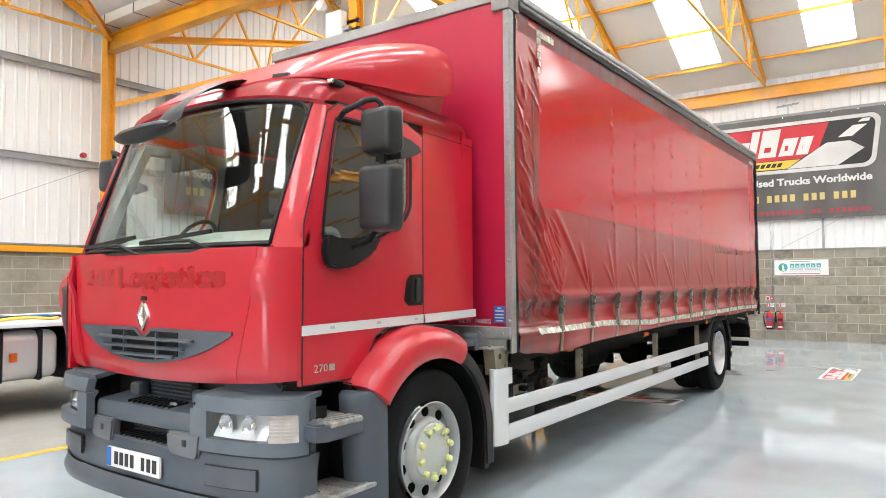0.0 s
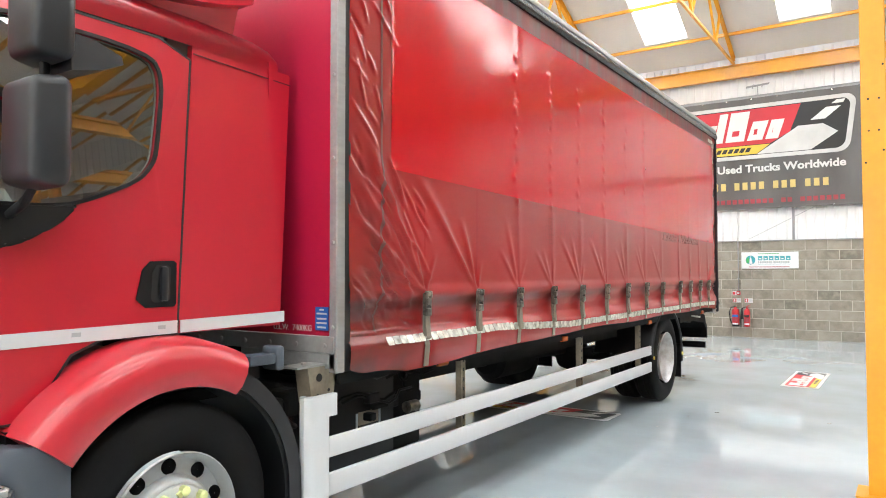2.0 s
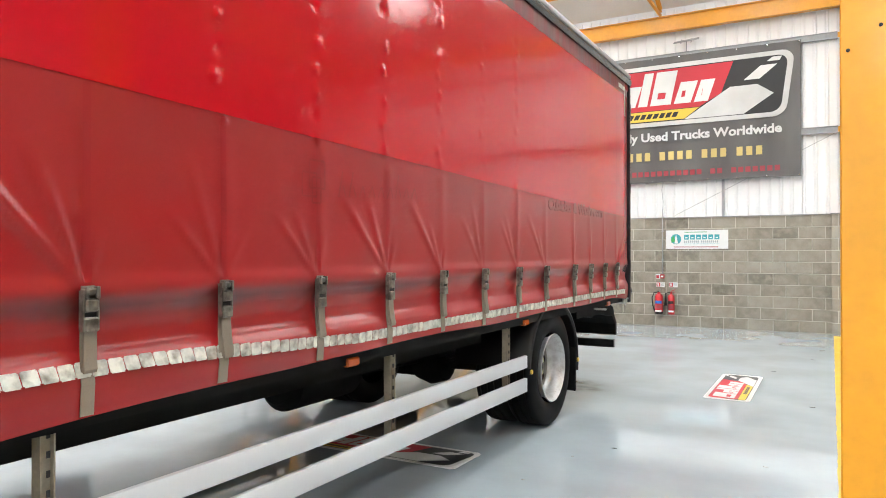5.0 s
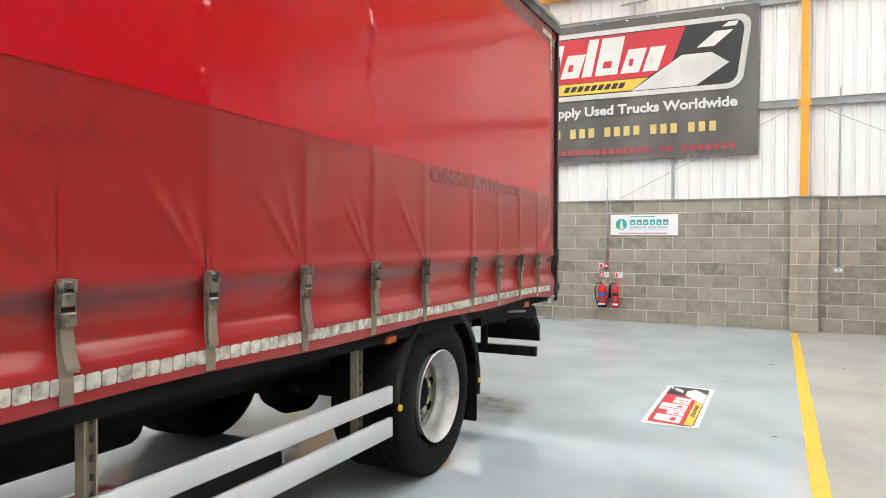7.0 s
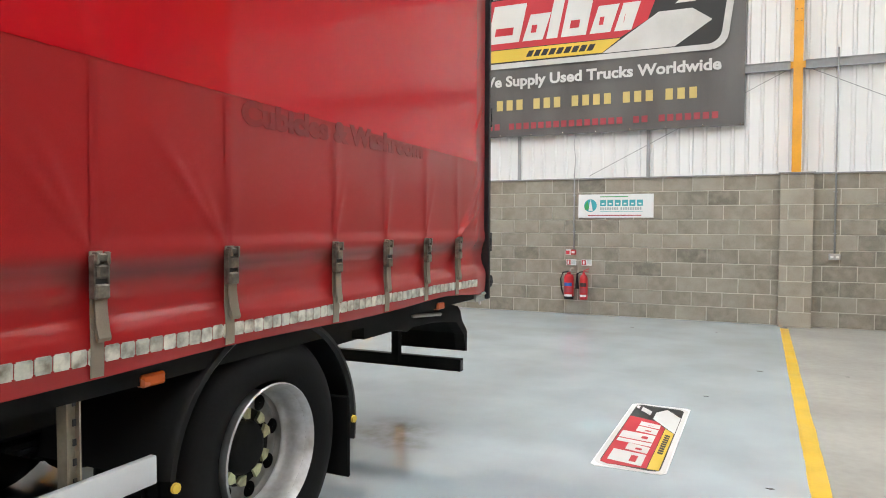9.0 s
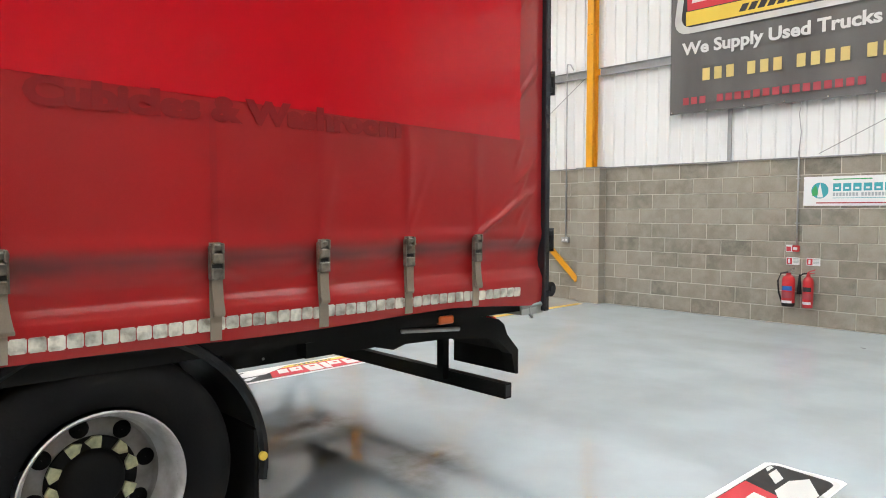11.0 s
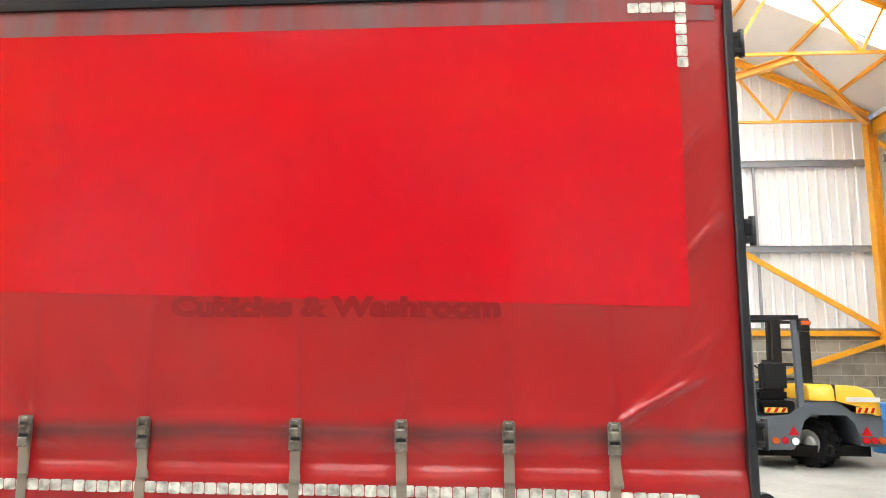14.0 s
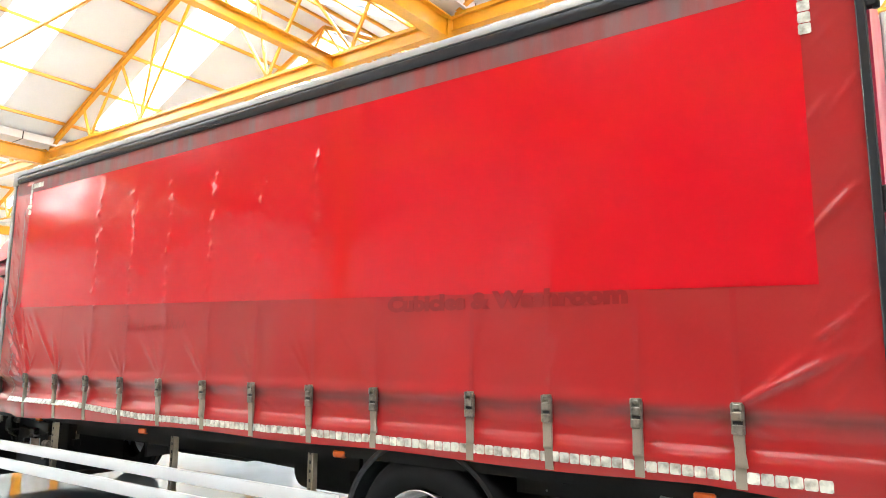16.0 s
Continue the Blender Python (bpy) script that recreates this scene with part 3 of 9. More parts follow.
part("lintel", boxm(DOOR_W - 0.12, DOOR_E + 0.12, SOUTH - 0.19, SOUTH + 0.06, DOOR_TOP, DOOR_TOP + 0.2), GIRT, doorway, smooth=False)
lone("backdrop_yard", boxm(DOOR_W - 0.1, DOOR_E + 0.1, SOUTH - 0.5, SOUTH - 0.45, -0.2, DOOR_TOP + 0.1), DOORFILL, "bright overcast daylight beyond the open door", "sky", kind="structure", smooth=False)
lone("cladding_east", ribbed(pose(EAST, 0, 0, 0, 0, -90), -NORTH, -SOUTH, lambda y: roof_z(-y) - 0.02), SHEET, "white profiled metal gable sheeting", "wall", kind="structure", smooth=False)
# solid outer skins keep daylight to the rooflights
for nm, q in (("outer_skin_north", (WEST - 0.3, EAST + 0.3, NORTH + 0.2, NORTH + 0.25)), ("outer_skin_south", (WEST - 0.3, DOOR_W - 0.1, SOUTH - 0.25, SOUTH - 0.2)), ("outer_skin_south", (DOOR_E + 0.1, EAST + 0.3, SOUTH - 0.25, SOUTH - 0.2)), ("outer_skin_west", (WEST - 0.25, WEST - 0.2, SOUTH, NORTH)), ("outer_skin_east", (EAST + 0.2, EAST + 0.25, SOUTH, NORTH))):
    lone(nm, boxm(*q, WALLTOP, 10.2), SHEET, "white outer wall sheeting", "wall", kind="structure", smooth=False)

# flashing on the block wall's head
lone("flashing", boxm(WEST, EAST, NORTH - 0.03, NORTH + 0.1, WALLTOP, WALLTOP + 0.015), GIRT, "grey metal flashing on the block wall", "flashing", kind="structure", smooth=False)
lone("flashing", boxm(WEST - 0.1, WEST + 0.03, SOUTH, NORTH - 0.05, WALLTOP, WALLTOP + 0.015), GIRT, "grey metal flashing on the block wall", "flashing", kind="structure", smooth=False)


# sheeting rails
for z in (3.85, 5.62):
    for lo, hi in zip(COLS, COLS[1:]):
        bm = bmesh.new()
        ibeam(bm, (lo + 0.1, NORTH + 0.015, z), (hi - 0.1, NORTH + 0.015, z), 0.06, 0.13, 0.008)
        lone("sheeting_rail", bm, GIRT, "grey galvanised sheeting rail on the white wall", "rail", "sheeting rails", kind="structure", smooth=False)
    for lo, hi in ((SOUTH + 0.1, VALLEY2 - 0.1), (VALLEY2 + 0.1, VALLEY - 0.1), (VALLEY + 0.1, NORTH - 0.15)):
        bm = bmesh.new()
        ibeam(bm, (WEST + 0.01, lo, z), (WEST + 0.01, hi, z), 0.06, 0.13, 0.008)
        lone("sheeting_rail", bm, GIRT, "grey galvanised sheeting rail on the white wall", "rail", "sheeting rails", kind="structure", smooth=False)
for x in (-10.83, -8.68, -4.42, -2.26, 2.1, 4.3):
    lone("sheeting_post", boxm(x - 0.025, x + 0.025, NORTH + 0.01, NORTH + 0.05, WALLTOP + 0.02, 5.6), GIRT, "thin grey galvanised upright on the white wall", "post", "sheeting posts", kind="structure", smooth=False)
for y in (16.9, 10.5):
    lone("sheeting_post", boxm(WEST - 0.01, WEST + 0.035, y - 0.025, y + 0.025, WALLTOP + 0.02, 5.6), GIRT, "thin grey galvanised upright on the white wall", "post", "sheeting posts", kind="structure", smooth=False)
# thin sag wires
for lo, hi in (((-0.25, 3.8), (-3.2, 2.3)), ((0.0, 3.8), (3.0, 2.3)), ((-6.9, 3.8), (-8.6, 2.6))):
    bm = bmesh.new()
    bar(bm, (lo[0], NORTH + 0.0, lo[1]), (hi[0], NORTH + 0.0, hi[1]), 0.008, 0.008)
    lone("sag_rod", bm, GIRT, "thin grey steel sag rod across the sheeting", "rod", "sag rods", kind="structure", smooth=False)
bm = bmesh.new()
bar(bm, (WEST + 0.02, 7.2, 3.8), (WEST + 0.02, 4.2, 2.4), 0.008, 0.008)
lone("sag_rod", bm, GIRT, "thin grey steel sag rod across the sheeting", "rod", "sag rods", kind="structure", smooth=False)
# yellow angle on the west wall's head
lone("wall_angle", boxm(WEST - 0.02, WEST + 0.09, SOUTH, NORTH - 0.2, WALLTOP - 0.14, WALLTOP - 0.035), YELLOW, "yellow painted steel angle along the block wall head", "rail", kind="structure", smooth=False)

# ---- steel frame ----
def column(x, y, z0, z1, w=0.15, d=0.2):
    bm = bmesh.new()
    loft(bm, [[(x + a, y + b, z) for a, b in ((-w / 2, -d / 2), (w / 2, -d / 2), (w / 2, -d / 2 + 0.012), (0.006, -d / 2 + 0.012), (0.006, d / 2 - 0.012), (w / 2, d / 2 - 0.012), (w / 2, d / 2), (-w / 2, d / 2), (-w / 2, d / 2 - 0.012), (-0.006, d / 2 - 0.012), (-0.006, -d / 2 + 0.012), (-w / 2, -d / 2 + 0.012))] for z in (z0, z1)])
    return fixed(bm)


for x in COLS[1:-1]:
    c = lone("column", column(x, NORTH - 0.08, WALLTOP + 0.02, EAVE, 0.12, 0.16), YELLOW, "yellow painted steel column on a block pier", "column", "wall columns", kind="structure", smooth=False)
    for z in (4.45, 4.62, 5.3):
        for dx in (-0.03, 0.03):
            bm = bmesh.new()
            turned(bm, (x + dx, NORTH - 0.161, z), "y", [(-0.004, 0.001), (-0.004, 0.008), (0.002, 0.008)], 8)
            part("bolt_hole", bm, INKBLACK, c, "small dark bolt hole")
    for z in (3.85, 5.62):
        part("cleat", boxm(x - 0.1, x + 0.1, NORTH - 0.02, NORTH - 0.002, z - 0.05, z + 0.05), YELLOW, c, smooth=False)
for y in (NORTH - 0.14, VALLEY, VALLEY2, SOUTH + 0.15):
    c = lone("column", column(WEST + 0.15, y, 1.95 if y > 18 else 0.0, EAVE, 0.2, 0.18), YELLOW, "yellow painted steel column against the gable wall", "column", "wall columns", kind="structure", smooth=False)
    part("stub", boxm(WEST + 0.1, WEST + 0.16, y - 0.03, y + 0.03, 0, 1.95), YELLOW, c, smooth=False) if y > 18 else None
for x in COLS[1:-1]:
    lone("column", column(x, SOUTH + 0.12, 0, EAVE, 0.2, 0.2), YELLOW, "yellow painted steel column against the wall", "column", "wall columns", kind="structure", smooth=False)
for x, VY in ((-6.72, VALLEY), (-0.25, VALLEY), (6.46, VALLEY), (-6.72, VALLEY2), (-0.14, VALLEY2), (6.46, VALLEY2)):
    c = lone("column", column(x, VY - 0.02, 0.012, EAVE, 0.15, 0.15), YELLOW, "freestanding yellow painted steel column on the floor", "column", "inner columns", kind="structure", smooth=False)
    part("casing", boxm(x - 0.075, x + 0.075, VY - 0.1, VY - 0.085, 0.012, 6.3, bevel=0.004), YELLOW, c, "rough yellow paint on the column face", smooth=False)
    part("base_plate", boxm(x - 0.15, x + 0.15, VY - 0.17, VY + 0.13, 0.0, 0.014), YELLOW, c, smooth=False)
    for dx, z in ((-0.03, 2.72), (0.035, 2.72), (-0.03, 2.5), (0.03, 2.5), (-0.05, 2.28), (0.055, 2.36), (0.05, 0.42), (0.06, 2.95)):
        bm = bmesh.new()
        turned(bm, (x + dx, VY - 0.102, z), "y", [(-0.003, 0.001), (-0.003, 0.007), (0.002, 0.007)], 8)
        part("bolt_hole", bm, INKBLACK, c, "small dark bolt hole")

# eaves and valley beams along the hall, ties across it
for y, w, h in ((NORTH - 0.1, 0.14, 0.32), (VALLEY, 0.2, 0.34), (VALLEY2, 0.2, 0.34), (SOUTH + 0.12, 0.14, 0.32)):
    for lo, hi in zip(COLS, COLS[1:]):
        bm = bmesh.new()
        ibeam(bm, (lo, y, EAVE - h / 2 + 0.02), (hi, y, EAVE - h / 2 + 0.02), w, h, 0.016)
        lone("eaves_beam", bm, YELLOW, "yellow painted steel beam under the roof", "beam", "eaves beams", kind="structure", smooth=False)
for x in (-6.72, 6.46):
    for lo, hi in ((SOUTH + 0.2, VALLEY2 - 0.1), (VALLEY2 + 0.1, VALLEY - 0.1), (VALLEY + 0.1, NORTH - 0.2)):
        bm = bmesh.new()
        ibeam(bm, (x, lo, EAVE - 0.1), (x, hi, EAVE - 0.1), 0.13, 0.22, 0.014)
        lone("tie_beam", bm, YELLOW, "yellow painted steel tie beam", "beam", "tie beams", kind="structure", smooth=False)
bm = bmesh.new()
ibeam(bm, (-6.72, 5.1, EAVE - 0.08), (-0.14, 5.1, EAVE - 0.08), 0.15, 0.2, 0.014)
lone("cross_beam", bm, YELLOW, "yellow painted steel beam under the roof", "beam", kind="structure", smooth=False)


def truss(x, heavy):
    """Light steel roof trusses over both spans: rafters, tie, struts."""
    for r in RIDGES:
        lo, hi = r - 5.83, r + 5.83
        zr, ze = roof_z(r) - 0.14, EAVE + 0.05
        t = thing("roof_truss", (x, r, ze), "yellow painted light steel roof truss", "truss", "roof trusses", kind="structure")
        w = 0.09 if heavy else 0.07
        for y in (lo, hi):
            bm = bmesh.new()
            ibeam(bm, (x, y, roof_z(y) - 0.12), (x, r, zr), w, 0.14 if heavy else 0.09, 0.01)
            part("rafter", bm, YELLOW, t, smooth=False)
        part("tie", bar(bmesh.new(), (x, lo, ze), (x, hi, ze), 0.05, 0.05), YELLOW, t, smooth=False)
        for s in (-1, 1):
            for y0, z0, y1 in ((r + s * 2.0, ze, r + s * 0.0), (r + s * 2.0, ze, r + s * 2.9), (r + s * 2.0, ze, r + s * 1.5), (r + s * 4.0, ze, r + s * 2.9), (r + s * 4.0, ze, r + s * 4.4)):
                z1 = roof_z(y1) - 0.14
                part("strut", bar(bmesh.new(), (x, y0, z0), (x, y1, z1), 0.045, 0.045), YELLOW, t, smooth=False)
            part("gusset", boxm(x - 0.006, x + 0.006, r + s * 2.0 - 0.1, r + s * 2.0 + 0.1, ze - 0.06, ze + 0.1), YELLOW, t, smooth=False)


TRUSS_X = [-13.36, -10.0, -6.72, -3.45, -0.14, 3.15, 6.46]
for x in TRUSS_X:
    truss(x, x in (-13.36, -6.72, -0.14))
# wind bracing in the end bay, at the level of the ties
for nodes in ([(-13.3, NORTH - 0.2), (-10.0, 16.35), (-13.3, 13.4), (-10.0, 10.35), (-13.3, VALLEY)], [(-13.3, VALLEY), (-10.0, 4.45), (-13.3, 1.5), (-10.0, -1.5), (-13.3, VALLEY2)]):
    for (x0, y0), (x1, y1) in zip(nodes, nodes[1:]):
        bm = bmesh.new()
        ibeam(bm, (x0, y0, EAVE - 0.02), (x1, y1, EAVE - 0.02), 0.11, 0.12, 0.01)
        lone("wind_brace", bm, YELLOW, "yellow painted horizontal wind brace", "brace", "wind braces", kind="structure", smooth=False)
# cross bracing on the north wall's end bay, and on the west gable
for p, q in (((-13.15, 5.95), (-7.0, 0.35)), ((-13.05, 0.5), (-7.1, 5.75))):
    bm = bmesh.new()
    bar(bm, (p[0], NORTH - 0.1 + (0.03 if p[1] > 3 else 0), p[1]), (q[0], NORTH - 0.1 + (0.03 if p[1] > 3 else 0), q[1]), 0.02, 0.1)
    lone("cross_brace", bm, YELLOW, "yellow painted flat steel cross brace on the wall", "brace", "cross braces", kind="structure", smooth=False)
for p, q in (((NORTH - 0.2, 2.2), (13.5, 5.6)), ((NORTH - 0.2, 2.02), (13.5, 0.2)), ((VALLEY + 0.05, 5.05), (11.2, 6.72))):
    bm = bmesh.new()
    bar(bm, (WEST + 0.16, p[0], p[1]), (WEST + 0.16, q[0], q[1]), 0.07, 0.1)
    lone("gable_brace", bm, YELLOW, "yellow painted steel brace on the gable wall", "brace", "gable braces", kind="structure", smooth=False)

# ---- roof ----
def lights_of(y):
    """Rooflights along a span: the south span adds unseen ones, brightening its east end."""
    return LIGHT_X if y < VALLEY2 else LIGHT_X[:6]


def roof_slope(ridge, s):
    """One slope of roof lining with openings for the rooflights, and its purlins."""
    bm = bmesh.new()
    e = ridge + s * 5.95
    ys = [e, ridge + s * 5.08, ridge + s * 0.18, ridge]
    if s < 0:
        ys = ys
    xs = [WEST - 0.3]
    for x in lights_of(ridge):
        xs += [x - 0.5, x + 0.5]
    xs.append(EAST + 0.3)
    for i in range(len(xs) - 1):
        for j in range(3):
            if i % 2 == 1 and j == 1:
                continue
            a, b, c, d = xs[i], xs[i + 1], ys[j], ys[j + 1]
            zc, zd = roof_z(c + (-s * 0.001)), roof_z(d + s * 0.001)
            loft(bm, [[(a, c, zc), (b, c, zc), (b, d, zd), (a, d, zd)], [(a, c, zc + 0.08), (b, c, zc + 0.08), (b, d, zd + 0.08), (a, d, zd + 0.08)]])
    return fixed(bm)


for r in RIDGES:
    for s in (1, -1):
        lone("ceiling", roof_slope(r, s), ROOFSHEET, "off-white roof lining with rooflight openings", "roof", kind="structure", smooth=False)
        for k in range(5):
            y = r + s * (0.35 + 1.2 * k)
            bm = bmesh.new()
            bar(bm, (WEST, y, roof_z(y) - 0.035), (EAST, y, roof_z(y) - 0.035), 0.05, 0.07)
            lone("purlin", bm, YELLOW, "yellow painted purlin under the roof", "purlin", "purlins", kind="structure", smooth=False)
for y, up in STRIPS:
    for x in lights_of(y):
        bm = bmesh.new()
        m = slope_pose(x, y, up)
        prism(bm, [(-0.52, -2.75), (0.52, -2.75), (0.52, 2.75), (-0.52, 2.75)], "z", 0.1, 0.104)
        bm.transform(m)
        p = lone("rooflight", bm, GRP, "clear sheet rooflight strip letting daylight in", "rooflight", "rooflights", kind="structure", smooth=False)
        p.visible_shadow = False
        bm = bmesh.new()
        prism(bm, [(-0.52, -2.76), (0.52, -2.76), (0.52, 2.76), (-0.52, 2.76)], "z", 0.14, 0.16)
        bm.transform(m)
        lone("backdrop", bm, BRIGHTSKY, "bright overcast sky beyond the rooflight", "sky", kind="structure", smooth=False)
for y in (VALLEY, VALLEY2):
    gut = lone("valley_gutter", boxm(WEST, EAST, y - 0.3, y + 0.3, EAVE + 0.12, EAVE + 0.3), ROOFSHEET, "off-white lagged valley gutter between the roofs", "gutter", kind="structure", smooth=False)
    for k in range(27):
        xx = WEST + 0.5 + k
        part("lagging_joint", boxm(xx - 0.012, xx + 0.012, y - 0.304, y + 0.304, EAVE + 0.116, EAVE + 0.304), INKBLACK, gut, smooth=False)

# ---- the curtain-sided truck ----
C = -3.73                 # its centre line
SIDE, FARSIDE = -2.46, -5.0
FRONT, BACK = 4.36, 12.70  # the box body
TOP = 3.66
truck = thing("truck", (C, 7.5, 0), "red curtain-sided rigid truck with dark grey bumper and white side guards", "truck")
HALFCAB = 1.06


def front_y(d, z):
    """The cab's front in plan: d metres from the centre line at height z."""
    a = abs(d)
    y = 2.30 + 0.06 * (a / 0.9) ** 2
    if a > 0.9:
        k = (a - 0.9) / (HALFCAB - 0.9)
        y += 0.16 * (1 - math.sqrt(max(0.0, 1 - k * k)))
    if z > 1.72:
        y = 2.36 + 0.10 * (a / 0.985) ** 2 + (z - 1.735) * 0.31 + max(0, z - 2.5) ** 2 * 2.2
    if z < 1.25:
        y += 0.05 * (1.25 - z)
    return y


def tuck(d, z):
    """Half width d of the cab's side at height z, leaning in above the waist."""
    return d - 0.13 * max(0.0, z - 1.85)


def leaned(bm):
    """Leans a side part, built upright, in and back above the waist."""
    for v in bm.verts:
        h = max(0.0, v.co.z - 1.85)
        s = 1 if v.co.x > C else -1
        v.co = (v.co.x - s * 0.13 * h, v.co.y * (1 + 0.049 * h), v.co.z + 0.03 * h)
    return bm


def between(rows, n):
    """Rows with n smooth steps between each pair."""
    out = []
    for i in range(len(rows) - 1):
        p0, p1, p2, p3 = rows[max(i - 1, 0)], rows[i], rows[i + 1], rows[min(i + 2, len(rows) - 1)]
        for k in range(n):
            t = k / n
            out.append(tuple(0.5 * (2 * b + (c - a) * t + (2 * a - 5 * b + 4 * c - d) * t * t + (3 * b - a - 3 * c + d) * t ** 3) for a, b, c, d in zip(p0, p1, p2, p3)))
    return out + [rows[-1]]


def loft_of(rings):
    bm = bmesh.new()
    loft(bm, rings)
    return fixed(bm)


# cab: bonnet, corner panels, roof, back, sides
def bonnet_edge(d):
    return 1.70 + 0.02 * min(1, max(0, (abs(d) - 0.42) * 12))


def bonnet_half(k):
    return 0.9 - 0.17 * (1 - k) ** 1.4


def bonnet_point(q, k):
    d = q * bonnet_half(k)
    low = 0.985 + 0.035 * (d / 0.9) ** 2
    return (C + d, front_y(d, 0.99 + k * 0.7) + 0.05 * max(0.0, 0.12 - k) ** 1.5 * 12, low + k * (bonnet_edge(d) - low))


bm = sheet(bonnet_point, steps(-1, 1, 40), steps(0, 1, 24), 0.02)
cab = part("bonnet", fixed(bm), RED, truck, "faded red front panel with ghost lettering")
for s in (-1, 1):
    def corner(a, k, s=s):
        d = bonnet_half(k) + 0.004 + a * (HALFCAB - 0.004 - bonnet_half(k))
        low = 0.985 + 0.035 * (d / 0.9) ** 2
        z = low + k * (1.715 - low)
        bulge = 0.03 * math.exp(-((z - 1.56) / 0.06) ** 2) * (1 - a)
        return (C + s * d, front_y(d, z) - bulge + 0.05 * max(0.0, 0.12 - k) ** 1.5 * 12, z)
    bm = sheet(corner, [math.sin(k * math.pi / 2) for k in steps(0, 1, 10)], steps(0, 1, 16), 0.02)
    part("corner_panel", fixed(bm), RED, truck, "red cab corner panel")
    if s < 0:
        # flared cheek with a tall black air intake
        cheek = [(0.985, 0.93, 2.40), (1.05, 1.03, 2.42), (1.2, 1.10, 2.40), (1.35, 1.14, 2.385), (1.5, 1.155, 2.385), (1.6, 1.10, 2.40), (1.66, 1.0, 2.42)]
        bm = bmesh.new()
        loft(bm, [[(C - 0.895, 2.335, z), (C - 0.93, 2.335, z), (C - o, y, z), (C - o + 0.01, y + 0.10, z), (C - 0.92, 2.50, z)] for z, o, y in between(cheek, 4)])
        ck = part("intake_cheek", fixed(bm), RED, truck, "flared red cheek of the cab corner", angle=60)
        bm = bmesh.new()
        loft(bm, [[(C - 0.95 - 0.02 * k, 2.333 + 0.01 * k, z), (C - o + 0.018, y - 0.004, z), (C - o + 0.018, y + 0.004, z), (C - 0.95, 2.35, z)] for z, o, y, k in ((1.12, 1.03, 2.405, 1), (1.2, 1.10, 2.40, 0.5), (1.35, 1.14, 2.385, 0), (1.5, 1.15, 2.385, 0), (1.58, 1.10, 2.395, 0))])
        part("air_intake", fixed(bm), INKBLACK, ck, "tall black air intake in the cab corner", smooth=False)

# upper shell: pillars, header and roof flow into one another
def edge_half(z):
    """Half width of the cab at height z."""
    return tuck(HALFCAB, z)


def upper_y(d, z):
    """The screen's and pillars' front in plan, wrapping round to the sides."""
    a = min(1.0, abs(d) / edge_half(z))
    return 2.36 + (z - 1.735) * 0.31 + 0.05 * a * a + 0.13 * a ** 7


def screen_top(d):
    return 2.615 - 0.10 * d * d


SCREENHALF = 0.91
for s in (-1, 1):
    def pillar(a, k, s=s):
        z = 1.665 + k * (screen_top(SCREENHALF) - 1.665)
        d = SCREENHALF + a * (edge_half(z) + 0.002 - SCREENHALF)
        return (C + s * d, upper_y(d, z) - 0.004, z)
    bm = sheet(pillar, [math.sin(k * math.pi / 2) for k in steps(0, 1, 12)], steps(0, 1, 14), 0.025)
    part("screen_pillar", fixed(bm), RED, truck, "red screen pillar", angle=60)
    bm = bmesh.new()
    z = screen_top(SCREENHALF)
    loft(bm, [[(C + s * (edge_half(zz) - o), y, zz) for o, y in ((-0.002, upper_y(2, zz) - 0.004), (-0.002, upper_y(2, zz) + 0.10), (0.03, upper_y(2, zz) + 0.10), (0.03, upper_y(2, zz)))] for zz in steps(1.72, z, 8)])
    part("pillar_side", fixed(bm), RED, truck, "red side of the screen pillar", angle=60)


def roof_row(y, zc, edge, front=0.0):
    """One row of the roof's skin across the cab, rounded down to the sides; front: how far it still follows the screen's wrap."""
    row, w = [], edge_half(2.54) + 0.004
    for k in steps(-1, 1, 56):
        q = math.sin(k * math.pi / 2)
        a = abs(q)
        z = edge + (zc - edge) * (1 - a ** 5) ** 0.30
        row.append((C + q * w, y + front * (0.05 * a * a + 0.13 * a ** 7), z))
    return row


def head_row(up):
    w = edge_half(2.54) + 0.004
    return [(C + q * w, upper_y(q * w, screen_top(q * w)) - 0.006 - 0.012 * min(1, up * 40), screen_top(q * w) + up) for q in [math.sin(k * math.pi / 2) for k in steps(-1, 1, 56)]]


rings = [head_row(0.0), head_row(0.025)]
rings += [roof_row(y, zc, e, f) for y, zc, e, f in ((2.645, 2.665, 2.555, 1.0), (2.672, 2.695, 2.56, 1.0), (2.71, 2.72, 2.56, 1.0), (2.78, 2.742, 2.56, 0.8), (2.9, 2.757, 2.56, 0.5), (3.1, 2.77, 2.56, 0.2), (3.4, 2.778, 2.56, 0.0), (3.8, 2.775, 2.56, 0.0), (4.08, 2.76, 2.56, 0.0), (4.16, 2.735, 2.56, 0.0), (4.195, 2.69, 2.56, 0.0))]
bm = bmesh.new()
loft(bm, rings, closed=False)
bmesh.ops.solidify(bm, geom=bm.faces[:], thickness=0.02)
roof = part("cab_roof", fixed(bm), RED, truck, "glossy red cab roof", angle=50)

DOOR = [(2.52, 1.0), (2.95, 1.0), (3.10, 1.22), (3.22, 1.27), (3.555, 1.27), (3.555, 2.47), (3.40, 2.53), (2.78, 2.53), (2.70, 2.47), (2.53, 1.84)]
WINDOW = [(2.655, 1.775), (2.68, 1.77), (2.98, 1.77), (3.12, 1.79), (3.36, 1.90), (3.42, 1.98), (3.43, 2.05), (3.43, 2.35), (3.36, 2.45), (2.80, 2.46), (2.755, 2.43)]
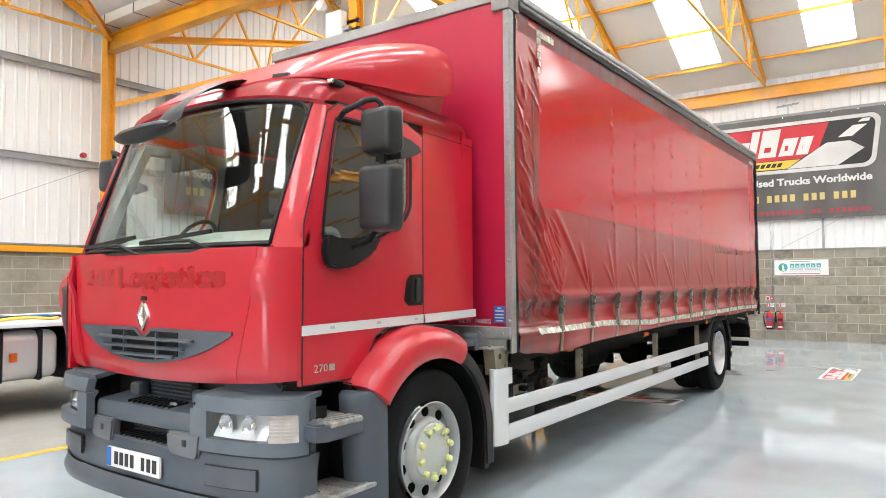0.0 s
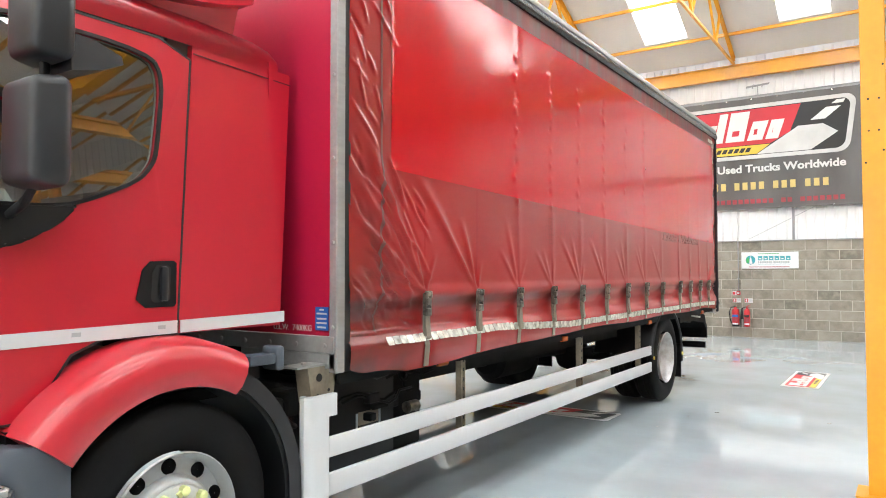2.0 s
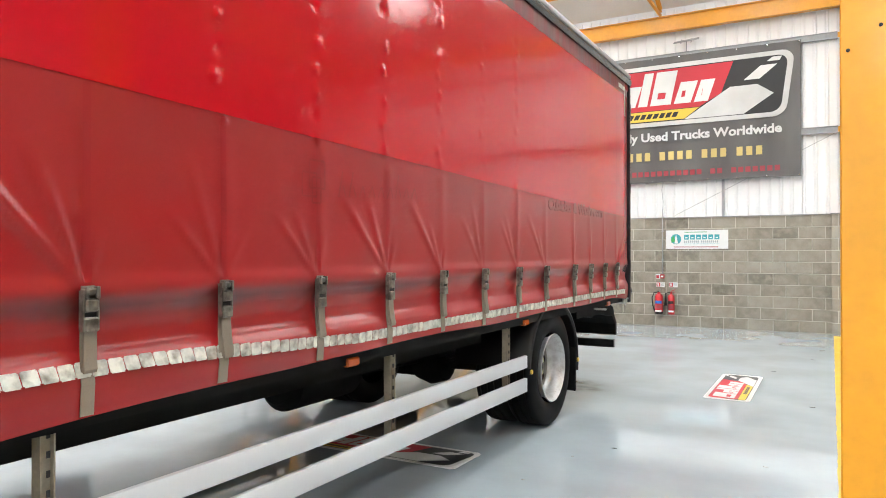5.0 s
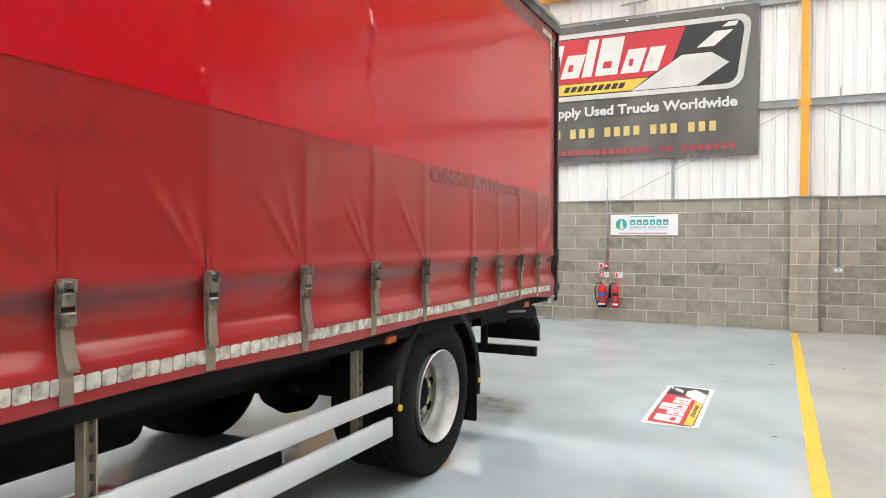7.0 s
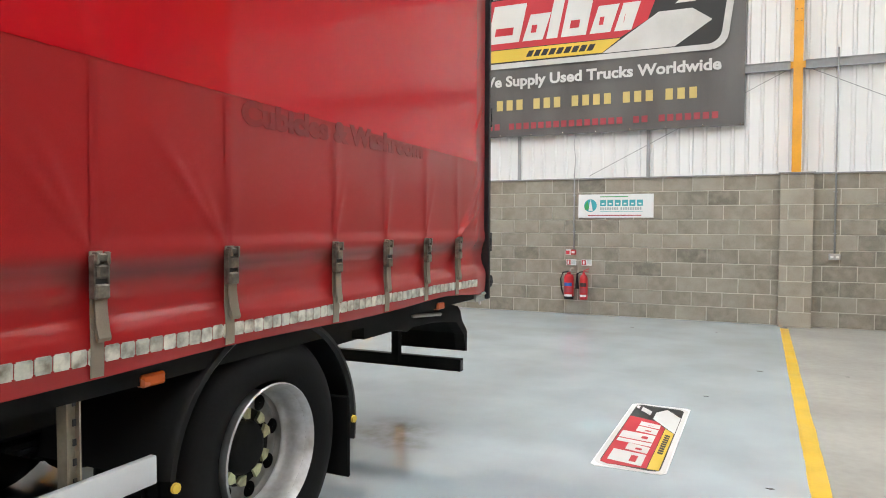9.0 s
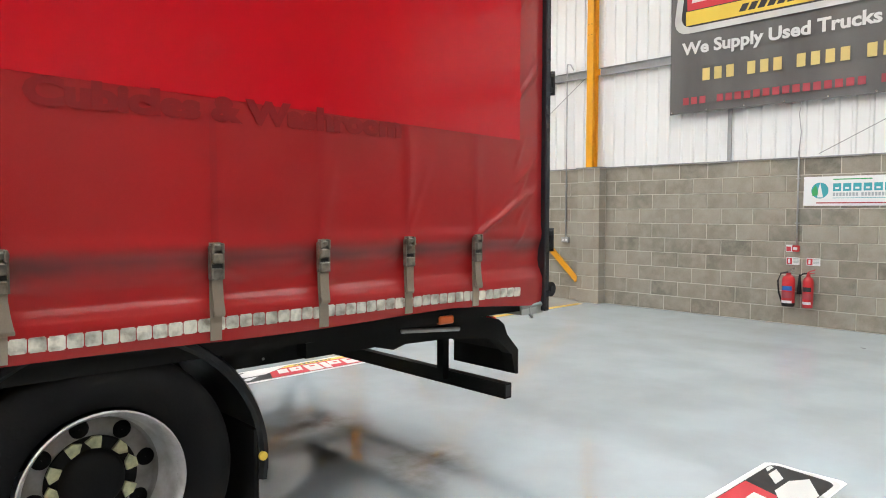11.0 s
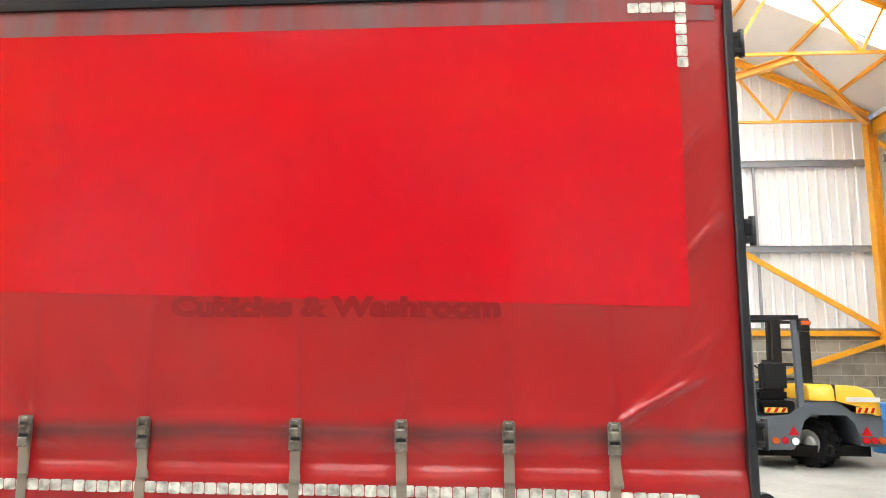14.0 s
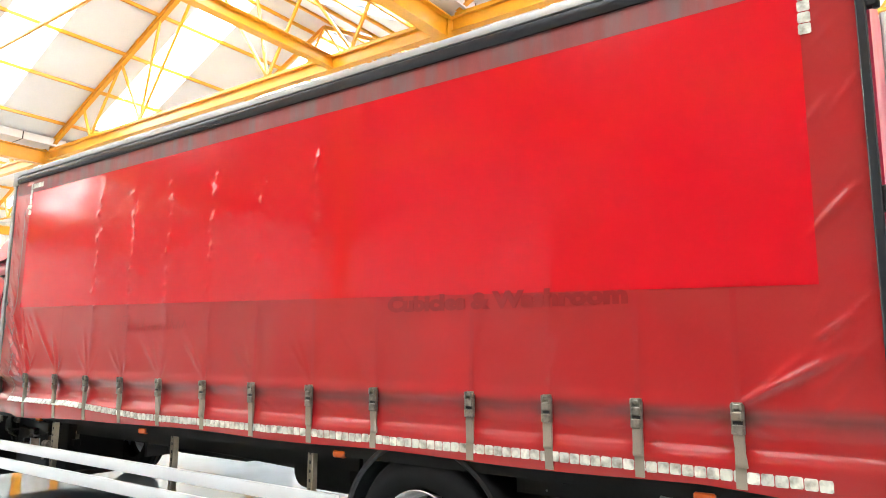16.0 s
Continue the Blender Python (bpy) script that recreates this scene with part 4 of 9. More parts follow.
BLACKED = [(2.635, 1.70), (2.655, 1.775), (2.68, 1.77), (2.98, 1.77), (3.12, 1.79), (3.02, 1.70), (2.89, 1.62), (2.72, 1.60), (2.66, 1.62)]


def rounded(pts, times=2):
    """Cuts an outline's corners so that they turn softly."""
    for _ in range(times):
        out = []
        for p, q in zip(pts, pts[1:] + pts[:1]):
            out += [tuple(a * 0.78 + b * 0.22 for a, b in zip(p, q)), tuple(a * 0.22 + b * 0.78 for a, b in zip(p, q))]
        pts = out
    return pts


WINDOW, BLACKED = rounded(WINDOW), rounded(BLACKED, 1)


def plate_with_hole(bm, outer, hole, x0, x1):
    """A flat panel in the y-z plane with a window through it."""
    from_mesh = []
    for x in (x0, x1):
        o = [bm.verts.new((x, *p)) for p in outer]
        h = [bm.verts.new((x, *p)) for p in hole]
        es = [bm.edges.new((a, b)) for q in (o, h) for a, b in zip(q, q[1:] + q[:1])]
        bmesh.ops.triangle_fill(bm, use_beauty=True, edges=es)
        from_mesh.append((o, h))
    (o0, h0), (o1, h1) = from_mesh
    for a, b in ((o0, o1), (h0, h1)):
        for i in range(len(a)):
            j = (i + 1) % len(a)
            bm.faces.new((a[i], a[j], b[j], b[i]))
    return fixed(bm)


for s in (-1, 1):
    x = C + s * HALFCAB
    inn = x - s * 0.035
    name = "near" if s > 0 else "far"
    # fixed side: the sill strip in front, the rear quarter and the roof rail
    bm = bmesh.new()
    prism(bm, [(3.562, 1.27), (4.17, 1.27), (4.17, 2.545), (3.562, 2.545)], "x", x - s * 0.001, inn)
    es = [e for e in bm.edges if abs(e.verts[0].co.x - x) < 0.01 and abs(e.verts[1].co.x - x) < 0.01 and e.verts[0].co.y > 4.1 and e.verts[1].co.y > 4.1]
    bmesh.ops.bevel(bm, geom=es, offset=0.03, segments=3, affect="EDGES")
    side = part("rear_quarter", leaned(fixed(bm)), RED, truck, "red cab rear quarter panel")
    bm = bmesh.new()
    bar(bm, (x + s * 0.001, 3.57, 2.505), (x + s * 0.001, 4.15, 2.49), 0.003, 0.006)
    part("panel_seam", leaned(bm), JOINTRED, side, "dark panel joint", smooth=False)
    door = part("door", leaned(plate_with_hole(bmesh.new(), DOOR, WINDOW, x, inn)), RED, truck, "red cab door with a white stripe")
    bm = bmesh.new()
    bm.faces.new([bm.verts.new((x - s * 0.016, *p)) for p in WINDOW])
    pane = part("window_pane", leaned(fixed(bm)), SIDEGLASS, door, "tinted side window glass", smooth=False)
    pane.visible_shadow = False
    bm = bmesh.new()
    for p, q in zip(WINDOW, WINDOW[1:] + WINDOW[:1]):
        bar(bm, (x + s * 0.002, *p), (x + s * 0.002, *q), 0.012, 0.015)
    part("window_seal", leaned(bm), BLACK, door, "black rubber window seal", smooth=False)
    bm = bmesh.new()
    prism(bm, BLACKED, "x", x + s * 0.002, x + s * 0.05)
    bmesh.ops.bevel(bm, geom=bm.edges[:], offset=0.015, segments=2, affect="EDGES")
    part("mirror_foot", leaned(fixed(bm)), BLACK, door, "glossy black mirror mounting on the door")
    bm = bmesh.new()
    prism(bm, [(2.518, 1.258), (3.553, 1.272), (3.553, 1.326), (2.518, 1.310)], "x", x + s * 0.001, x + s * 0.005)
    part("stripe", leaned(fixed(bm)), WHITEPAINT, door, "white stripe", smooth=False)
    bm = bmesh.new()
    prism(bm, [(3.567, 1.272), (4.165, 1.285), (4.165, 1.338), (3.567, 1.326)], "x", x + s * 0.002, x + s * 0.006)
    part("stripe", leaned(fixed(bm)), WHITEPAINT, side, "white stripe", smooth=False)
    for yy in (2.72, 3.10, 3.46):
        part("stripe_mark", leaned(boxm(x + s * 0.005, x + s * 0.0062, yy, yy + 0.035, 1.262 + 0.014 * (yy - 2.518) + 0.018, 1.262 + 0.014 * (yy - 2.518) + 0.034)), INKGREY, door, "faint grey print on the stripe", smooth=False)
    # dark gaps round the door
    bm = bmesh.new()
    for p, q in zip(DOOR, DOOR[1:] + DOOR[:1]):
        bar(bm, (x + s * 0.0006, *p), (x + s * 0.0006, *q), 0.004, 0.009)
    part("door_gap", leaned(bm), INKBLACK, door, "dark joint round the door", smooth=False)
    # handle in its recess
    bm = bmesh.new()
    prism(bm, [(3.36, 1.42), (3.40, 1.385), (3.535, 1.385), (3.545, 1.40), (3.545, 1.57), (3.53, 1.58), (3.42, 1.575), (3.385, 1.54)], "x", x + s * 0.001, x + s * 0.006)
    rec = part("handle", leaned(fixed(bm)), BLACK, door, "black recessed door handle", smooth=False)
    bm = bmesh.new()
    prism(bm, [(3.425, 1.42), (3.44, 1.405), (3.50, 1.405), (3.515, 1.42), (3.515, 1.55), (3.50, 1.562), (3.45, 1.56), (3.43, 1.53)], "x", x + s * 0.0062, x + s * 0.0075)
    part("hollow", leaned(fixed(bm)), INKBLACK, rec, smooth=False)
    bm = bmesh.new()
    box(bm, x + s * 0.006, x + s * 0.03, 3.46, 3.495, 1.41, 1.555, bevel=0.01, seg=2)
    part("grip", bm, MIRRORGREY, rec)
part("back_panel", boxm(C - HALFCAB + 0.08, C + HALFCAB - 0.08, 4.13, 4.16, 1.26, 2.6), RED, truck, "red cab back panel", smooth=False)
part("cab_floor", boxm(C - HALFCAB + 0.12, C + HALFCAB - 0.12, 2.5, 4.12, 1.0, 1.08), BLACK, truck, "dark cab floor", smooth=False)
part("headlining", boxm(C - 0.90, C + 0.90, 2.82, 4.1, 2.60, 2.62), TRIM, truck, "dark cab headlining", smooth=False)
part("header_trim", loft_of([[(C + d, upper_y(d, screen_top(d)) + 0.03, screen_top(d) - 0.035), (C + d, 2.84, 2.605), (C + d, 2.84, 2.615), (C + d, upper_y(d, screen_top(d)) + 0.03, screen_top(d) - 0.02)] for d in steps(-0.9, 0.9, 12)]), TRIM, truck, "dark trim above the screen")
part("back_trim", boxm(C - 0.90, C + 0.90, 4.08, 4.12, 1.28, 2.64), TRIM, truck, "dark cab back trim", smooth=False)
for s in (-1, 1):
    bm = bmesh.new()
    prism(bm, [(3.46, 1.31), (4.08, 1.31), (4.08, 2.56), (3.46, 2.56)], "x", C + s * (HALFCAB - 0.04), C + s * (HALFCAB - 0.06))
    part("quarter_trim", leaned(fixed(bm)), TRIM, truck, "dark trim inside the cab quarter", smooth=False)
    bm = bmesh.new()
    prism(bm, [(2.56, 1.1), (2.98, 1.1), (3.12, 1.27), (3.25, 1.31), (3.45, 1.31), (3.45, 1.74), (2.62, 1.73)], "x", C + s * (HALFCAB - 0.04), C + s * (HALFCAB - 0.075))
    part("door_trim", leaned(fixed(bm)), DASH, truck, "pale grey inside of the cab door", smooth=False)
    inn = C + s * (HALFCAB - 0.037)
    part("door_lining", leaned(plate_with_hole(bmesh.new(), [(2.56, 1.1), (2.98, 1.1), (3.12, 1.27), (3.25, 1.31), (3.555, 1.31), (3.555, 2.50), (3.40, 2.52), (2.78, 2.52), (2.70, 2.46), (2.56, 1.84)], WINDOW, inn, inn - s * 0.012)), DASH, truck, "pale grey lining of the cab door")
    part("pillar_inside", loft_of([[(C + s * (edge_half(z) - 0.034), upper_y(2, z) - 0.01, z), (C + s * (edge_half(z) - 0.034), upper_y(2, z) + 0.12, z), (C + s * (edge_half(z) - 0.04), upper_y(2, z) + 0.12, z), (C + s * (edge_half(z) - 0.04), upper_y(2, z) - 0.01, z)] for z in steps(1.72, 2.5, 4)]), DASH, truck, "pale inside of the screen pillar")
    bm = bmesh.new()
    loft(bm, [[(C + s * (edge_half(z) - 0.05 - o), upper_y(SCREENHALF, z) + 0.085 + q, z) for o, q in ((0, 0.0), (0, 0.09), (0.05, 0.09), (0.09, 0.0))] for z in steps(1.74, 2.5, 6)])
    part("pillar_trim", fixed(bm), DASH, truck, "pale trim inside the screen pillar")
# inside: dashboard, wheel, seats
bm = sheet(lambda d, k: (C + d, 2.45 + 0.09 * (d / 0.9) ** 4 + k * 0.42, 1.745 + 0.105 * math.sin(k * 2.0) - 0.12 * max(0, k - 0.85) * 5), steps(-0.93, 0.93, 16), steps(0, 1, 8), 0.03)
part("dashboard", fixed(bm), DASH, truck, "pale grey dashboard")
bm = bmesh.new()
ring = [(C - 0.52 + 0.22 * math.cos(a), 2.98 + 0.09 * math.sin(a), 1.80 + 0.17 * math.sin(a)) for a in steps(0, 2 * math.pi, 28)]
tube(bm, ring, 0.016, 8, False)
sw = part("steering_wheel", bm, BLACK, truck, "black steering wheel")
bm = bmesh.new()
tube(bm, [(C - 0.52, 2.98, 1.78), (C - 0.52, 2.85, 1.70)], 0.05, 12)
for a in (0.3, 2.84, 4.7):
    tube(bm, [(C - 0.52, 2.98, 1.79), (C - 0.52 + 0.21 * math.cos(a), 2.98 + 0.09 * math.sin(a), 1.80 + 0.16 * math.sin(a))], 0.012, 6)
part("spokes", bm, BLACK, sw)
for d in (-0.55, 0.55):
    bm = bmesh.new()
    box(bm, C + d - 0.24, C + d + 0.24, 3.35, 3.85, 1.3, 1.48, bevel=0.05, seg=3)
    seat = part("seat", bm, SEATCLOTH, truck, "dark cloth cab seat")
    bm = bmesh.new()
    box(bm, C + d - 0.23, C + d + 0.23, 3.76, 3.92, 1.45, 2.05, bevel=0.05, seg=3)
    part("seat_back", bm, SEATCLOTH, seat)
    bm = bmesh.new()
    box(bm, C + d - 0.14, C + d + 0.14, 3.78, 3.9, 2.08, 2.28, bevel=0.04, seg=3)
    part("head_rest", bm, SEATCLOTH, seat)
# screen
def screen(d, k):
    d *= SCREENHALF
    z = 1.735 + k * (screen_top(d) - 1.735)
    return (C + d, upper_y(d, z) + 0.008, z)


bm = sheet(screen, steps(-1, 1, 24), steps(0, 1, 8), 0)
ws = part("windscreen", bm, WINDSCREEN, truck, "clear windscreen glass")
ws.visible_shadow = False
bm = bmesh.new()
edge = [screen(d, 0) for d in steps(-1, 1, 20)] + [screen(1, k) for k in steps(0, 1, 8)] + [screen(d, 1) for d in steps(1, -1, 20)] + [screen(-1, k) for k in steps(1, 0, 8)]
edge = [Vector(e) - Vector((0, 0.014, 0)) for e in edge]
rings = []
for e in edge:
    rings.append(e)
tube(bm, rings + [rings[0]], 0.011, 6, False)
part("screen_seal", bm, BLACK, ws, "black rubber screen seal")
for q in (-1, 1):
    bm = bmesh.new()
    cz, cd = screen_top(SCREENHALF), SCREENHALF
    arc = [(cd - 0.10 + 0.10 * math.sin(a), cz - 0.085 + 0.10 * math.cos(a)) for a in steps(0, math.pi / 2, 8)]
    rim = [(C + q * d, upper_y(d, z) - 0.006, z) for d, z in arc]
    tip = (C + q * (cd + 0.01), upper_y(cd, cz) - 0.006, cz + 0.015)
    tv = bm.verts.new(tip)
    vs = [bm.verts.new(p) for p in rim]
    for a, b in zip(vs, vs[1:]):
        bm.faces.new((tv, a, b))
    bmesh.ops.solidify(bm, geom=bm.faces[:], thickness=0.012)
    part("screen_corner", fixed(bm), RED, truck, "rounded red corner of the screen opening")
    part("corner_seal", tube(bmesh.new(), [Vector(p) - Vector((0, 0.004, 0)) for p in rim], 0.012, 6), BLACK, ws)
# black scuttle and wipers under the screen
bm = sheet(lambda d, k: (C + d, upper_y(d, 1.7) - 0.03 + k * 0.05, 1.665 + k * 0.09), steps(-0.93, 0.93, 24), steps(0, 1, 3), 0.01)
part("scuttle", fixed(bm), BLACK, truck, "black plastic scuttle below the windscreen")
for d0, d1, dz in ((-0.85, -0.10, 0.045), (-0.12, 0.62, 0.05)):
    bm = bmesh.new()
    tube(bm, [(C + d0 + 0.7, upper_y(d0 + 0.7, 1.75) - 0.02, 1.70), (C + (d0 + d1) / 2 + 0.1, upper_y((d0 + d1) / 2, 1.77) - 0.03, 1.745 + dz * 0.5), (C + d0, upper_y(d0, 1.79) - 0.02, 1.755 + dz * 0.3)], 0.011, 6)
    bar(bm, (C + d0 - 0.02, upper_y(d0, 1.78) - 0.022, 1.76 + dz * 0.2), (C + d1 - 0.1, upper_y(d1 - 0.1, 1.78) - 0.022, 1.765 + dz), 0.016, 0.022)
    part("wiper", bm, BLACK, truck, "black windscreen wiper", smooth=False)
# rear-view and paper in the screen corner
bm = bmesh.new()
box(bm, C - 0.16, C + 0.16, 2.56, 2.60, 2.22, 2.36, bevel=0.015, seg=2)
part("interior_visor", bm, BLACK, truck, "black folded visor inside the screen")
bm = bmesh.new()
box(bm, C + 0.74, C + 0.80, 2.475, 2.478, 2.10, 2.17)
part("tax_sticker", bm, SIGNWHITE, ws, "small white sticker in the screen", smooth=False)
# ladder of the far front corner: black grab handle over the screen with grey lamp pod
bm = bmesh.new()
pts = [(C + 0.29, 2.245, 2.42), (C + 0.27, 2.27, 2.47), (C + 0.245, 2.34, 2.545), (C + 0.235, 2.46, 2.635), (C + 0.225, 2.60, 2.712), (C + 0.21, 2.72, 2.755), (C + 0.20, 2.80, 2.765)]
loft(bm, [[Vector(p) + Vector(o) for o in ((-0.055, -0.035, -0.03), (0.0, -0.05, -0.03), (0.055, -0.035, -0.03), (0.06, 0.045, 0.03), (-0.055, 0.045, 0.03))] for p in pts])
part("kerb_mirror_arm", fixed(bm), BLACK, truck, "thick black mirror arm on the cab roof")
bm = bmesh.new()
loft(bm, [[(x, 2.235 + 0.085 * math.cos(a) * r, 2.38 + (0.038 * math.sin(a)) * r + dz) for a in steps(0, 2 * math.pi * 15 / 16, 15)] for x, r, dz in ((C - 0.17, 0.3, -0.012), (C - 0.13, 0.75, -0.008), (C - 0.03, 1, 0.0), (C + 0.16, 1, 0.012), (C + 0.28, 0.8, 0.02), (C + 0.34, 0.35, 0.024))])
part("kerb_mirror", fixed(bm), MIRRORGREY, truck, "grey kerb mirror pod hanging over the screen")
# roof marker lamp
for s in (-1, 1):
    bm = bmesh.new()
    box(bm, C + s * 0.955 - 0.03, C + s * 0.955 + 0.03, 2.83, 2.93, 2.65, 2.69, bevel=0.018, seg=3)
    ml = part("marker_lamp", bm, BLACK, truck, "small black roof marker lamp with clear lens")
    bm = bmesh.new()
    box(bm, C + s * 0.955 - 0.022, C + s * 0.955 + 0.022, 2.818, 2.86, 2.658, 2.685, bevel=0.01, seg=2)
    part("lens", bm, CHROME, ml)

# roof spoiler
def spoiler_ring(y, w, zb, zt, sq):
    out = []
    for k in steps(0, 1, 48):
        t = k * math.pi
        cx, sz = math.cos(t), math.sin(t)
        out.append((C + w * math.copysign(abs(cx) ** sq, cx), y, zb + (zt - zb) * abs(sz) ** sq))
    return out


SPOILER = [(2.76, 0.70, 2.72, 2.75, 0.6), (2.86, 0.80, 2.73, 2.83, 0.55), (3.05, 0.88, 2.74, 2.955, 0.5), (3.3, 0.94, 2.745, 3.07, 0.45), (3.6, 0.985, 2.755, 3.17, 0.42), (3.82, 1.005, 2.79, 3.225, 0.4), (3.93, 1.01, 2.82, 3.235, 0.4), (3.99, 1.005, 2.84, 3.215, 0.41), (4.02, 0.99, 2.86, 3.17, 0.43)]


bm = bmesh.new()
loft(bm, [spoiler_ring(*q) for q in between(SPOILER, 4)])
part("roof_spoiler", fixed(bm), RED, truck, "glossy red roof wind deflector", angle=50)
bm = bmesh.new()
loft(bm, [[(C + d, y, z) for d, z in ((-w, 2.70), (w, 2.70), (w + 0.05, zt), (-w - 0.05, zt))] for y, w, zt in ((3.2, 0.84, 2.76), (3.6, 0.88, 2.79), (3.95, 0.92, 2.86))])
part("spoiler_base", fixed(bm), REDPLASTIC, truck, "red plastic base of the wind deflector")
bm = bmesh.new()
bar(bm, (C + 0.56, 2.775, 2.752), (C + 0.68, 2.785, 2.745), 0.05, 0.02)
part("spoiler_slot", bm, INKBLACK, truck, "dark slot below the wind deflector", smooth=False)

# mirrors on the near side, and their twins beyond
for s in (-1, 1):
    x = C + s * (HALFCAB + 0.26)
    mir = part("mirror_arm", tube(bmesh.new(), [(C + s * (HALFCAB - 0.01), 2.80, 2.43), (C + s * (HALFCAB + 0.05), 2.78, 2.465), (x - s * 0.07, 2.80, 2.51), (x - s * 0.025, 2.83, 2.515), (x - s * 0.004, 2.85, 2.49), (x, 2.86, 2.2), (x, 2.86, 1.86), (x - s * 0.08, 2.84, 1.76), (C + s * (HALFCAB + 0.01), 2.86, 1.72)], 0.017, 8), BLACK, truck, "black tubular mirror arm")
    for z0, z1, y0, y1, w in ((2.215, 2.47, 2.78, 2.91, 0.118), (1.80, 2.165, 2.77, 2.90, 0.125)):
        bm = bmesh.new()
        box(bm, x - w, x + w, y0, y1, z0, z1, bevel=0.04, seg=4)
        for v in bm.verts:
            if v.co.y < y0 + 0.045:
                v.co.x = x + (v.co.x - x) * 0.92
                v.co.z = (z0 + z1) / 2 + (v.co.z - (z0 + z1) / 2) * 0.95
        hs = part("mirror_housing", bm, MIRRORGREY, mir, "dark grey mirror housing")
    bm = bmesh.new()
    loft(bm, [[(x + s * a, y, z) for a, z in ((-0.09, z0), (0.09, z0), (0.08, z1), (-0.08, z1))] for y, z0, z1 in ((2.90, 2.19, 2.32), (2.99, 2.21, 2.31), (3.08, 2.25, 2.28))])
    part("wide_angle_mirror", fixed(bm), MIRRORGREY, mir, "dark grey wide-angle mirror")

# grille and badge on the bonnet
def grille_bottom(d):
    return 1.085 + 0.175 * abs(d / 0.74) ** 2.2


def grille_top(d):
    notch = 0.055 * max(0, 1 - abs(d) / 0.09) if abs(d) < 0.09 else 0
    return 1.285 - 0.01 * abs(d) - notch * 1.0


bm = sheet(lambda d, k: (C + d, front_y(d, 1.2) - 0.014, grille_bottom(d) + k * (grille_top(d) - grille_bottom(d))), steps(-0.74, 0.74, 60), steps(0, 1, 4), 0.02)
gr = part("grille", fixed(bm), GREYPLASTIC, truck, "dark grey crescent-shaped grille")
bm = sheet(lambda d, k: (C + d, front_y(d, 1.2) - 0.0185, grille_bottom(d) + 0.018 + k * (grille_top(d) - 0.02 - grille_bottom(d) - 0.018)), steps(-0.33, 0.33, 30), steps(0, 1, 3), 0.004)
part("opening", fixed(bm), CHASSIS, gr, "black grille opening", smooth=False)
for z in (1.13, 1.175, 1.222):
    bm = bmesh.new()
    w = 0.52 * math.sqrt(max(0.05, (z - 1.06) / 0.2))
    loft(bm, [[(C + d, front_y(d, 1.2) - 0.022 + o, z + dz) for o, dz in ((-0.018, -0.009), (-0.022, 0.002), (0.0, 0.009), (0.004, -0.009))] for d in steps(-w, w, 20)])
    part("slat", fixed(bm), GREYPLASTIC, gr)
for d in (-0.16, 0.16):
    bm = bmesh.new()
    box(bm, C + d - 0.006, C + d + 0.006, front_y(d, 1.2) - 0.036, front_y(d, 1.2) - 0.019, 1.11, 1.26)
    part("bar", bm, GREYPLASTIC, gr, smooth=False)
bm = bmesh.new()
loft(bm, [[(C + a * k, front_y(0, 1.35) - y, 1.345 + b * k) for a, b in ((0.058, 0), (0.008, 0.085), (-0.008, 0.085), (-0.058, 0), (-0.008, -0.085), (0.008, -0.085))] for k, y in ((1, 0.0), (0.95, 0.016), (0.62, 0.018), (0.5, 0.008))])
part("badge", fixed(bm), CHROME, truck, "chrome diamond badge", smooth=False)
bm = bmesh.new()
box(bm, C - 0.028, C + 0.028, front_y(0, 1.45) - 0.01, front_y(0, 1.45) - 0.001, 1.435, 1.46, bevel=0.006)
part("badge_catch", bm, BLACK, truck)
# ghost of old lettering
g = lettering("Logistics", 0.165, GHOSTCAB, pose(C - 0.30, front_y(0.2, 1.5) - 0.024, 1.515, 90, 0, 0), cab, "ghost_lettering", "faint darker red ghost of removed lettering", width=0.98, bold=0.009)
for v in g.data.vertices:
    lift = 0.0024 if v.co.y < front_y(0.2, 1.5) - 0.024 else 0.0012
    v.co.y = front_y(v.co.x - C, v.co.z) - lift
for d0, w in ((-0.70, 0.11), (-0.56, 0.1), (-0.43, 0.09)):
    bm = sheet(lambda d, k: (C + d, front_y(d, 1.5) - 0.002, 1.52 + k * 0.10), steps(d0, d0 + w, 4), (0, 1), 0)
    part("ghost_mark", bm, GHOSTCAB, cab, "faint ghost of a removed letter", smooth=False)
lettering("270", 0.058, CHROME, pose(C + HALFCAB + 0.003, 2.60, 1.062, 90, 0, 90), truck, "power_badge", "small chrome numerals", width=0.10, bold=0.0)
bm = boxm(C + HALFCAB + 0.001, C + HALFCAB + 0.005, 2.712, 2.755, 1.063, 1.098)
part("power_badge_plate", bm, CHROME, truck, smooth=False)

# bumper of dark grey plastic
def plan(s, w=1.09, y0=2.26):
    """The bumper's front edge in plan, s from -1 to 1."""
    t = s * math.pi / 2
    x = w * math.copysign(abs(math.sin(t)) ** 0.75, math.sin(t))
    y = y0 + 0.34 * (1 - abs(math.cos(t)) ** 0.62)
    return C + x, y


def bumper_band(z0, z1, y0, lean=0.0, s0=-1, s1=1, n=48, w=1.09, bulge=0.015):
    return sheet(lambda s, k: (plan(s, w)[0], plan(s, w, y0)[1] + lean * k - bulge * math.sin(k * math.pi), z0 + (z1 - z0) * k), steps(s0, s1, n), steps(0, 1, 6), 0.02)


def s_of(d, w=1.09):
    """The plan parameter at d metres from the centre line."""
    return math.copysign(math.asin(min(1, (abs(d) / w)) ** (1 / 0.75)) / (math.pi / 2), d)


def on_bumper(d, y0):
    return plan(s_of(d), 1.09, y0)[1]


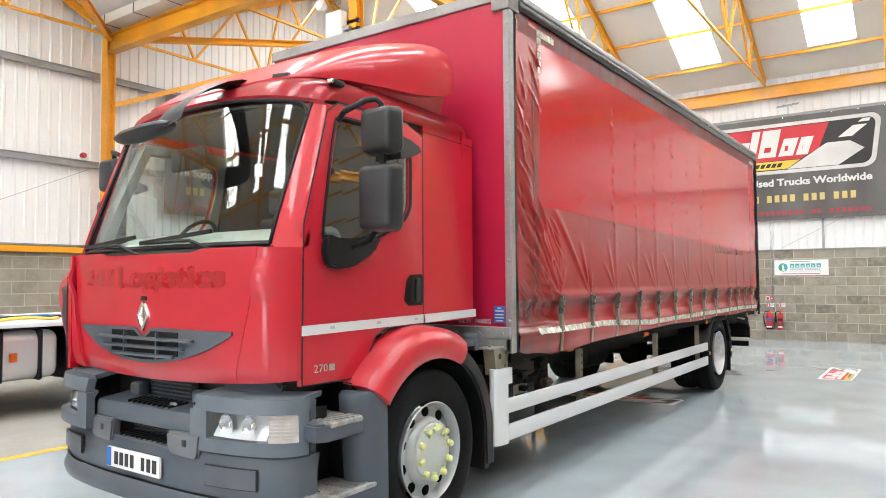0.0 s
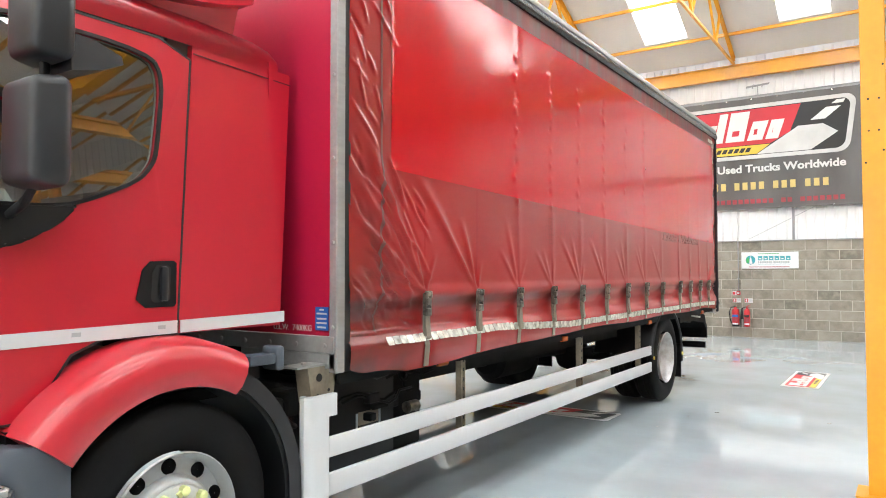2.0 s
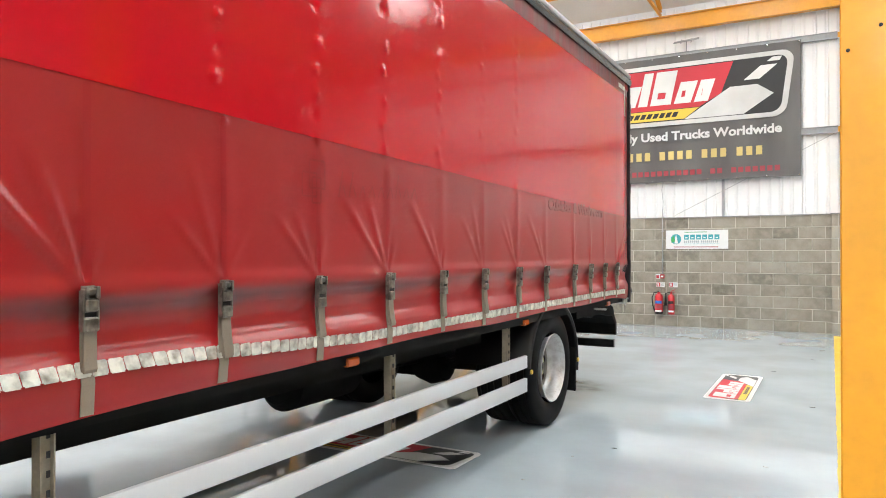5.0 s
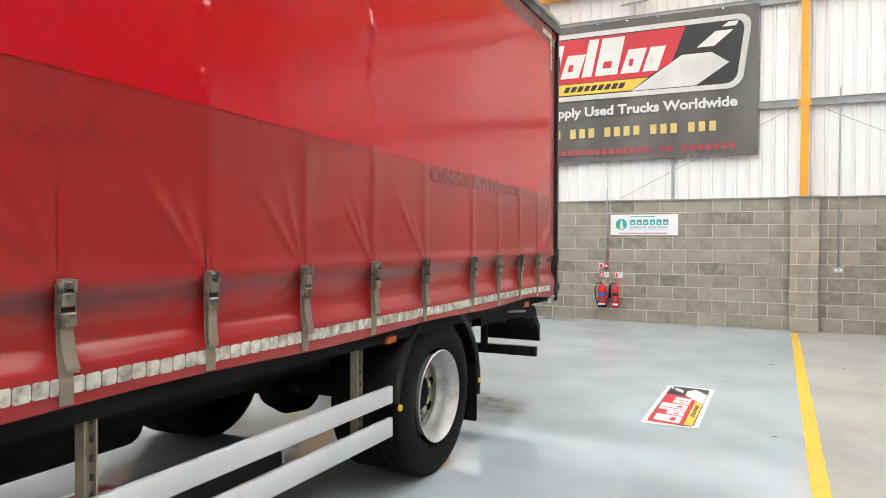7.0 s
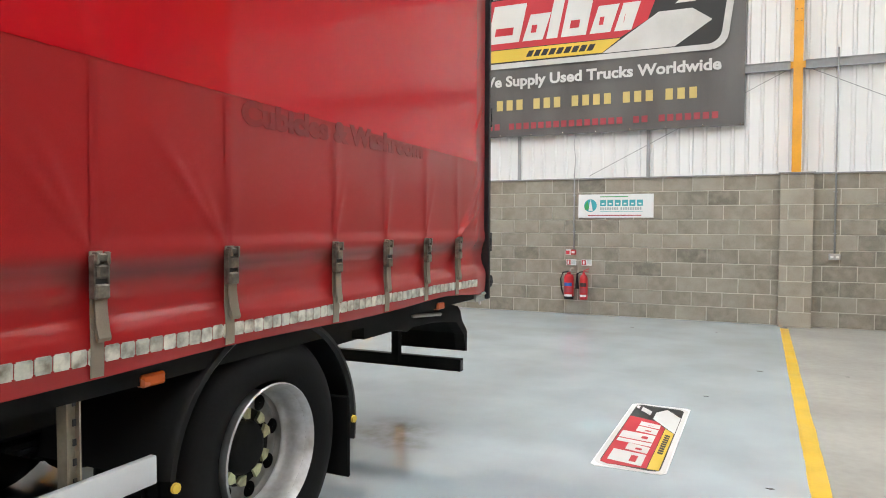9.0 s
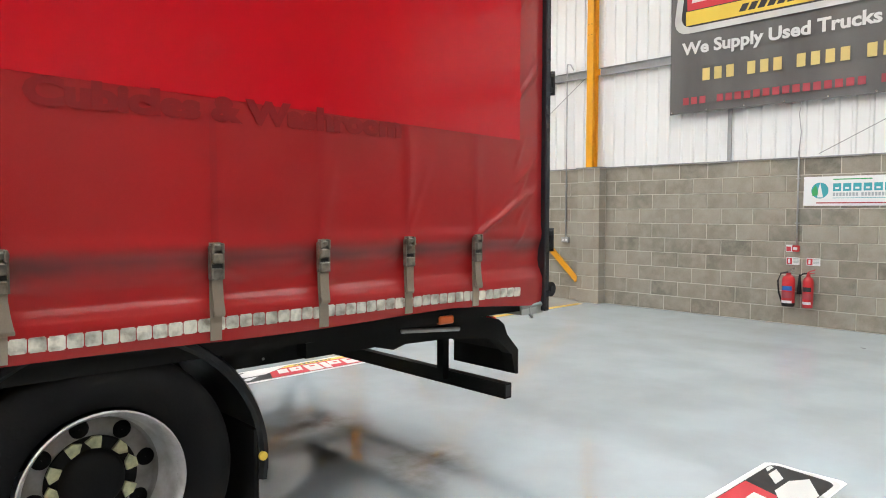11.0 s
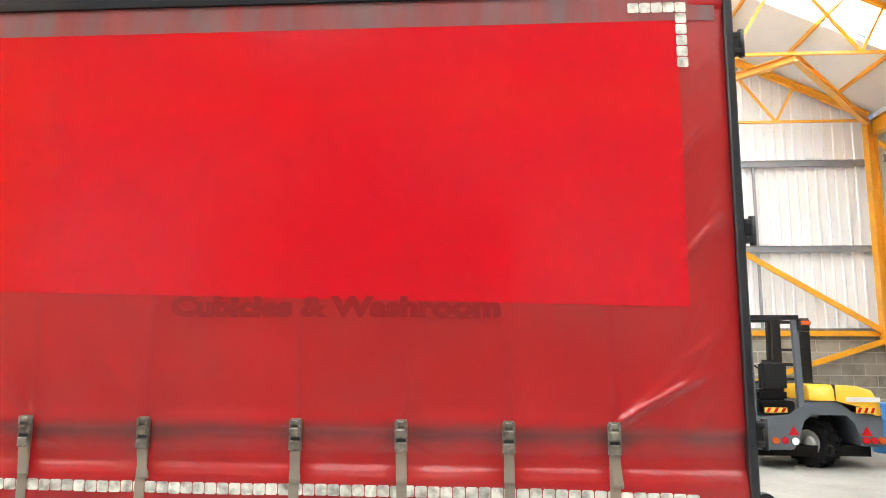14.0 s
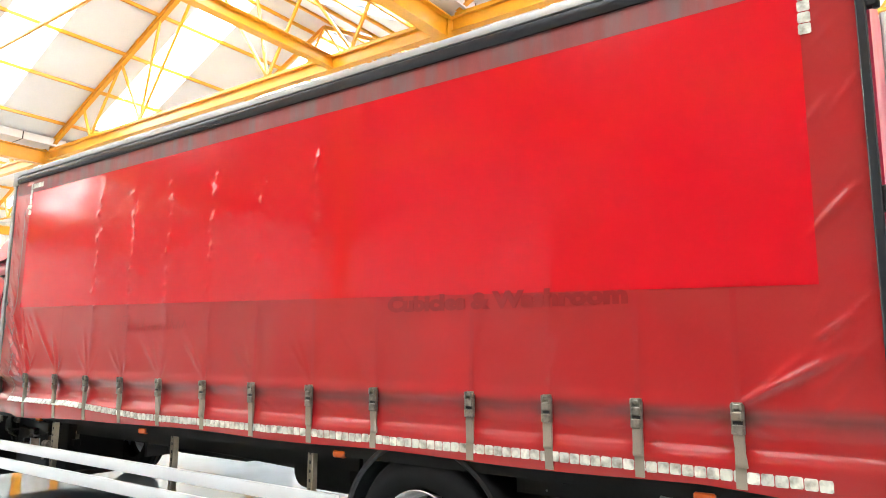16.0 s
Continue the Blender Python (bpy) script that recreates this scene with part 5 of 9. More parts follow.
bumper = part("bumper", fixed(bumper_band(0.435, 0.655, 2.270, 0.01)), GREYPLASTIC, truck, "dark grey plastic bumper")
part("lower_lip", fixed(bumper_band(0.315, 0.430, 2.248, 0.006, bulge=0.022)), GREYPLASTIC, bumper)
part("lip_joint", fixed(bumper_band(0.415, 0.455, 2.283, 0.0, bulge=0.0)), INKBLACK, bumper, "dark joint above the lower lip")
part("mouth_back", boxm(C - 0.62, C + 0.62, 2.52, 2.56, 0.55, 1.04), INKBLACK, bumper, "dark gap behind the bumper", smooth=False)
# beam between the lamps, its ribbed shelf and the slatted vent behind
bm = sheet(lambda d, k: (C + d, on_bumper(d, 2.285) + 0.012 * k - 0.01 * math.sin(k * math.pi), 0.735 + 0.095 * k), steps(-0.50, 0.46, 24), steps(0, 1, 6), 0.02)
part("upper_beam", fixed(bm), GREYPLASTIC, bumper)
bm = sheet(lambda d, k: (C + d, on_bumper(d, 2.30) + k * 0.19, 0.832 + 0.022 * k + 0.03 * max(0.0, k - 0.9)), steps(-0.50, 0.50, 16), steps(0, 1, 5), 0.012)
shelf = part("bumper_shelf", fixed(bm), GREYPLASTIC, bumper)
for k in range(9):
    d = -0.20 + k * 0.05
    part("rib", bar(bmesh.new(), (C + d, 2.325, 0.842), (C + d + 0.02, 2.44, 0.853), 0.014, 0.016), BLACK, shelf, smooth=False)
for k in range(6):
    bm = bmesh.new()
    z = 0.87 + 0.023 * k
    loft(bm, [[(C + d, y, zz) for y, zz in ((2.485, z), (2.455, z + 0.006), (2.455, z + 0.014), (2.485, z + 0.012))] for d in (-0.17, 0.23)])
    part("vent_slat", fixed(bm), GREYPLASTIC, bumper, smooth=False)
part("vent_back", boxm(C - 0.19, C + 0.25, 2.487, 2.50, 0.855, 1.02), BLACK, bumper, smooth=False)
for d in (-0.30, 0.32, 0.42):
    bm = bmesh.new()
    box(bm, C + d - 0.05, C + d + 0.05, 2.42, 2.50, 0.85, 0.93, bevel=0.02, seg=2)
    part("vent_cheek", bm, GREYPLASTIC, bumper)
bm = sheet(lambda a, k: (C + 0.20 + 0.03 * math.cos(a), 2.36 + 0.012 * math.sin(a), 0.85 + 0.012 * k), steps(0, 6.28, 12), (0, 1), 0.004)
part("tow_loop", fixed(bm), GALV, shelf, "small metal catch")
# mouth below the beam: slats at the back, a ribbed sill in front
for k in range(4):
    bm = bmesh.new()
    z = 0.655 + 0.022 * k
    loft(bm, [[(C + d, y, zz) for y, zz in ((2.42, z), (2.39, z + 0.006), (2.39, z + 0.013), (2.42, z + 0.011))] for d in (-0.24, 0.31)])
    part("vent_slat", fixed(bm), GREYPLASTIC, bumper, smooth=False)
part("vent_back", boxm(C - 0.27, C + 0.33, 2.422, 2.44, 0.63, 0.75), BLACK, bumper, smooth=False)
bm = sheet(lambda d, k: (C + d, 2.268 + k * 0.14, 0.648 + 0.006 * k), steps(-0.25, 0.31, 12), steps(0, 1, 2), 0.012)
shelf2 = part("lower_shelf", fixed(bm), GREYPLASTIC, bumper)
for k in range(9):
    d = -0.19 + k * 0.052
    part("rib", bar(bmesh.new(), (C + d, 2.275, 0.658), (C + d + 0.02, 2.385, 0.662), 0.013, 0.014), BLACK, shelf2, smooth=False)
for d in (-0.375, 0.425):
    bm = bmesh.new()
    yy = on_bumper(d, 2.258) - 0.004
    prism(bm, [(C + d - 0.13, 0.655), (C + d - 0.10, 0.615), (C + d + 0.095, 0.605), (C + d + 0.12, 0.62), (C + d + 0.135, 0.74), (C + d - 0.135, 0.735)], "y", yy, yy + 0.06)
    for v in bm.verts:
        v.co.y += 0.16 * (abs(v.co.x - C) - abs(d)) * 0.4
    bmesh.ops.bevel(bm, geom=bm.edges[:], offset=0.010, segments=2, affect="EDGES")
    tw = part("tow_cover", fixed(bm), GREYLIGHT, bumper, "pale grey towing eye cover")
    part("slot", boxm(C + d + 0.0, C + d + 0.03, yy - 0.003, yy + 0.01, 0.668, 0.702), INKBLACK, tw, smooth=False)


def patch(d0, d1, z0, z1, y0, n=18, thick=0.006, lean=0.0, shape=None):
    """A patch that follows the bumper's curve; shape(t) gives the lower and upper cuts."""
    def f(t, k):
        lo, hi = shape(t) if shape else (0.0, 1.0)
        s = s_of(d0) + (s_of(d1) - s_of(d0)) * t
        q = lo + (hi - lo) * k
        return (plan(s)[0], plan(s, 1.09, y0)[1] + lean * q, z0 + (z1 - z0) * q)
    return fixed(sheet(f, steps(0, 1, n), steps(0, 1, 6), thick))


for s in (-1, 1):
    # raised headlamp pod: a rounded frame round the lamp, with its top shoulder
    d0, d1 = s * 0.475, s * 1.0885
    bar_low = patch(d0, d1, 0.66, 0.728, 2.262, thick=0.05)
    pod = part("headlamp_pod", bar_low, PODGREY, bumper, "raised grey plastic headlamp surround")
    part("pod_brow", patch(d0 + s * 0.02, d1, 0.868, 0.945, 2.262, thick=0.05, lean=0.02), PODGREY, pod)
    part("pod_cheek", patch(d0, s * 0.60, 0.72, 0.875, 2.262, n=8, thick=0.05), PODGREY, pod)
    part("pod_end", patch(s * 1.078, d1, 0.72, 0.875, 2.262, n=6, thick=0.05), PODGREY, pod)
    part("pod_shoulder", patch(d0 + s * 0.03, s * 1.075, 0.945, 0.968, 2.280, thick=0.03, lean=0.15), PODGREY, pod)
    part("pod_bridge", patch(s * 0.56, s * 0.93, 0.96, 1.02, 2.40, thick=0.03, lean=0.03), GREYPLASTIC, pod)
    part("pod_joint", patch(d0, d1, 0.648, 0.662, 2.278, thick=0.01), INKBLACK, pod)
    for z in (0.70, 0.90):
        bm = bmesh.new()
        turned(bm, (C + s * 0.505, on_bumper(0.505, 2.261), z), "y", [(-0.003, 0.0), (-0.003, 0.009), (0.004, 0.009)], 10)
        part("screw", fixed(bm), INKBLACK, pod)
    # lamp: dark housing, tilted bright reflectors, indicator, clear cover
    house = part("headlamp", patch(s * 0.57, s * 1.085, 0.715, 0.885, 2.42, thick=0.01), BLACK, bumper, "clear headlamp with indicator")
    slant = lambda t: (0.03 + 0.10 * max(0, 0.35 - t), 0.97 - 0.12 * max(0, 0.3 - t))
    part("reflector", patch(s * 0.63, s * 0.95, 0.735, 0.862, 2.274, lean=0.09, shape=slant), LAMPSILVER, house, "bright silvered reflector")
    bm = bmesh.new()
    cz = 0.80
    turned(bm, (C + s * 0.71, on_bumper(0.71, 2.285), cz), "y", [(0.0, 0.056), (0.012, 0.05), (0.022, 0.036), (0.028, 0.02), (0.006, 0.016), (0.004, 0.0)], 24)
    part("lamp_bowl", fixed(bm), CHROME, house, "polished lamp bowl")
    bm = bmesh.new()
    turned(bm, (C + s * 0.85, on_bumper(0.85, 2.285), cz), "y", [(0.0, 0.056), (0.012, 0.05), (0.022, 0.036), (0.028, 0.02), (0.006, 0.016), (0.004, 0.0)], 24)
    part("lamp_bowl", fixed(bm), CHROME, house, "polished lamp bowl")
    part("indicator", patch(s * 0.962, s * 1.076, 0.728, 0.870, 2.274, n=10, lean=0.02), PEACHLENS, house, "pale peach ribbed indicator lens")
    for k in range(7):
        z = 0.745 + 0.018 * k
        part("lens_rib", patch(s * 0.964, s * 1.074, z, z + 0.006, 2.270, n=6, thick=0.004), PEACHLENS, house)
    cover = part("lamp_cover", patch(s * 0.598, s * 1.078, 0.722, 0.872, 2.264, thick=0.003), LAMPGLASS, house, "clear lamp cover")
    cover.visible_shadow = False
    # fog lamp blank with a dark groove round it
    part("fog_groove", patch(s * 0.60, s * 0.93, 0.49, 0.60, 2.252, n=10, thick=0.006), INKBLACK, bumper)
    part("fog_blank", patch(s * 0.607, s * 0.923, 0.496, 0.594, 2.247, n=10, thick=0.008), GREYPLASTIC, bumper, "blanking plate")
    # end of the bumper, steps and front wing
    x = C + s * 1.2
    part("bumper_end", boxm(C + s * 1.0, C + s * 1.07, 2.56, 2.62, 0.33, 0.93, bevel=0.01), GREYPLASTIC, bumper)
    for z, y0, y1 in ((0.815, 2.52, 2.87), (0.445, 2.46, 3.0)):
        bm = bmesh.new()
        loft(bm, [[(x - s * 0.32, y0, zz), (x - s * 0.04, y0, zz), (x - s * 0.005, y0 + 0.06, zz), (x - s * 0.005, y1 - 0.03, zz), (x - s * 0.04, y1, zz), (x - s * 0.32, y1, zz)] for zz in (z - 0.09, z)])
        bmesh.ops.bevel(bm, geom=[e for e in bm.edges if abs(e.verts[0].co.z - e.verts[1].co.z) < 0.01], offset=0.01, segments=2, affect="EDGES")
        st = part("step", fixed(bm), GREYPLASTIC, truck, "grey entry step with a worn metal tread")
        bm = bmesh.new()
        box(bm, x - s * 0.27, x - s * 0.012, y0 + 0.05, y1 - 0.035, z - 0.004, z + 0.006)
        tr = part("tread", bm, ALUMINIUM, st, "scuffed ribbed aluminium tread", smooth=False)
        for k in range(7):
            yy = y0 + 0.07 + (y1 - y0 - 0.12) * k / 6
            part("tread_rib", boxm(x - s * 0.265, x - s * 0.016, yy - 0.006, yy + 0.006, z + 0.0062, z + 0.010), ALUMINIUM, st, smooth=False)
        part("nosing", boxm(x - s * 0.02, x - s * 0.0, y0 + 0.07, y1 - 0.04, z - 0.022, z + 0.004, bevel=0.004), ALUMINIUM, st, "worn aluminium edge of the step")
    part("step_back", boxm(x - s * 0.34, x - s * 0.28, 2.50, 2.93, 0.34, 1.0), BLACK, truck, smooth=False)
    part("step_end", boxm(x - s * 0.28, x - s * 0.12, 2.87, 2.93, 0.34, 0.98), BLACK, truck, smooth=False)
    # wing: red arch over the wheel, grey leading edge, black rear flap
    WC = (3.47, 0.50)
    bm = bmesh.new()
    def arch(a0, a1, r, w0, w1, n, lip=0.0):
        rings = []
        for a in steps(a0, a1, n):
            c, q = math.cos(a), math.sin(a)
            rings.append([(x + s * o, WC[0] - rr * c, WC[1] + rr * q) for o, rr in ((0.025, r - 0.10), (0.045, r - 0.06), (0.045, r + 0.0), (0.025, r + 0.05), (-0.02, r + 0.085), (-0.18, r + 0.105), (-0.18, r + 0.06), (-0.04, r + 0.02), (0.005, r - 0.09))])
        return rings
    loft(bm, arch(radians(38), radians(118), 0.665, 0, 0, 18))
    part("wheel_arch", fixed(bm), REDPLASTIC, truck, "faded red plastic wheel arch", angle=50)
    bm = bmesh.new()
    sec = [(-0.16, 2.83), (-0.11, 2.825), (-0.06, 2.84), (-0.02, 2.87), (0.0, 2.915), (0.01, 2.97), (0.0, 3.035), (-0.03, 3.04), (-0.05, 2.97), (-0.09, 2.89), (-0.16, 2.86)]
    loft(bm, [[(x + s * a, b + dy * (1 if b < 2.95 else 0.2), z) for a, b in sec] for z, dy in ((0.31, 0.03), (0.5, 0.02), (0.7, 0.0), (0.85, -0.015), (0.92, -0.02), (0.94, 0.0))])
    part("wing_front", fixed(bm), GREYPLASTIC, truck, "smooth grey plastic wing ahead of the wheel", angle=50)
    bm = bmesh.new()
    rings = []
    for a in steps(radians(36), radians(178), 26):
        c, q = math.cos(a), math.sin(a)
        rings.append([(x + s * o, WC[0] - rr * c, WC[1] + rr * q) for o, rr in ((0.0, 0.58), (0.0, 0.635), (-0.42, 0.635), (-0.42, 0.58))])
    rings.append([(p[0], p[1], 0.27) for p in rings[-1]])
    loft(bm, rings)
    part("wheel_liner", fixed(bm), BLACK, truck, "black wheel liner and mud flap")
    bm = bmesh.new()
    rings = [[(x + s * o, WC[0] - rr * math.cos(a), WC[1] + rr * math.sin(a)) for o, rr in ((0.012, 0.60), (0.012, 0.675), (-0.12, 0.685), (-0.12, 0.61))] for a in steps(radians(112), radians(172), 12)]
    rings.append([(p[0], p[1] + 0.01, 0.30) for p in rings[-1]])
    loft(bm, rings)
    part("rear_flap", fixed(bm), MIRRORGREY, truck, "dark grey rear edge of the wheel arch", angle=50)


# wheels
def tyre_profile(r, w):
    return [(-w / 2 + 0.03, r * 0.60), (-w / 2, r * 0.72), (-w / 2 - 0.006, r * 0.84), (-w / 2 + 0.012, r * 0.95), (-w / 2 + 0.035, r * 0.992), (-w / 4 - 0.008, r), (-w / 4 - 0.006, r - 0.014), (-w / 4 + 0.006, r - 0.014), (-w / 4 + 0.008, r), (-0.008, r), (-0.006, r - 0.014), (0.006, r - 0.014), (0.008, r), (w / 4 - 0.008, r), (w / 4 - 0.006, r - 0.014), (w / 4 + 0.006, r - 0.014), (w / 4 + 0.008, r), (w / 2 - 0.035, r * 0.992), (w / 2 - 0.012, r * 0.95), (w / 2 + 0.006, r * 0.84), (w / 2, r * 0.72), (w / 2 - 0.03, r * 0.60)]


def wheel(name, x, y, r, out, deep, w=0.27):
    """One wheel: out is +1 or -1 for the side it faces; deep: a dished rear rim, else the front's."""
    bm = bmesh.new()
    turned(bm, (x - out * w / 2, y, r), "x", tyre_profile(r, w), 64)
    holder = part(name, fixed(bm), RUBBER, truck, "black truck tyre with a silver steel rim", angle=40)
    o = Vector((x, y, r))
    bm = bmesh.new()
    R = 0.295
    prof = [(0.002, R + 0.006), (0.008, R), (-0.002, R - 0.008), (-0.03, R - 0.016)] + ([] if deep else [(-0.045, R - 0.022)])
    prof += [] if deep else [(-0.056, R - 0.026), (-0.052, 0.225), (-0.046, 0.205), (-0.012, 0.192), (-0.002, 0.178), (0.0, 0.16), (0.0, 0.0)]
    turned(bm, o, "x", [(h * out, q) for h, q in prof], 48)
    rim = part("rim", fixed(bm), RIMSILVER if deep else RIMGREY, holder, "silver painted steel rim with road grime" if deep else "clean grey painted steel rim", angle=40)
    if deep:
        bm = bmesh.new()
        turned(bm, o, "x", [(h * out, q) for h, q in ((-0.0301, R - 0.0161), (-0.05, R - 0.026), (-0.09, R - 0.032), (-0.13, R - 0.036), (-0.14, R - 0.046), (-0.15, R - 0.047))], 48)
        part("rim_barrel", fixed(bm), RIMSILVER, rim, "pale silver inside of the rim", angle=40)
        bm = bmesh.new()
        turned(bm, o, "x", [(h * out, q) for h, q in ((-0.1501, R - 0.0471), (-0.17, R - 0.05), (-0.178, R - 0.058), (-0.172, 0.222), (-0.168, 0.19), (-0.172, 0.165), (-0.175, 0.13))], 48)
        part("wheel_dish", fixed(bm), DISHGREY, rim, "grimy dished wheel disc", angle=40)
    holes = 8 if deep else 10
    for k in range(holes):
        a = 2 * math.pi * (k + (0.25 if deep else 0.5)) / holes
        rr, h, big = (0.207, -0.1655, 0.034) if deep else (0.236, -0.047, 0.032)
        bm = bmesh.new()
        turned(bm, o + Vector((out * h, rr * math.cos(a), rr * math.sin(a))), "x", [(0.0, 0.001), (0.0, big), (-0.006 * out, big + 0.002)], 18)
        part("hand_hole", bm, HOLEBLACK, rim, "dark hole in the rim")
    if deep:
        bm = bmesh.new()
        turned(bm, o, "x", [(out * h, q) for h, q in ((-0.175, 0.122), (-0.15, 0.118), (-0.136, 0.105), (-0.13, 0.085), (-0.13, 0.0))], 32)
        part("hub", fixed(bm), CHASSIS, holder, "black greasy hub")
        bm = bmesh.new()
        turned(bm, o, "x", [(out * h, q) for h, q in ((-0.174, 0.119), (-0.166, 0.12), (-0.165, 0.168), (-0.174, 0.172))], 32)
        part("stud_ring", fixed(bm), CHASSIS, holder, "greasy dark ring under the wheel nuts")
    else:
        bm = bmesh.new()
        turned(bm, o, "x", [(out * h, q) for h, q in ((0.0, 0.172), (0.012, 0.168), (0.02, 0.155), (0.022, 0.0))], 40)
        part("hub", fixed(bm), HUBGREY, holder, "pale grey wheel trim disc")
    for k in range(10):
        a = 2 * math.pi * k / 10 + 0.2
        rr, h = (0.147, -0.166) if deep else (0.150, 0.018)
        bm = bmesh.new()
        c = o + Vector((out * h, rr * math.cos(a), rr * math.sin(a)))
        if deep:   # flat arrow-shaped indicators, turned in pairs
            turn = a + math.pi * (0.5 + k % 2)
            prism(bm, [(c.y + q * math.cos(turn + w), c.z + q * math.sin(turn + w)) for q, w in ((0.042, 0.0), (0.028, 0.9), (0.028, 2.2), (0.028, -2.2), (0.028, -0.9))], "x", c.x, c.x + out * 0.016)
        else:
            turned(bm, c, "x", [(0, 0.021), (out * 0.026, 0.02), (out * 0.036, 0.012), (out * 0.038, 0.0)], 10)
            bar(bm, c + Vector((out * 0.012, 0, 0)), c + Vector((out * 0.012, 0.034 * math.cos(a + 2.2 + (k % 2)), 0.034 * math.sin(a + 2.2 + (k % 2)))), 0.014, 0.024)
        part("nut_cap", fixed(bm), NUTGRIME if deep else NUTCAP, rim, "grimy yellow wheel nut indicator" if deep else "pale yellow wheel nut indicator")
    return holder


R = 0.5
wheel("front_wheel", C + 1.185, 3.47, R, 1, False)
wheel("front_wheel", C - 1.185, 3.47, R, -1, False)
for s in (1, -1):
    wheel("rear_wheel", C + s * 1.215, 10.19, R + 0.01, s, True)
    bm = bmesh.new()
    turned(bm, (C + s * 0.80, 10.19, R), "x", tyre_profile(R - 0.005, 0.26), 48)
    part("inner_tyre", fixed(bm), RUBBER, truck, "black inner twin tyre")
    # rear wing: black arch with rounded edge
    bm = bmesh.new()
    rings = []
    for a in steps(radians(8), radians(190), 30):
        c, q = math.cos(a), math.sin(a)
        rings.append([(C + s * o, 10.19 - rr * c * (1 + 0.07 * max(0, -c)), 0.50 + rr * q) for o, rr in ((1.225, 0.575), (1.24, 0.59), (1.235, 0.61), (1.2, 0.625), (0.55, 0.625), (0.55, 0.60), (1.19, 0.60))])
    loft(bm, rings)
    part("rear_wing", fixed(bm), BLACK, truck, "black plastic rear wheel wing", angle=50)
    bm = bmesh.new()
    box(bm, C + s * 0.56, C + s * 1.225, 10.785, 10.805, 0.20, 0.62, bevel=0.008)
    part("mud_flap", bm, RUBBER, truck, "black rubber mud flap")
    bm = bmesh.new()
    turned(bm, (C + s * 1.232, 10.815, 0.50), "x", [(0, 0.02), (s * 0.012, 0.019), (s * 0.014, 0.0)], 12)
    part("side_reflector", fixed(bm), INKYELLOW, truck, "small round amber reflector")
    bm = bmesh.new()
    turned(bm, (C + s * 1.242, 9.60, 0.56), "x", [(0, 0.02), (s * 0.012, 0.019), (s * 0.014, 0.0)], 12)
    part("side_reflector", fixed(bm), INKYELLOW, truck, "small round amber reflector")

# chassis
ch = part("chassis_rail", boxm(C + 0.34, C + 0.43, 2.6, 12.3, 0.72, 1.0, bevel=0.008), CHASSIS, truck, "black steel chassis rail")
part("chassis_rail", boxm(C - 0.43, C - 0.34, 2.6, 12.3, 0.72, 1.0, bevel=0.008), CHASSIS, truck, "black steel chassis rail")
for y in (4.6, 6.2, 7.8, 9.3, 11.0, 12.2):
    part("cross_member", boxm(C - 0.34, C + 0.34, y - 0.05, y + 0.05, 0.76, 0.94), CHASSIS, truck, smooth=False)
for y in [4.55 + 0.545 * k for k in range(15)]:
    bm = bmesh.new()
    ibeam(bm, (C - 1.2, y, 1.03), (C + 1.2, y, 1.03), 0.05, 0.09, 0.008)
    part("floor_bearer", bm, CHASSIS, truck, "dark cross bearer below the body floor", smooth=False)
part("side_rave", boxm(SIDE - 0.07, SIDE - 0.045, 4.4, BACK, 0.955, 1.10), CHASSIS, truck, "dark steel edge of the body floor", smooth=False)
part("side_rave", boxm(FARSIDE + 0.045, FARSIDE + 0.07, 4.4, BACK, 0.955, 1.10), CHASSIS, truck, "dark steel edge of the body floor", smooth=False)
# inner side rave seen below the curtain, lower towards the middle
part("outrigger_rail", boxm(SIDE - 0.42, SIDE - 0.38, 4.6, 9.4, 0.80, 1.0), CHASSIS, truck, "dark steel under-body rail", smooth=False)
part("rear_side_rail", boxm(SIDE - 0.32, SIDE - 0.27, 10.75, 12.45, 0.832, 1.0), CHASSIS, truck, "dark steel under-body rail with rivets", smooth=False)
for y in (10.95, 11.2, 11.45, 11.7, 11.95):
    bm = bmesh.new()
    turned(bm, (SIDE - 0.268, y, 0.862), "x", [(0, 0.007), (0.004, 0.006), (0.005, 0)], 8)
    part("rivet", bm, GALV, truck)
bm = bmesh.new()
turned(bm, (C, 10.19, 0.5), "x", [(-1.0, 0.07), (-0.2, 0.08), (-0.14, 0.2), (0.0, 0.24), (0.14, 0.2), (0.2, 0.08), (1.0, 0.07)], 24)
part("axle", fixed(bm), CHASSIS, truck, "black rear axle")
bm = bmesh.new()
tube(bm, [(C, 4.6, 0.72), (C, 9.9, 0.55)], 0.05, 12)
part("prop_shaft", bm, CHASSIS, truck)
for s in (-1, 1):
    bm = bmesh.new()
    for k in range(4):
        box(bm, C + s * 0.5 - 0.04, C + s * 0.5 + 0.04, 9.45 + 0.05 * k, 10.95 - 0.05 * k, 0.63 - 0.025 * k, 0.65 - 0.025 * k)
    part("leaf_spring", bm, CHASSIS, truck, "black leaf spring", smooth=False)
    bm = bmesh.new()
    box(bm, C + s * 0.98, C + s * 0.45, 2.9, 4.0, 0.95, 1.0)
    part("cab_mount", bm, CHASSIS, truck, smooth=False)
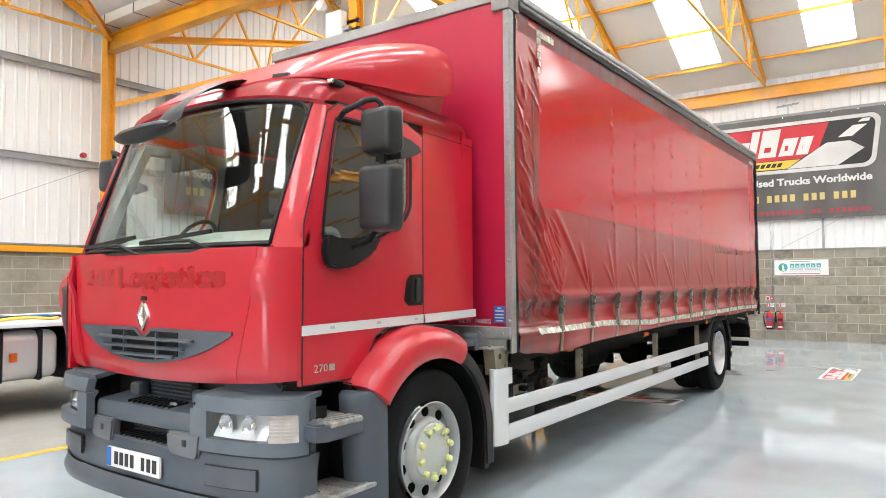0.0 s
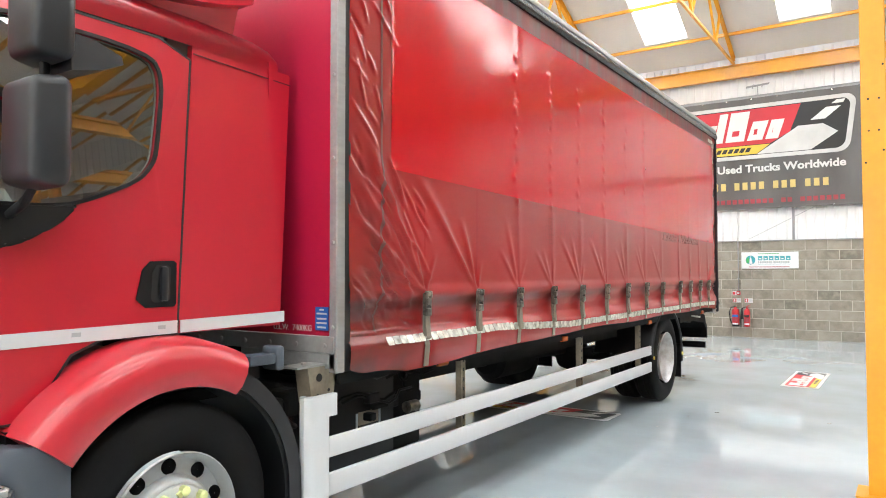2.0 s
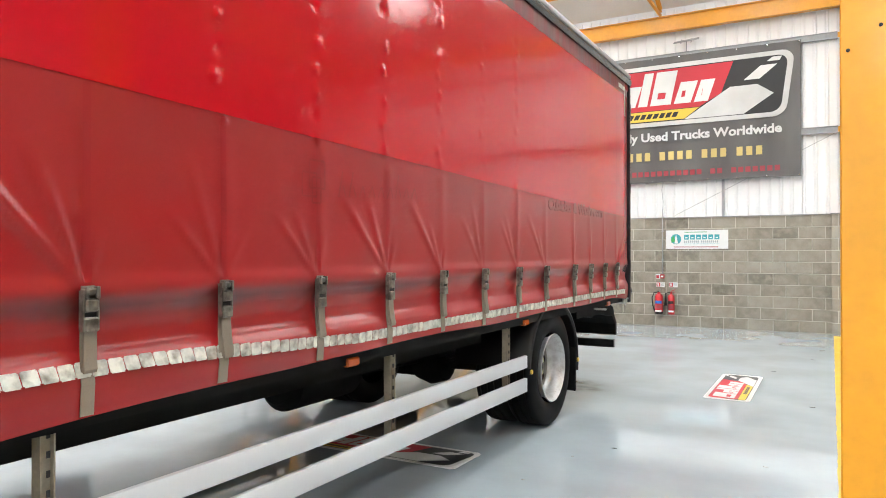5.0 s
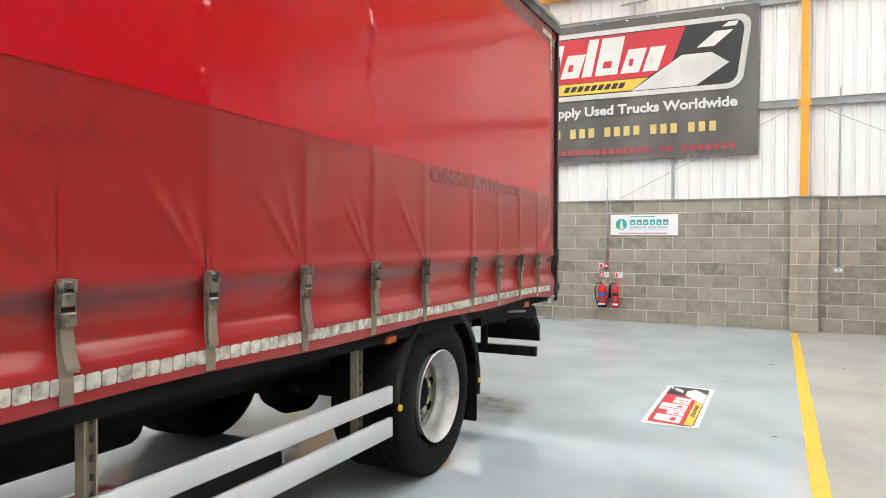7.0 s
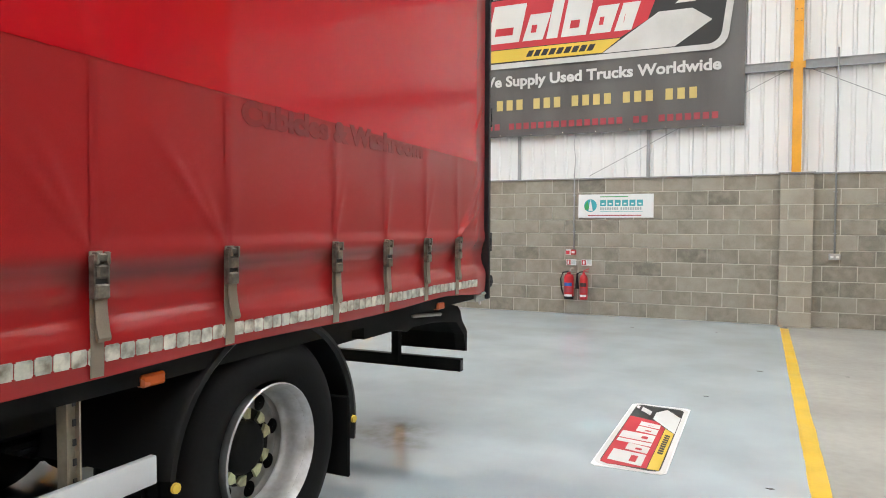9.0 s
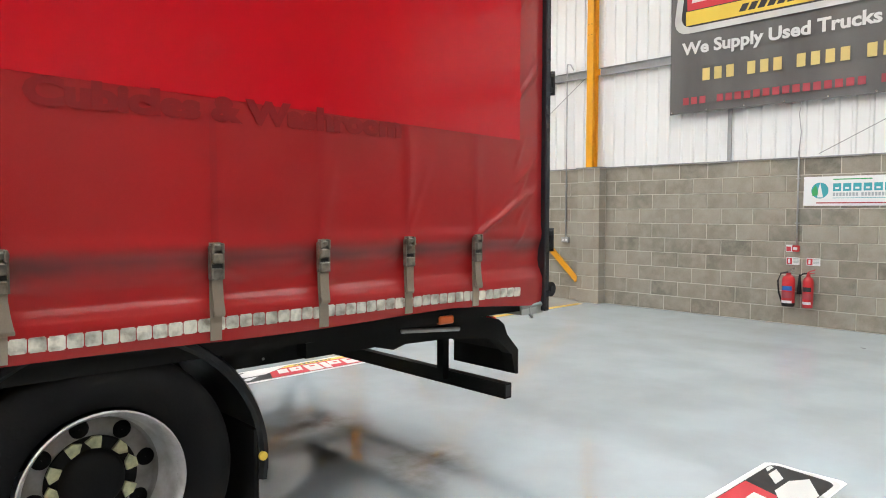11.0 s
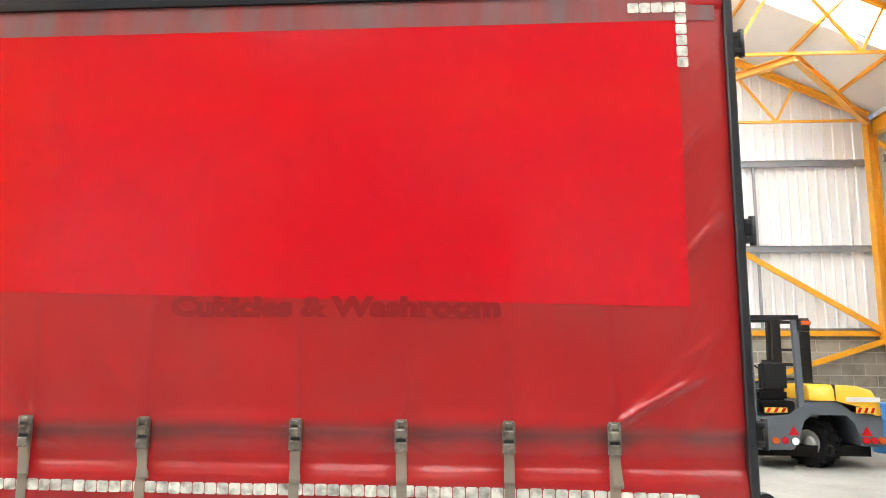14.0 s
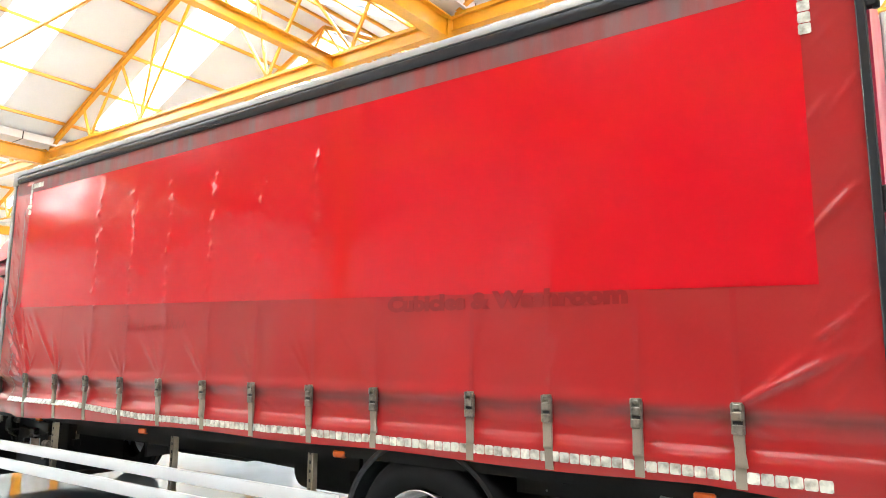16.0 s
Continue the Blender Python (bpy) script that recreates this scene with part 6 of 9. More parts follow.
# fuel tank on the far side, air tanks, battery box behind the guard
bm = bmesh.new()
box(bm, C - 0.55, C - 1.12, 5.0, 6.4, 0.42, 0.95, bevel=0.09, seg=4)
part("fuel_tank", bm, CHASSIS, truck, "dark fuel tank below the body")
bm = bmesh.new()
turned(bm, (C - 0.85, 7.7, 0.72), "y", [(-0.55, 0.0), (-0.55, 0.10), (-0.50, 0.15), (0.5, 0.15), (0.55, 0.10), (0.55, 0.0)], 24)
part("air_tank", fixed(bm), CHASSIS, truck, "black cylindrical air tank")
bm = bmesh.new()
turned(bm, (C + 0.02, 8.35, 0.62), "y", [(-0.4, 0.0), (-0.4, 0.14), (-0.34, 0.2), (0.34, 0.2), (0.4, 0.14), (0.4, 0.0)], 24)
part("silencer", fixed(bm), CHASSIS, truck, "black exhaust silencer")
bm = bmesh.new()
box(bm, C + 0.45, C + 1.02, 4.46, 5.12, 0.40, 0.92, bevel=0.015, seg=2)
bt = part("battery_box", bm, BLACK, truck, "black battery box with a small label")
part("label_end", boxm(C + 1.021, C + 1.025, 4.76, 4.775, 0.63, 0.72), INKGREY, bt, "pale end of a dull label", smooth=False)
part("label_end", boxm(C + 1.021, C + 1.025, 4.965, 4.98, 0.64, 0.73), INKGREY, bt, smooth=False)
part("label_plate", boxm(C + 1.021, C + 1.0235, 4.78, 4.96, 0.65, 0.725), WEBBING, bt, "dull brown label", smooth=False)
part("battery_shelf", boxm(C + 0.4, C + 1.06, 4.36, 5.40, 0.36, 0.40), CHASSIS, truck, smooth=False)
part("equipment_box", boxm(C + 0.35, C + 0.98, 5.14, 5.46, 0.42, 0.94, bevel=0.03, seg=2), CHASSIS, truck, "black equipment box on the chassis")
bm = bmesh.new()
box(bm, C + 0.55, C + 1.0, 4.62, 5.1, 0.93, 0.95)
part("box_lid_tray", bm, CHASSIS, truck, smooth=False)
rnd = random.Random(5)
for k in range(9):   # hoses and cables behind the cab
    y, z = rnd.uniform(4.02, 4.35), rnd.uniform(0.55, 0.95)
    pts = [(C + rnd.uniform(0.75, 1.05), y + 0.02 * j + rnd.uniform(-0.03, 0.03), z - 0.06 * j + rnd.uniform(-0.02, 0.02)) for j in range(5)]
    part("hose", tube(bmesh.new(), pts, rnd.uniform(0.012, 0.02), 6), CHASSIS if k % 3 else BLACK, truck, "hose behind the cab")
for k in range(5):
    x0, y0, z0 = C + rnd.uniform(0.5, 0.98), rnd.uniform(4.02, 4.3), rnd.uniform(0.5, 0.8)
    bm = bmesh.new()
    box(bm, x0, x0 + 0.12, y0, y0 + 0.1, z0, z0 + 0.14, bevel=0.012)
    part("valve_block", bm, CHASSIS, truck, "dark valve block on the chassis")
# clutter on the chassis behind the cab: brackets, valves, pipes
for k in range(26):
    x0, y0, z0 = C + rnd.uniform(0.78, 1.08), rnd.uniform(4.38, 5.42), rnd.uniform(0.5, 0.97)
    a, b, c = rnd.uniform(0.02, 0.07), rnd.uniform(0.03, 0.14), rnd.uniform(0.02, 0.10)
    bm = bmesh.new()
    if k % 3 == 0:
        turned(bm, (x0, y0, z0), "y", [(-b / 2, 0.0), (-b / 2, a * 0.6), (b / 2, a * 0.6), (b / 2, 0.0)], 12)
    else:
        box(bm, x0, x0 + a, y0, y0 + b, z0, z0 + c, bevel=0.006)
    part("bracket", fixed(bm), (CHASSIS, CHASSIS, BLACK, CHASSIS, BUCKLE)[k % 5], truck, "small dark bracket on the chassis")
for k in range(7):
    y0, z0 = rnd.uniform(4.4, 5.0), rnd.uniform(0.78, 0.97)
    pts = [(C + 1.06 + 0.03 * math.sin(j * 1.7 + k), y0 + 0.09 * j, z0 + 0.03 * math.sin(j * 1.3 + k * 2)) for j in range(6)]
    part("air_pipe", tube(bmesh.new(), pts, 0.008, 6), (CHASSIS, BLACK, CHASSIS)[k % 3], truck, "thin pipe along the chassis")
for y, z in ((5.25, 0.92), (5.3, 0.85)):
    ring = [(C + 1.0, y + 0.06 * math.cos(a), z + 0.07 * math.sin(a)) for a in steps(0.5, 5.5, 12)]
    part("air_line", tube(bmesh.new(), ring, 0.009, 6), CHASSIS, truck)

# side guards: two white rails on grey posts, with a rounded front
for s in (1, -1):
    x = C + s * 1.245
    guard = part("side_guard", boxm(x - s * 0.03, x, 4.30, 9.52, 0.605, 0.705, bevel=0.006, seg=2), WHITEPAINT, truck, "white side guard rails on grey posts")
    part("lower_rail", boxm(x - s * 0.03, x, 4.30, 9.52, 0.415, 0.525, bevel=0.006, seg=2), WHITEPAINT, guard)
    bm = bmesh.new()
    sec = [(x - s * 0.082, 4.20), (x - s * 0.075, 4.17), (x - s * 0.055, 4.152), (x - s * 0.03, 4.155), (x - s * 0.012, 4.172), (x - s * 0.003, 4.20), (x + s * 0.001, 4.235), (x + s * 0.001, 4.299), (x - s * 0.03, 4.299), (x - s * 0.032, 4.22), (x - s * 0.05, 4.19), (x - s * 0.07, 4.205)]
    loft(bm, [[(a, b, z) for a, b in sec] for z in (0.40, 0.92)])
    part("guard_front", fixed(bm), WHITEPAINT, guard, "white rounded front of the side guard")
    part("guard_tab", boxm(x - s * 0.03, x - s * 0.001, 4.30, 4.36, 0.81, 0.92), WHITEPAINT, guard, smooth=False)
    for y in (5.62, 7.61, 9.23):
        bm = bmesh.new()
        ibeam(bm, (x - s * 0.06, y, 0.42), (x - s * 0.06, y, 1.02), 0.045, 0.05, 0.006)
        post = part("guard_post", bm, POSTSTEEL, guard, "dull pale brown steel post with bolt holes", smooth=False)
        for k in range(9):
            z = 0.455 + 0.062 * k
            part("bolt_hole", boxm(x - s * 0.0375, x - s * 0.034, y - 0.006, y + 0.006, z - 0.011, z + 0.011), INKBLACK, post, smooth=False)
    # front upright below the bulkhead
    bm = bmesh.new()
    prism(bm, [(4.21, 1.055), (4.42, 1.055), (4.39, 0.87), (4.24, 0.87)], "x", x - s * 0.07, x - s * 0.06)
    prism(bm, [(4.21, 1.055), (4.22, 1.055), (4.25, 0.87), (4.24, 0.87)], "x", x - s * 0.15, x - s * 0.07)
    pb = part("corner_bracket", fixed(bm), POSTSTEEL, truck, "dusty steel corner bracket with holes", smooth=False)
    part("top_plate", boxm(x - s * 0.17, x - s * 0.05, 4.13, 4.43, 1.057, 1.067), GALV, pb, smooth=False)
    for yy, zz, rr in ((4.29, 1.0, 0.021), (4.36, 0.93, 0.009), (4.28, 0.91, 0.009), (4.37, 1.02, 0.008)):
        bm = bmesh.new()
        turned(bm, (x - s * 0.0595, yy, zz), "x", [(s * 0.001, 0.0), (s * 0.001, rr), (-s * 0.003, rr)], 12)
        part("hole", fixed(bm), INKBLACK, pb)
    for yy in (4.22, 4.34):
        bm = bmesh.new()
        turned(bm, (x - s * 0.10, yy, 1.068), "z", [(0, 0.014), (0.012, 0.013), (0.012, 0.0)], 6)
        part("bolt", fixed(bm), GALV, pb)
    bm = bmesh.new()
    box(bm, x - s * 0.22, x - s * 0.12, 3.90, 4.06, 1.09, 1.14, bevel=0.01, seg=2)
    pad = part("cab_stop", bm, GREYPLASTIC, truck, "grey rubber-faced cab stop behind the arch")
    part("pad", boxm(x - s * 0.23, x - s * 0.11, 4.06, 4.11, 1.055, 1.175, bevel=0.018, seg=3), PODGREY, pad)
# rear under-run bar, lamps and tail bracket
bm = bmesh.new()
box(bm, C - 1.12, C + 1.12, 12.49, 12.55, 0.41, 0.50)
ur = part("underrun_bar", bm, CHASSIS, truck, "black square-tube rear under-run bar", smooth=False)
part("tube_end", boxm(C + 1.1201, C + 1.1225, 12.50, 12.54, 0.42, 0.49), INKBLACK, ur, smooth=False)
for d in (-0.6, 0.6):
    part("bar_arm", boxm(C + d - 0.03, C + d + 0.03, 12.44, 12.49, 0.45, 0.92), CHASSIS, ur, "dull steel arm of the under-run bar", smooth=False)
for s in (-1, 1):
    # upper arm that runs back to the lamps, and the lamp box hanging from it
    bm = bmesh.new()
    prism(bm, [(11.1, 0.93), (11.75, 0.985), (12.30, 0.93), (12.42, 0.905), (12.47, 0.87), (12.50, 0.80), (12.60, 0.70), (12.60, 0.55), (12.57, 0.555), (12.54, 0.68), (12.40, 0.79), (12.30, 0.805), (12.0, 0.84), (11.7, 0.85), (11.62, 0.83), (11.5, 0.86), (11.1, 0.86)], "x", C + s * 1.05, C + s * 1.13)
    tb = part("tail_bracket", fixed(bm), CHASSIS, truck, "black tail lamp bracket", smooth=False)
    bm = bmesh.new()
    prism(bm, [(12.47, 0.86), (12.50, 0.81), (12.59, 0.72), (12.605, 0.69), (12.605, 0.55), (12.585, 0.55), (12.585, 0.68), (12.44, 0.82)], "x", C + s * 0.58, C + s * 1.12)
    part("lamp_box", fixed(bm), CHASSIS, tb, smooth=False)
    bm = bmesh.new()
    turned(bm, (C + s * 1.0, 12.50, 0.85), "y", [(-0.03, 0.055), (0.01, 0.05), (0.022, 0.03), (0.024, 0)], 16)
    part("tail_lamp", fixed(bm), LENSRED, tb, "red tail lamp")
    bm = bmesh.new()
    box(bm, C + s * 0.75, C + s * 1.11, 12.6055, 12.625, 0.57, 0.68, bevel=0.008, seg=2)
    part("tail_lamp", bm, LENSRED, tb, "red tail lamp")
    part("door_bar", tube(bmesh.new(), [(C + s * 1.15, 11.66, 0.925), (C + s * 1.15, 12.07, 0.89)], 0.013, 8), GALV, truck, "short galvanised bar below the floor")
    part("rear_sill", boxm(C + s * 1.24, C + s * 0.02, 12.50, 12.70, 0.93, 1.0), GALV, truck, "grey metal rear sill", smooth=False)
# amber side lamps
for y in (5.35, 7.20, 9.52, 11.90):
    for s in (1, -1):
        bm = bmesh.new()
        box(bm, C + s * 1.20, C + s * 1.24, y - 0.052, y + 0.052, 0.945, 0.99, bevel=0.008)
        part("side_marker", bm, ORANGE, truck, "amber side marker lamp")

# ---- box body ----
part("bulkhead", boxm(C - 1.24, C + 1.235, FRONT - 0.02, FRONT + 0.01, 1.20, TOP - 0.06), REDBULK, truck, "red front bulkhead of the box body", smooth=False)
part("body_floor", boxm(C - 1.22, C + 1.22, FRONT + 0.02, BACK - 0.02, 1.075, 1.12), CHASSIS, truck, smooth=False)
bm = bmesh.new()
box(bm, C - 1.255, C + 1.255, FRONT - 0.005, BACK, TOP - 0.03, TOP - 0.004)
part("body_roof", bm, SHEET, truck, "pale translucent body roof", smooth=False)
sill = part("front_sill", boxm(C - 1.25, C + 1.25, FRONT - 0.035, FRONT + 0.02, 1.115, 1.205, bevel=0.004), GALV, truck, "galvanised lower sill of the bulkhead")
for k in range(8):
    bm = bmesh.new()
    turned(bm, (C + 1.19 - 0.2 * k, FRONT - 0.036, 1.155), "y", [(0.0, 0.014), (-0.006, 0.012), (-0.008, 0.0)], 10)
    part("rivet", fixed(bm), GALV, sill)
part("sill_drop", boxm(C + 0.55, C + 1.25, FRONT - 0.03, FRONT + 0.05, 1.04, 1.114), GALV, truck, "galvanised plate below the sill", smooth=False)
part("front_top_rail", boxm(C - 1.265, C + 1.2, FRONT - 0.04, FRONT + 0.03, TOP - 0.085, TOP, bevel=0.006), GREYRAIL, truck, "grey aluminium top rail of the bulkhead")
bm = bmesh.new()
box(bm, C + 1.12, C + 1.272, FRONT - 0.045, FRONT + 0.12, TOP - 0.16, TOP + 0.004, bevel=0.012, seg=2)
part("corner_casting", bm, GREYRAIL, truck, "grey corner casting of the body roof")
for s in (1, -1):
    x = C + s * 1.265
    post = part("front_post", boxm(x - s * 0.055, x, FRONT - 0.03, FRONT + 0.035, 1.02, TOP - 0.16, bevel=0.006), GREYRAIL, truck, "grey aluminium front corner post")
    for z in steps(1.25, 3.4, 5):
        bm = bmesh.new()
        turned(bm, (x - s * 0.025, FRONT - 0.031, z), "y", [(0.0, 0.013), (-0.008, 0.010), (-0.01, 0.0)], 10)
        part("rivet", fixed(bm), GALV, post)
    part("curtain_pole", boxm(x - s * 0.045, x - s * 0.012, FRONT + 0.04, FRONT + 0.085, 1.02, TOP - 0.17), INKBLACK, truck, "black rubber post seal", smooth=False)
    # top rail: grey gutter over a dark rounded track
    bm = bmesh.new()
    sec = [(-0.05, TOP), (0.006, TOP), (0.014, TOP - 0.02), (0.008, TOP - 0.05), (-0.05, TOP - 0.055)]
    loft(bm, [[(x + s * a, y, z) for a, z in sec] for y in (FRONT + 0.1, BACK)])
    tr = part("top_rail", fixed(bm), GREYRAIL, truck, "grey aluminium roof rail")
    bm = bmesh.new()
    sec = [(-0.04, TOP - 0.055), (0.005, TOP - 0.057), (0.022, TOP - 0.075), (0.024, TOP - 0.11), (0.012, TOP - 0.14), (-0.04, TOP - 0.145)]
    loft(bm, [[(x + s * a, y, z) for a, z in sec] for y in (FRONT + 0.1, BACK)])
    part("curtain_track", fixed(bm), DARKRAIL, truck, "dark rounded curtain track below the roof rail")
    bm = bmesh.new()
    box(bm, x - s * 0.06, x + s * 0.006, BACK - 0.022, BACK + 0.02, 0.94, TOP, bevel=0.006)
    rp = part("rear_post", bm, DARKRAIL, truck, "dark steel rear corner post")
    for z in (1.37, 2.31, 3.25):
        bm = bmesh.new()
        box(bm, x - s * 0.045, x - s * 0.0, BACK + 0.02, BACK + 0.066, z + 0.026, z + 0.058, bevel=0.006)
        box(bm, x - s * 0.045, x - s * 0.0, BACK + 0.02, BACK + 0.066, z - 0.058, z - 0.026, bevel=0.006)
        box(bm, x - s * 0.045, x - s * 0.006, BACK + 0.02, BACK + 0.045, z - 0.058, z + 0.058, bevel=0.004)
        hg = part("hinge", bm, BLACK, rp, "black door hinge")
        part("hinge_pin", tube(bmesh.new(), [(x - s * 0.015, BACK + 0.06, z - 0.07), (x - s * 0.015, BACK + 0.06, z + 0.07)], 0.016, 8), BLACK, hg)
    bm = bmesh.new()
    turned(bm, (x - s * 0.02, BACK + 0.045, 1.07), "x", [(-0.02, 0.0), (-0.02, 0.045), (0.02, 0.045), (0.022, 0.02), (0.03, 0.018), (0.03, 0.0)], 16)
    part("buffer", fixed(bm), BLACK, rp, "round black rubber buffer")
    part("latch", tube(bmesh.new(), [(x - s * 0.03, BACK - 0.2, 0.975), (x - s * 0.03, BACK - 0.05, 0.985), (x - s * 0.02, BACK + 0.02, 0.98)], 0.014, 6), GALV, rp, "small galvanised tail latch")
    part("latch_hook", tube(bmesh.new(), [(x - s * 0.03, BACK - 0.12, 0.975), (x - s * 0.03, BACK - 0.12, 0.93), (x - s * 0.03, BACK - 0.1, 0.91)], 0.01, 6), GALV, rp)
for s in (1, -1):
    rd = part("rear_door", boxm(C + s * 0.005, C + s * 1.2, BACK + 0.0, BACK + 0.03, 1.0, TOP - 0.1), REDBULK, truck, "red rear door of the body", smooth=False)
    part("lock_rod", tube(bmesh.new(), [(C + s * 0.3, BACK + 0.05, 1.0), (C + s * 0.3, BACK + 0.05, TOP - 0.1)], 0.016, 8), GALV, rd)

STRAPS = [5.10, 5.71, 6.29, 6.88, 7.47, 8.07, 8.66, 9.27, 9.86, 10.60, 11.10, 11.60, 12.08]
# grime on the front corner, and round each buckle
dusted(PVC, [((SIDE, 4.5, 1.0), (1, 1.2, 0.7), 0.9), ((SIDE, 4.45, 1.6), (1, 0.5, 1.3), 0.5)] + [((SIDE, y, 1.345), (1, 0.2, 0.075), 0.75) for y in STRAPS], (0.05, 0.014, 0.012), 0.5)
DIMPLES = [6.27, 6.87, 7.44, 8.05, 8.66, 9.25]
rnd = random.Random(11)
FOLDS = []
for i, y in enumerate(STRAPS):
    amp = 0.020 if i < 2 else (0.0075 if i < 6 else (0.0045 if i < 9 else 0.003))
    lean = -0.95 if i < 9 else 0.3
    FOLDS.append((y, lean + rnd.uniform(-0.15, 0.15), amp, 0.75 if i < 2 else rnd.uniform(0.3, 0.5)))
    FOLDS.append((y, lean * 0.45 + rnd.uniform(-0.1, 0.1), amp * 0.8, rnd.uniform(0.25, 0.55)))
    FOLDS.append((y, rnd.uniform(0.25, 0.8), amp * 0.4, rnd.uniform(0.15, 0.35)))
    FOLDS.append((y, rnd.uniform(-0.2, 0.2), -amp * 0.4, rnd.uniform(0.12, 0.3)))
FOLDS.append((12.08, 1.75, 0.030, 0.27))
FOLDS.append((12.08, 1.25, 0.012, 0.30))
FOLDS.append((5.10, -0.62, 0.028, 1.0))
FOLDS.append((5.10, -1.4, 0.024, 0.45))
FOLDS.append((5.10, -2.3, 0.022, 0.22))
SPOTS = []
for i, y in enumerate(DIMPLES):
    n = (9, 10, 8, 11, 5, 12)[i]
    for k in range(n):
        SPOTS.append((y + 0.014 * (-1) ** k + rnd.uniform(-0.012, 0.012), 2.06 + (1.2 * (k + rnd.uniform(-0.25, 0.25)) / n), rnd.uniform(0.004, 0.009) * (1.5, 1.2, 1.1, 1.2, 0.9, 0.8)[i] * rnd.choice((1, 1, -0.7)), rnd.uniform(0.018, 0.032) * (1.3 if i == 5 else 1)))
# short slanting wrinkles round the front corner, fewer at the back
CREASES = [(rnd.uniform(4.46, 4.74), 1.25 + 2.0 * (k + rnd.random()) / 26, rnd.uniform(-1.3, -0.3), rnd.uniform(0.05, 0.16), rnd.uniform(0.006, 0.013) * rnd.choice((1, 1, -1))) for k in range(26)]
CREASES += [(rnd.uniform(4.70, 5.08), rnd.uniform(1.32, 2.05), rnd.uniform(-1.1, -0.55), rnd.uniform(0.06, 0.22), rnd.uniform(0.007, 0.016) * rnd.choice((1, 1, -1))) for _ in range(24)]
CREASES += [(4.88, 1.70, -0.80, 0.34, 0.026), (4.95, 1.62, -0.75, 0.26, -0.018), (4.80, 1.58, -0.95, 0.22, 0.018), (4.84, 2.02, -0.5, 0.16, 0.016), (4.78, 1.42, -1.6, 0.10, 0.015)]
CREASES += [(rnd.uniform(4.55, 5.0), rnd.uniform(1.28, 1.72), rnd.uniform(-3.0, -1.5), rnd.uniform(0.03, 0.09), rnd.uniform(0.008, 0.016) * rnd.choice((1, 1, -1))) for _ in range(18)]
CREASES += [(rnd.uniform(12.45, 12.62), rnd.uniform(1.3, 3.2), rnd.uniform(0.4, 1.2), rnd.uniform(0.06, 0.16), rnd.uniform(0.003, 0.008)) for _ in range(12)]
CREASES += [(12.52, 2.28, 0.9, 0.14, 0.014), (12.50, 1.76, 1.4, 0.07, 0.010)]


def hem(y):
    """Height of the curtain's lower edge, dipping at the front corner and sagging between straps."""
    z = 0.975 + 0.05 * min(1, max(0, (y - 5.4) / 1.6)) - 0.045 * max(0, (y - 11.9) / 0.75) - 0.008 * math.sin((y - 4.4) * 3.1)
    if y < 4.9:
        z += 0.025 * math.sin((y - 4.4) * 6) + 0.05 * max(0.0, (4.62 - y) / 0.19) ** 2
    return z


def tape_line(y):
    """Height of the row of reflective tape."""
    return 1.15 - 0.055 * min(1, max(0, (y - 6.0) / 1.2)) - 0.015 * max(0, (y - 11.5))


HEMFORM = [(0.90, -0.004), (0.97, 0.0), (1.08, 0.011), (1.13, 0.013), (1.15, 0.010), (1.18, -0.002), (1.215, -0.020), (1.26, -0.026), (1.31, -0.020), (1.355, -0.008), (1.385, 0.005), (1.41, 0.007), (1.47, 0.0)]


def hem_form(z):
    """The curtain's section near its lower edge."""
    for (a, u), (b, v) in zip(HEMFORM, HEMFORM[1:]):
        if a <= z < b:
            t = (z - a) / (b - a)
            return u + (v - u) * t * t * (3 - 2 * t)
    return 0.0


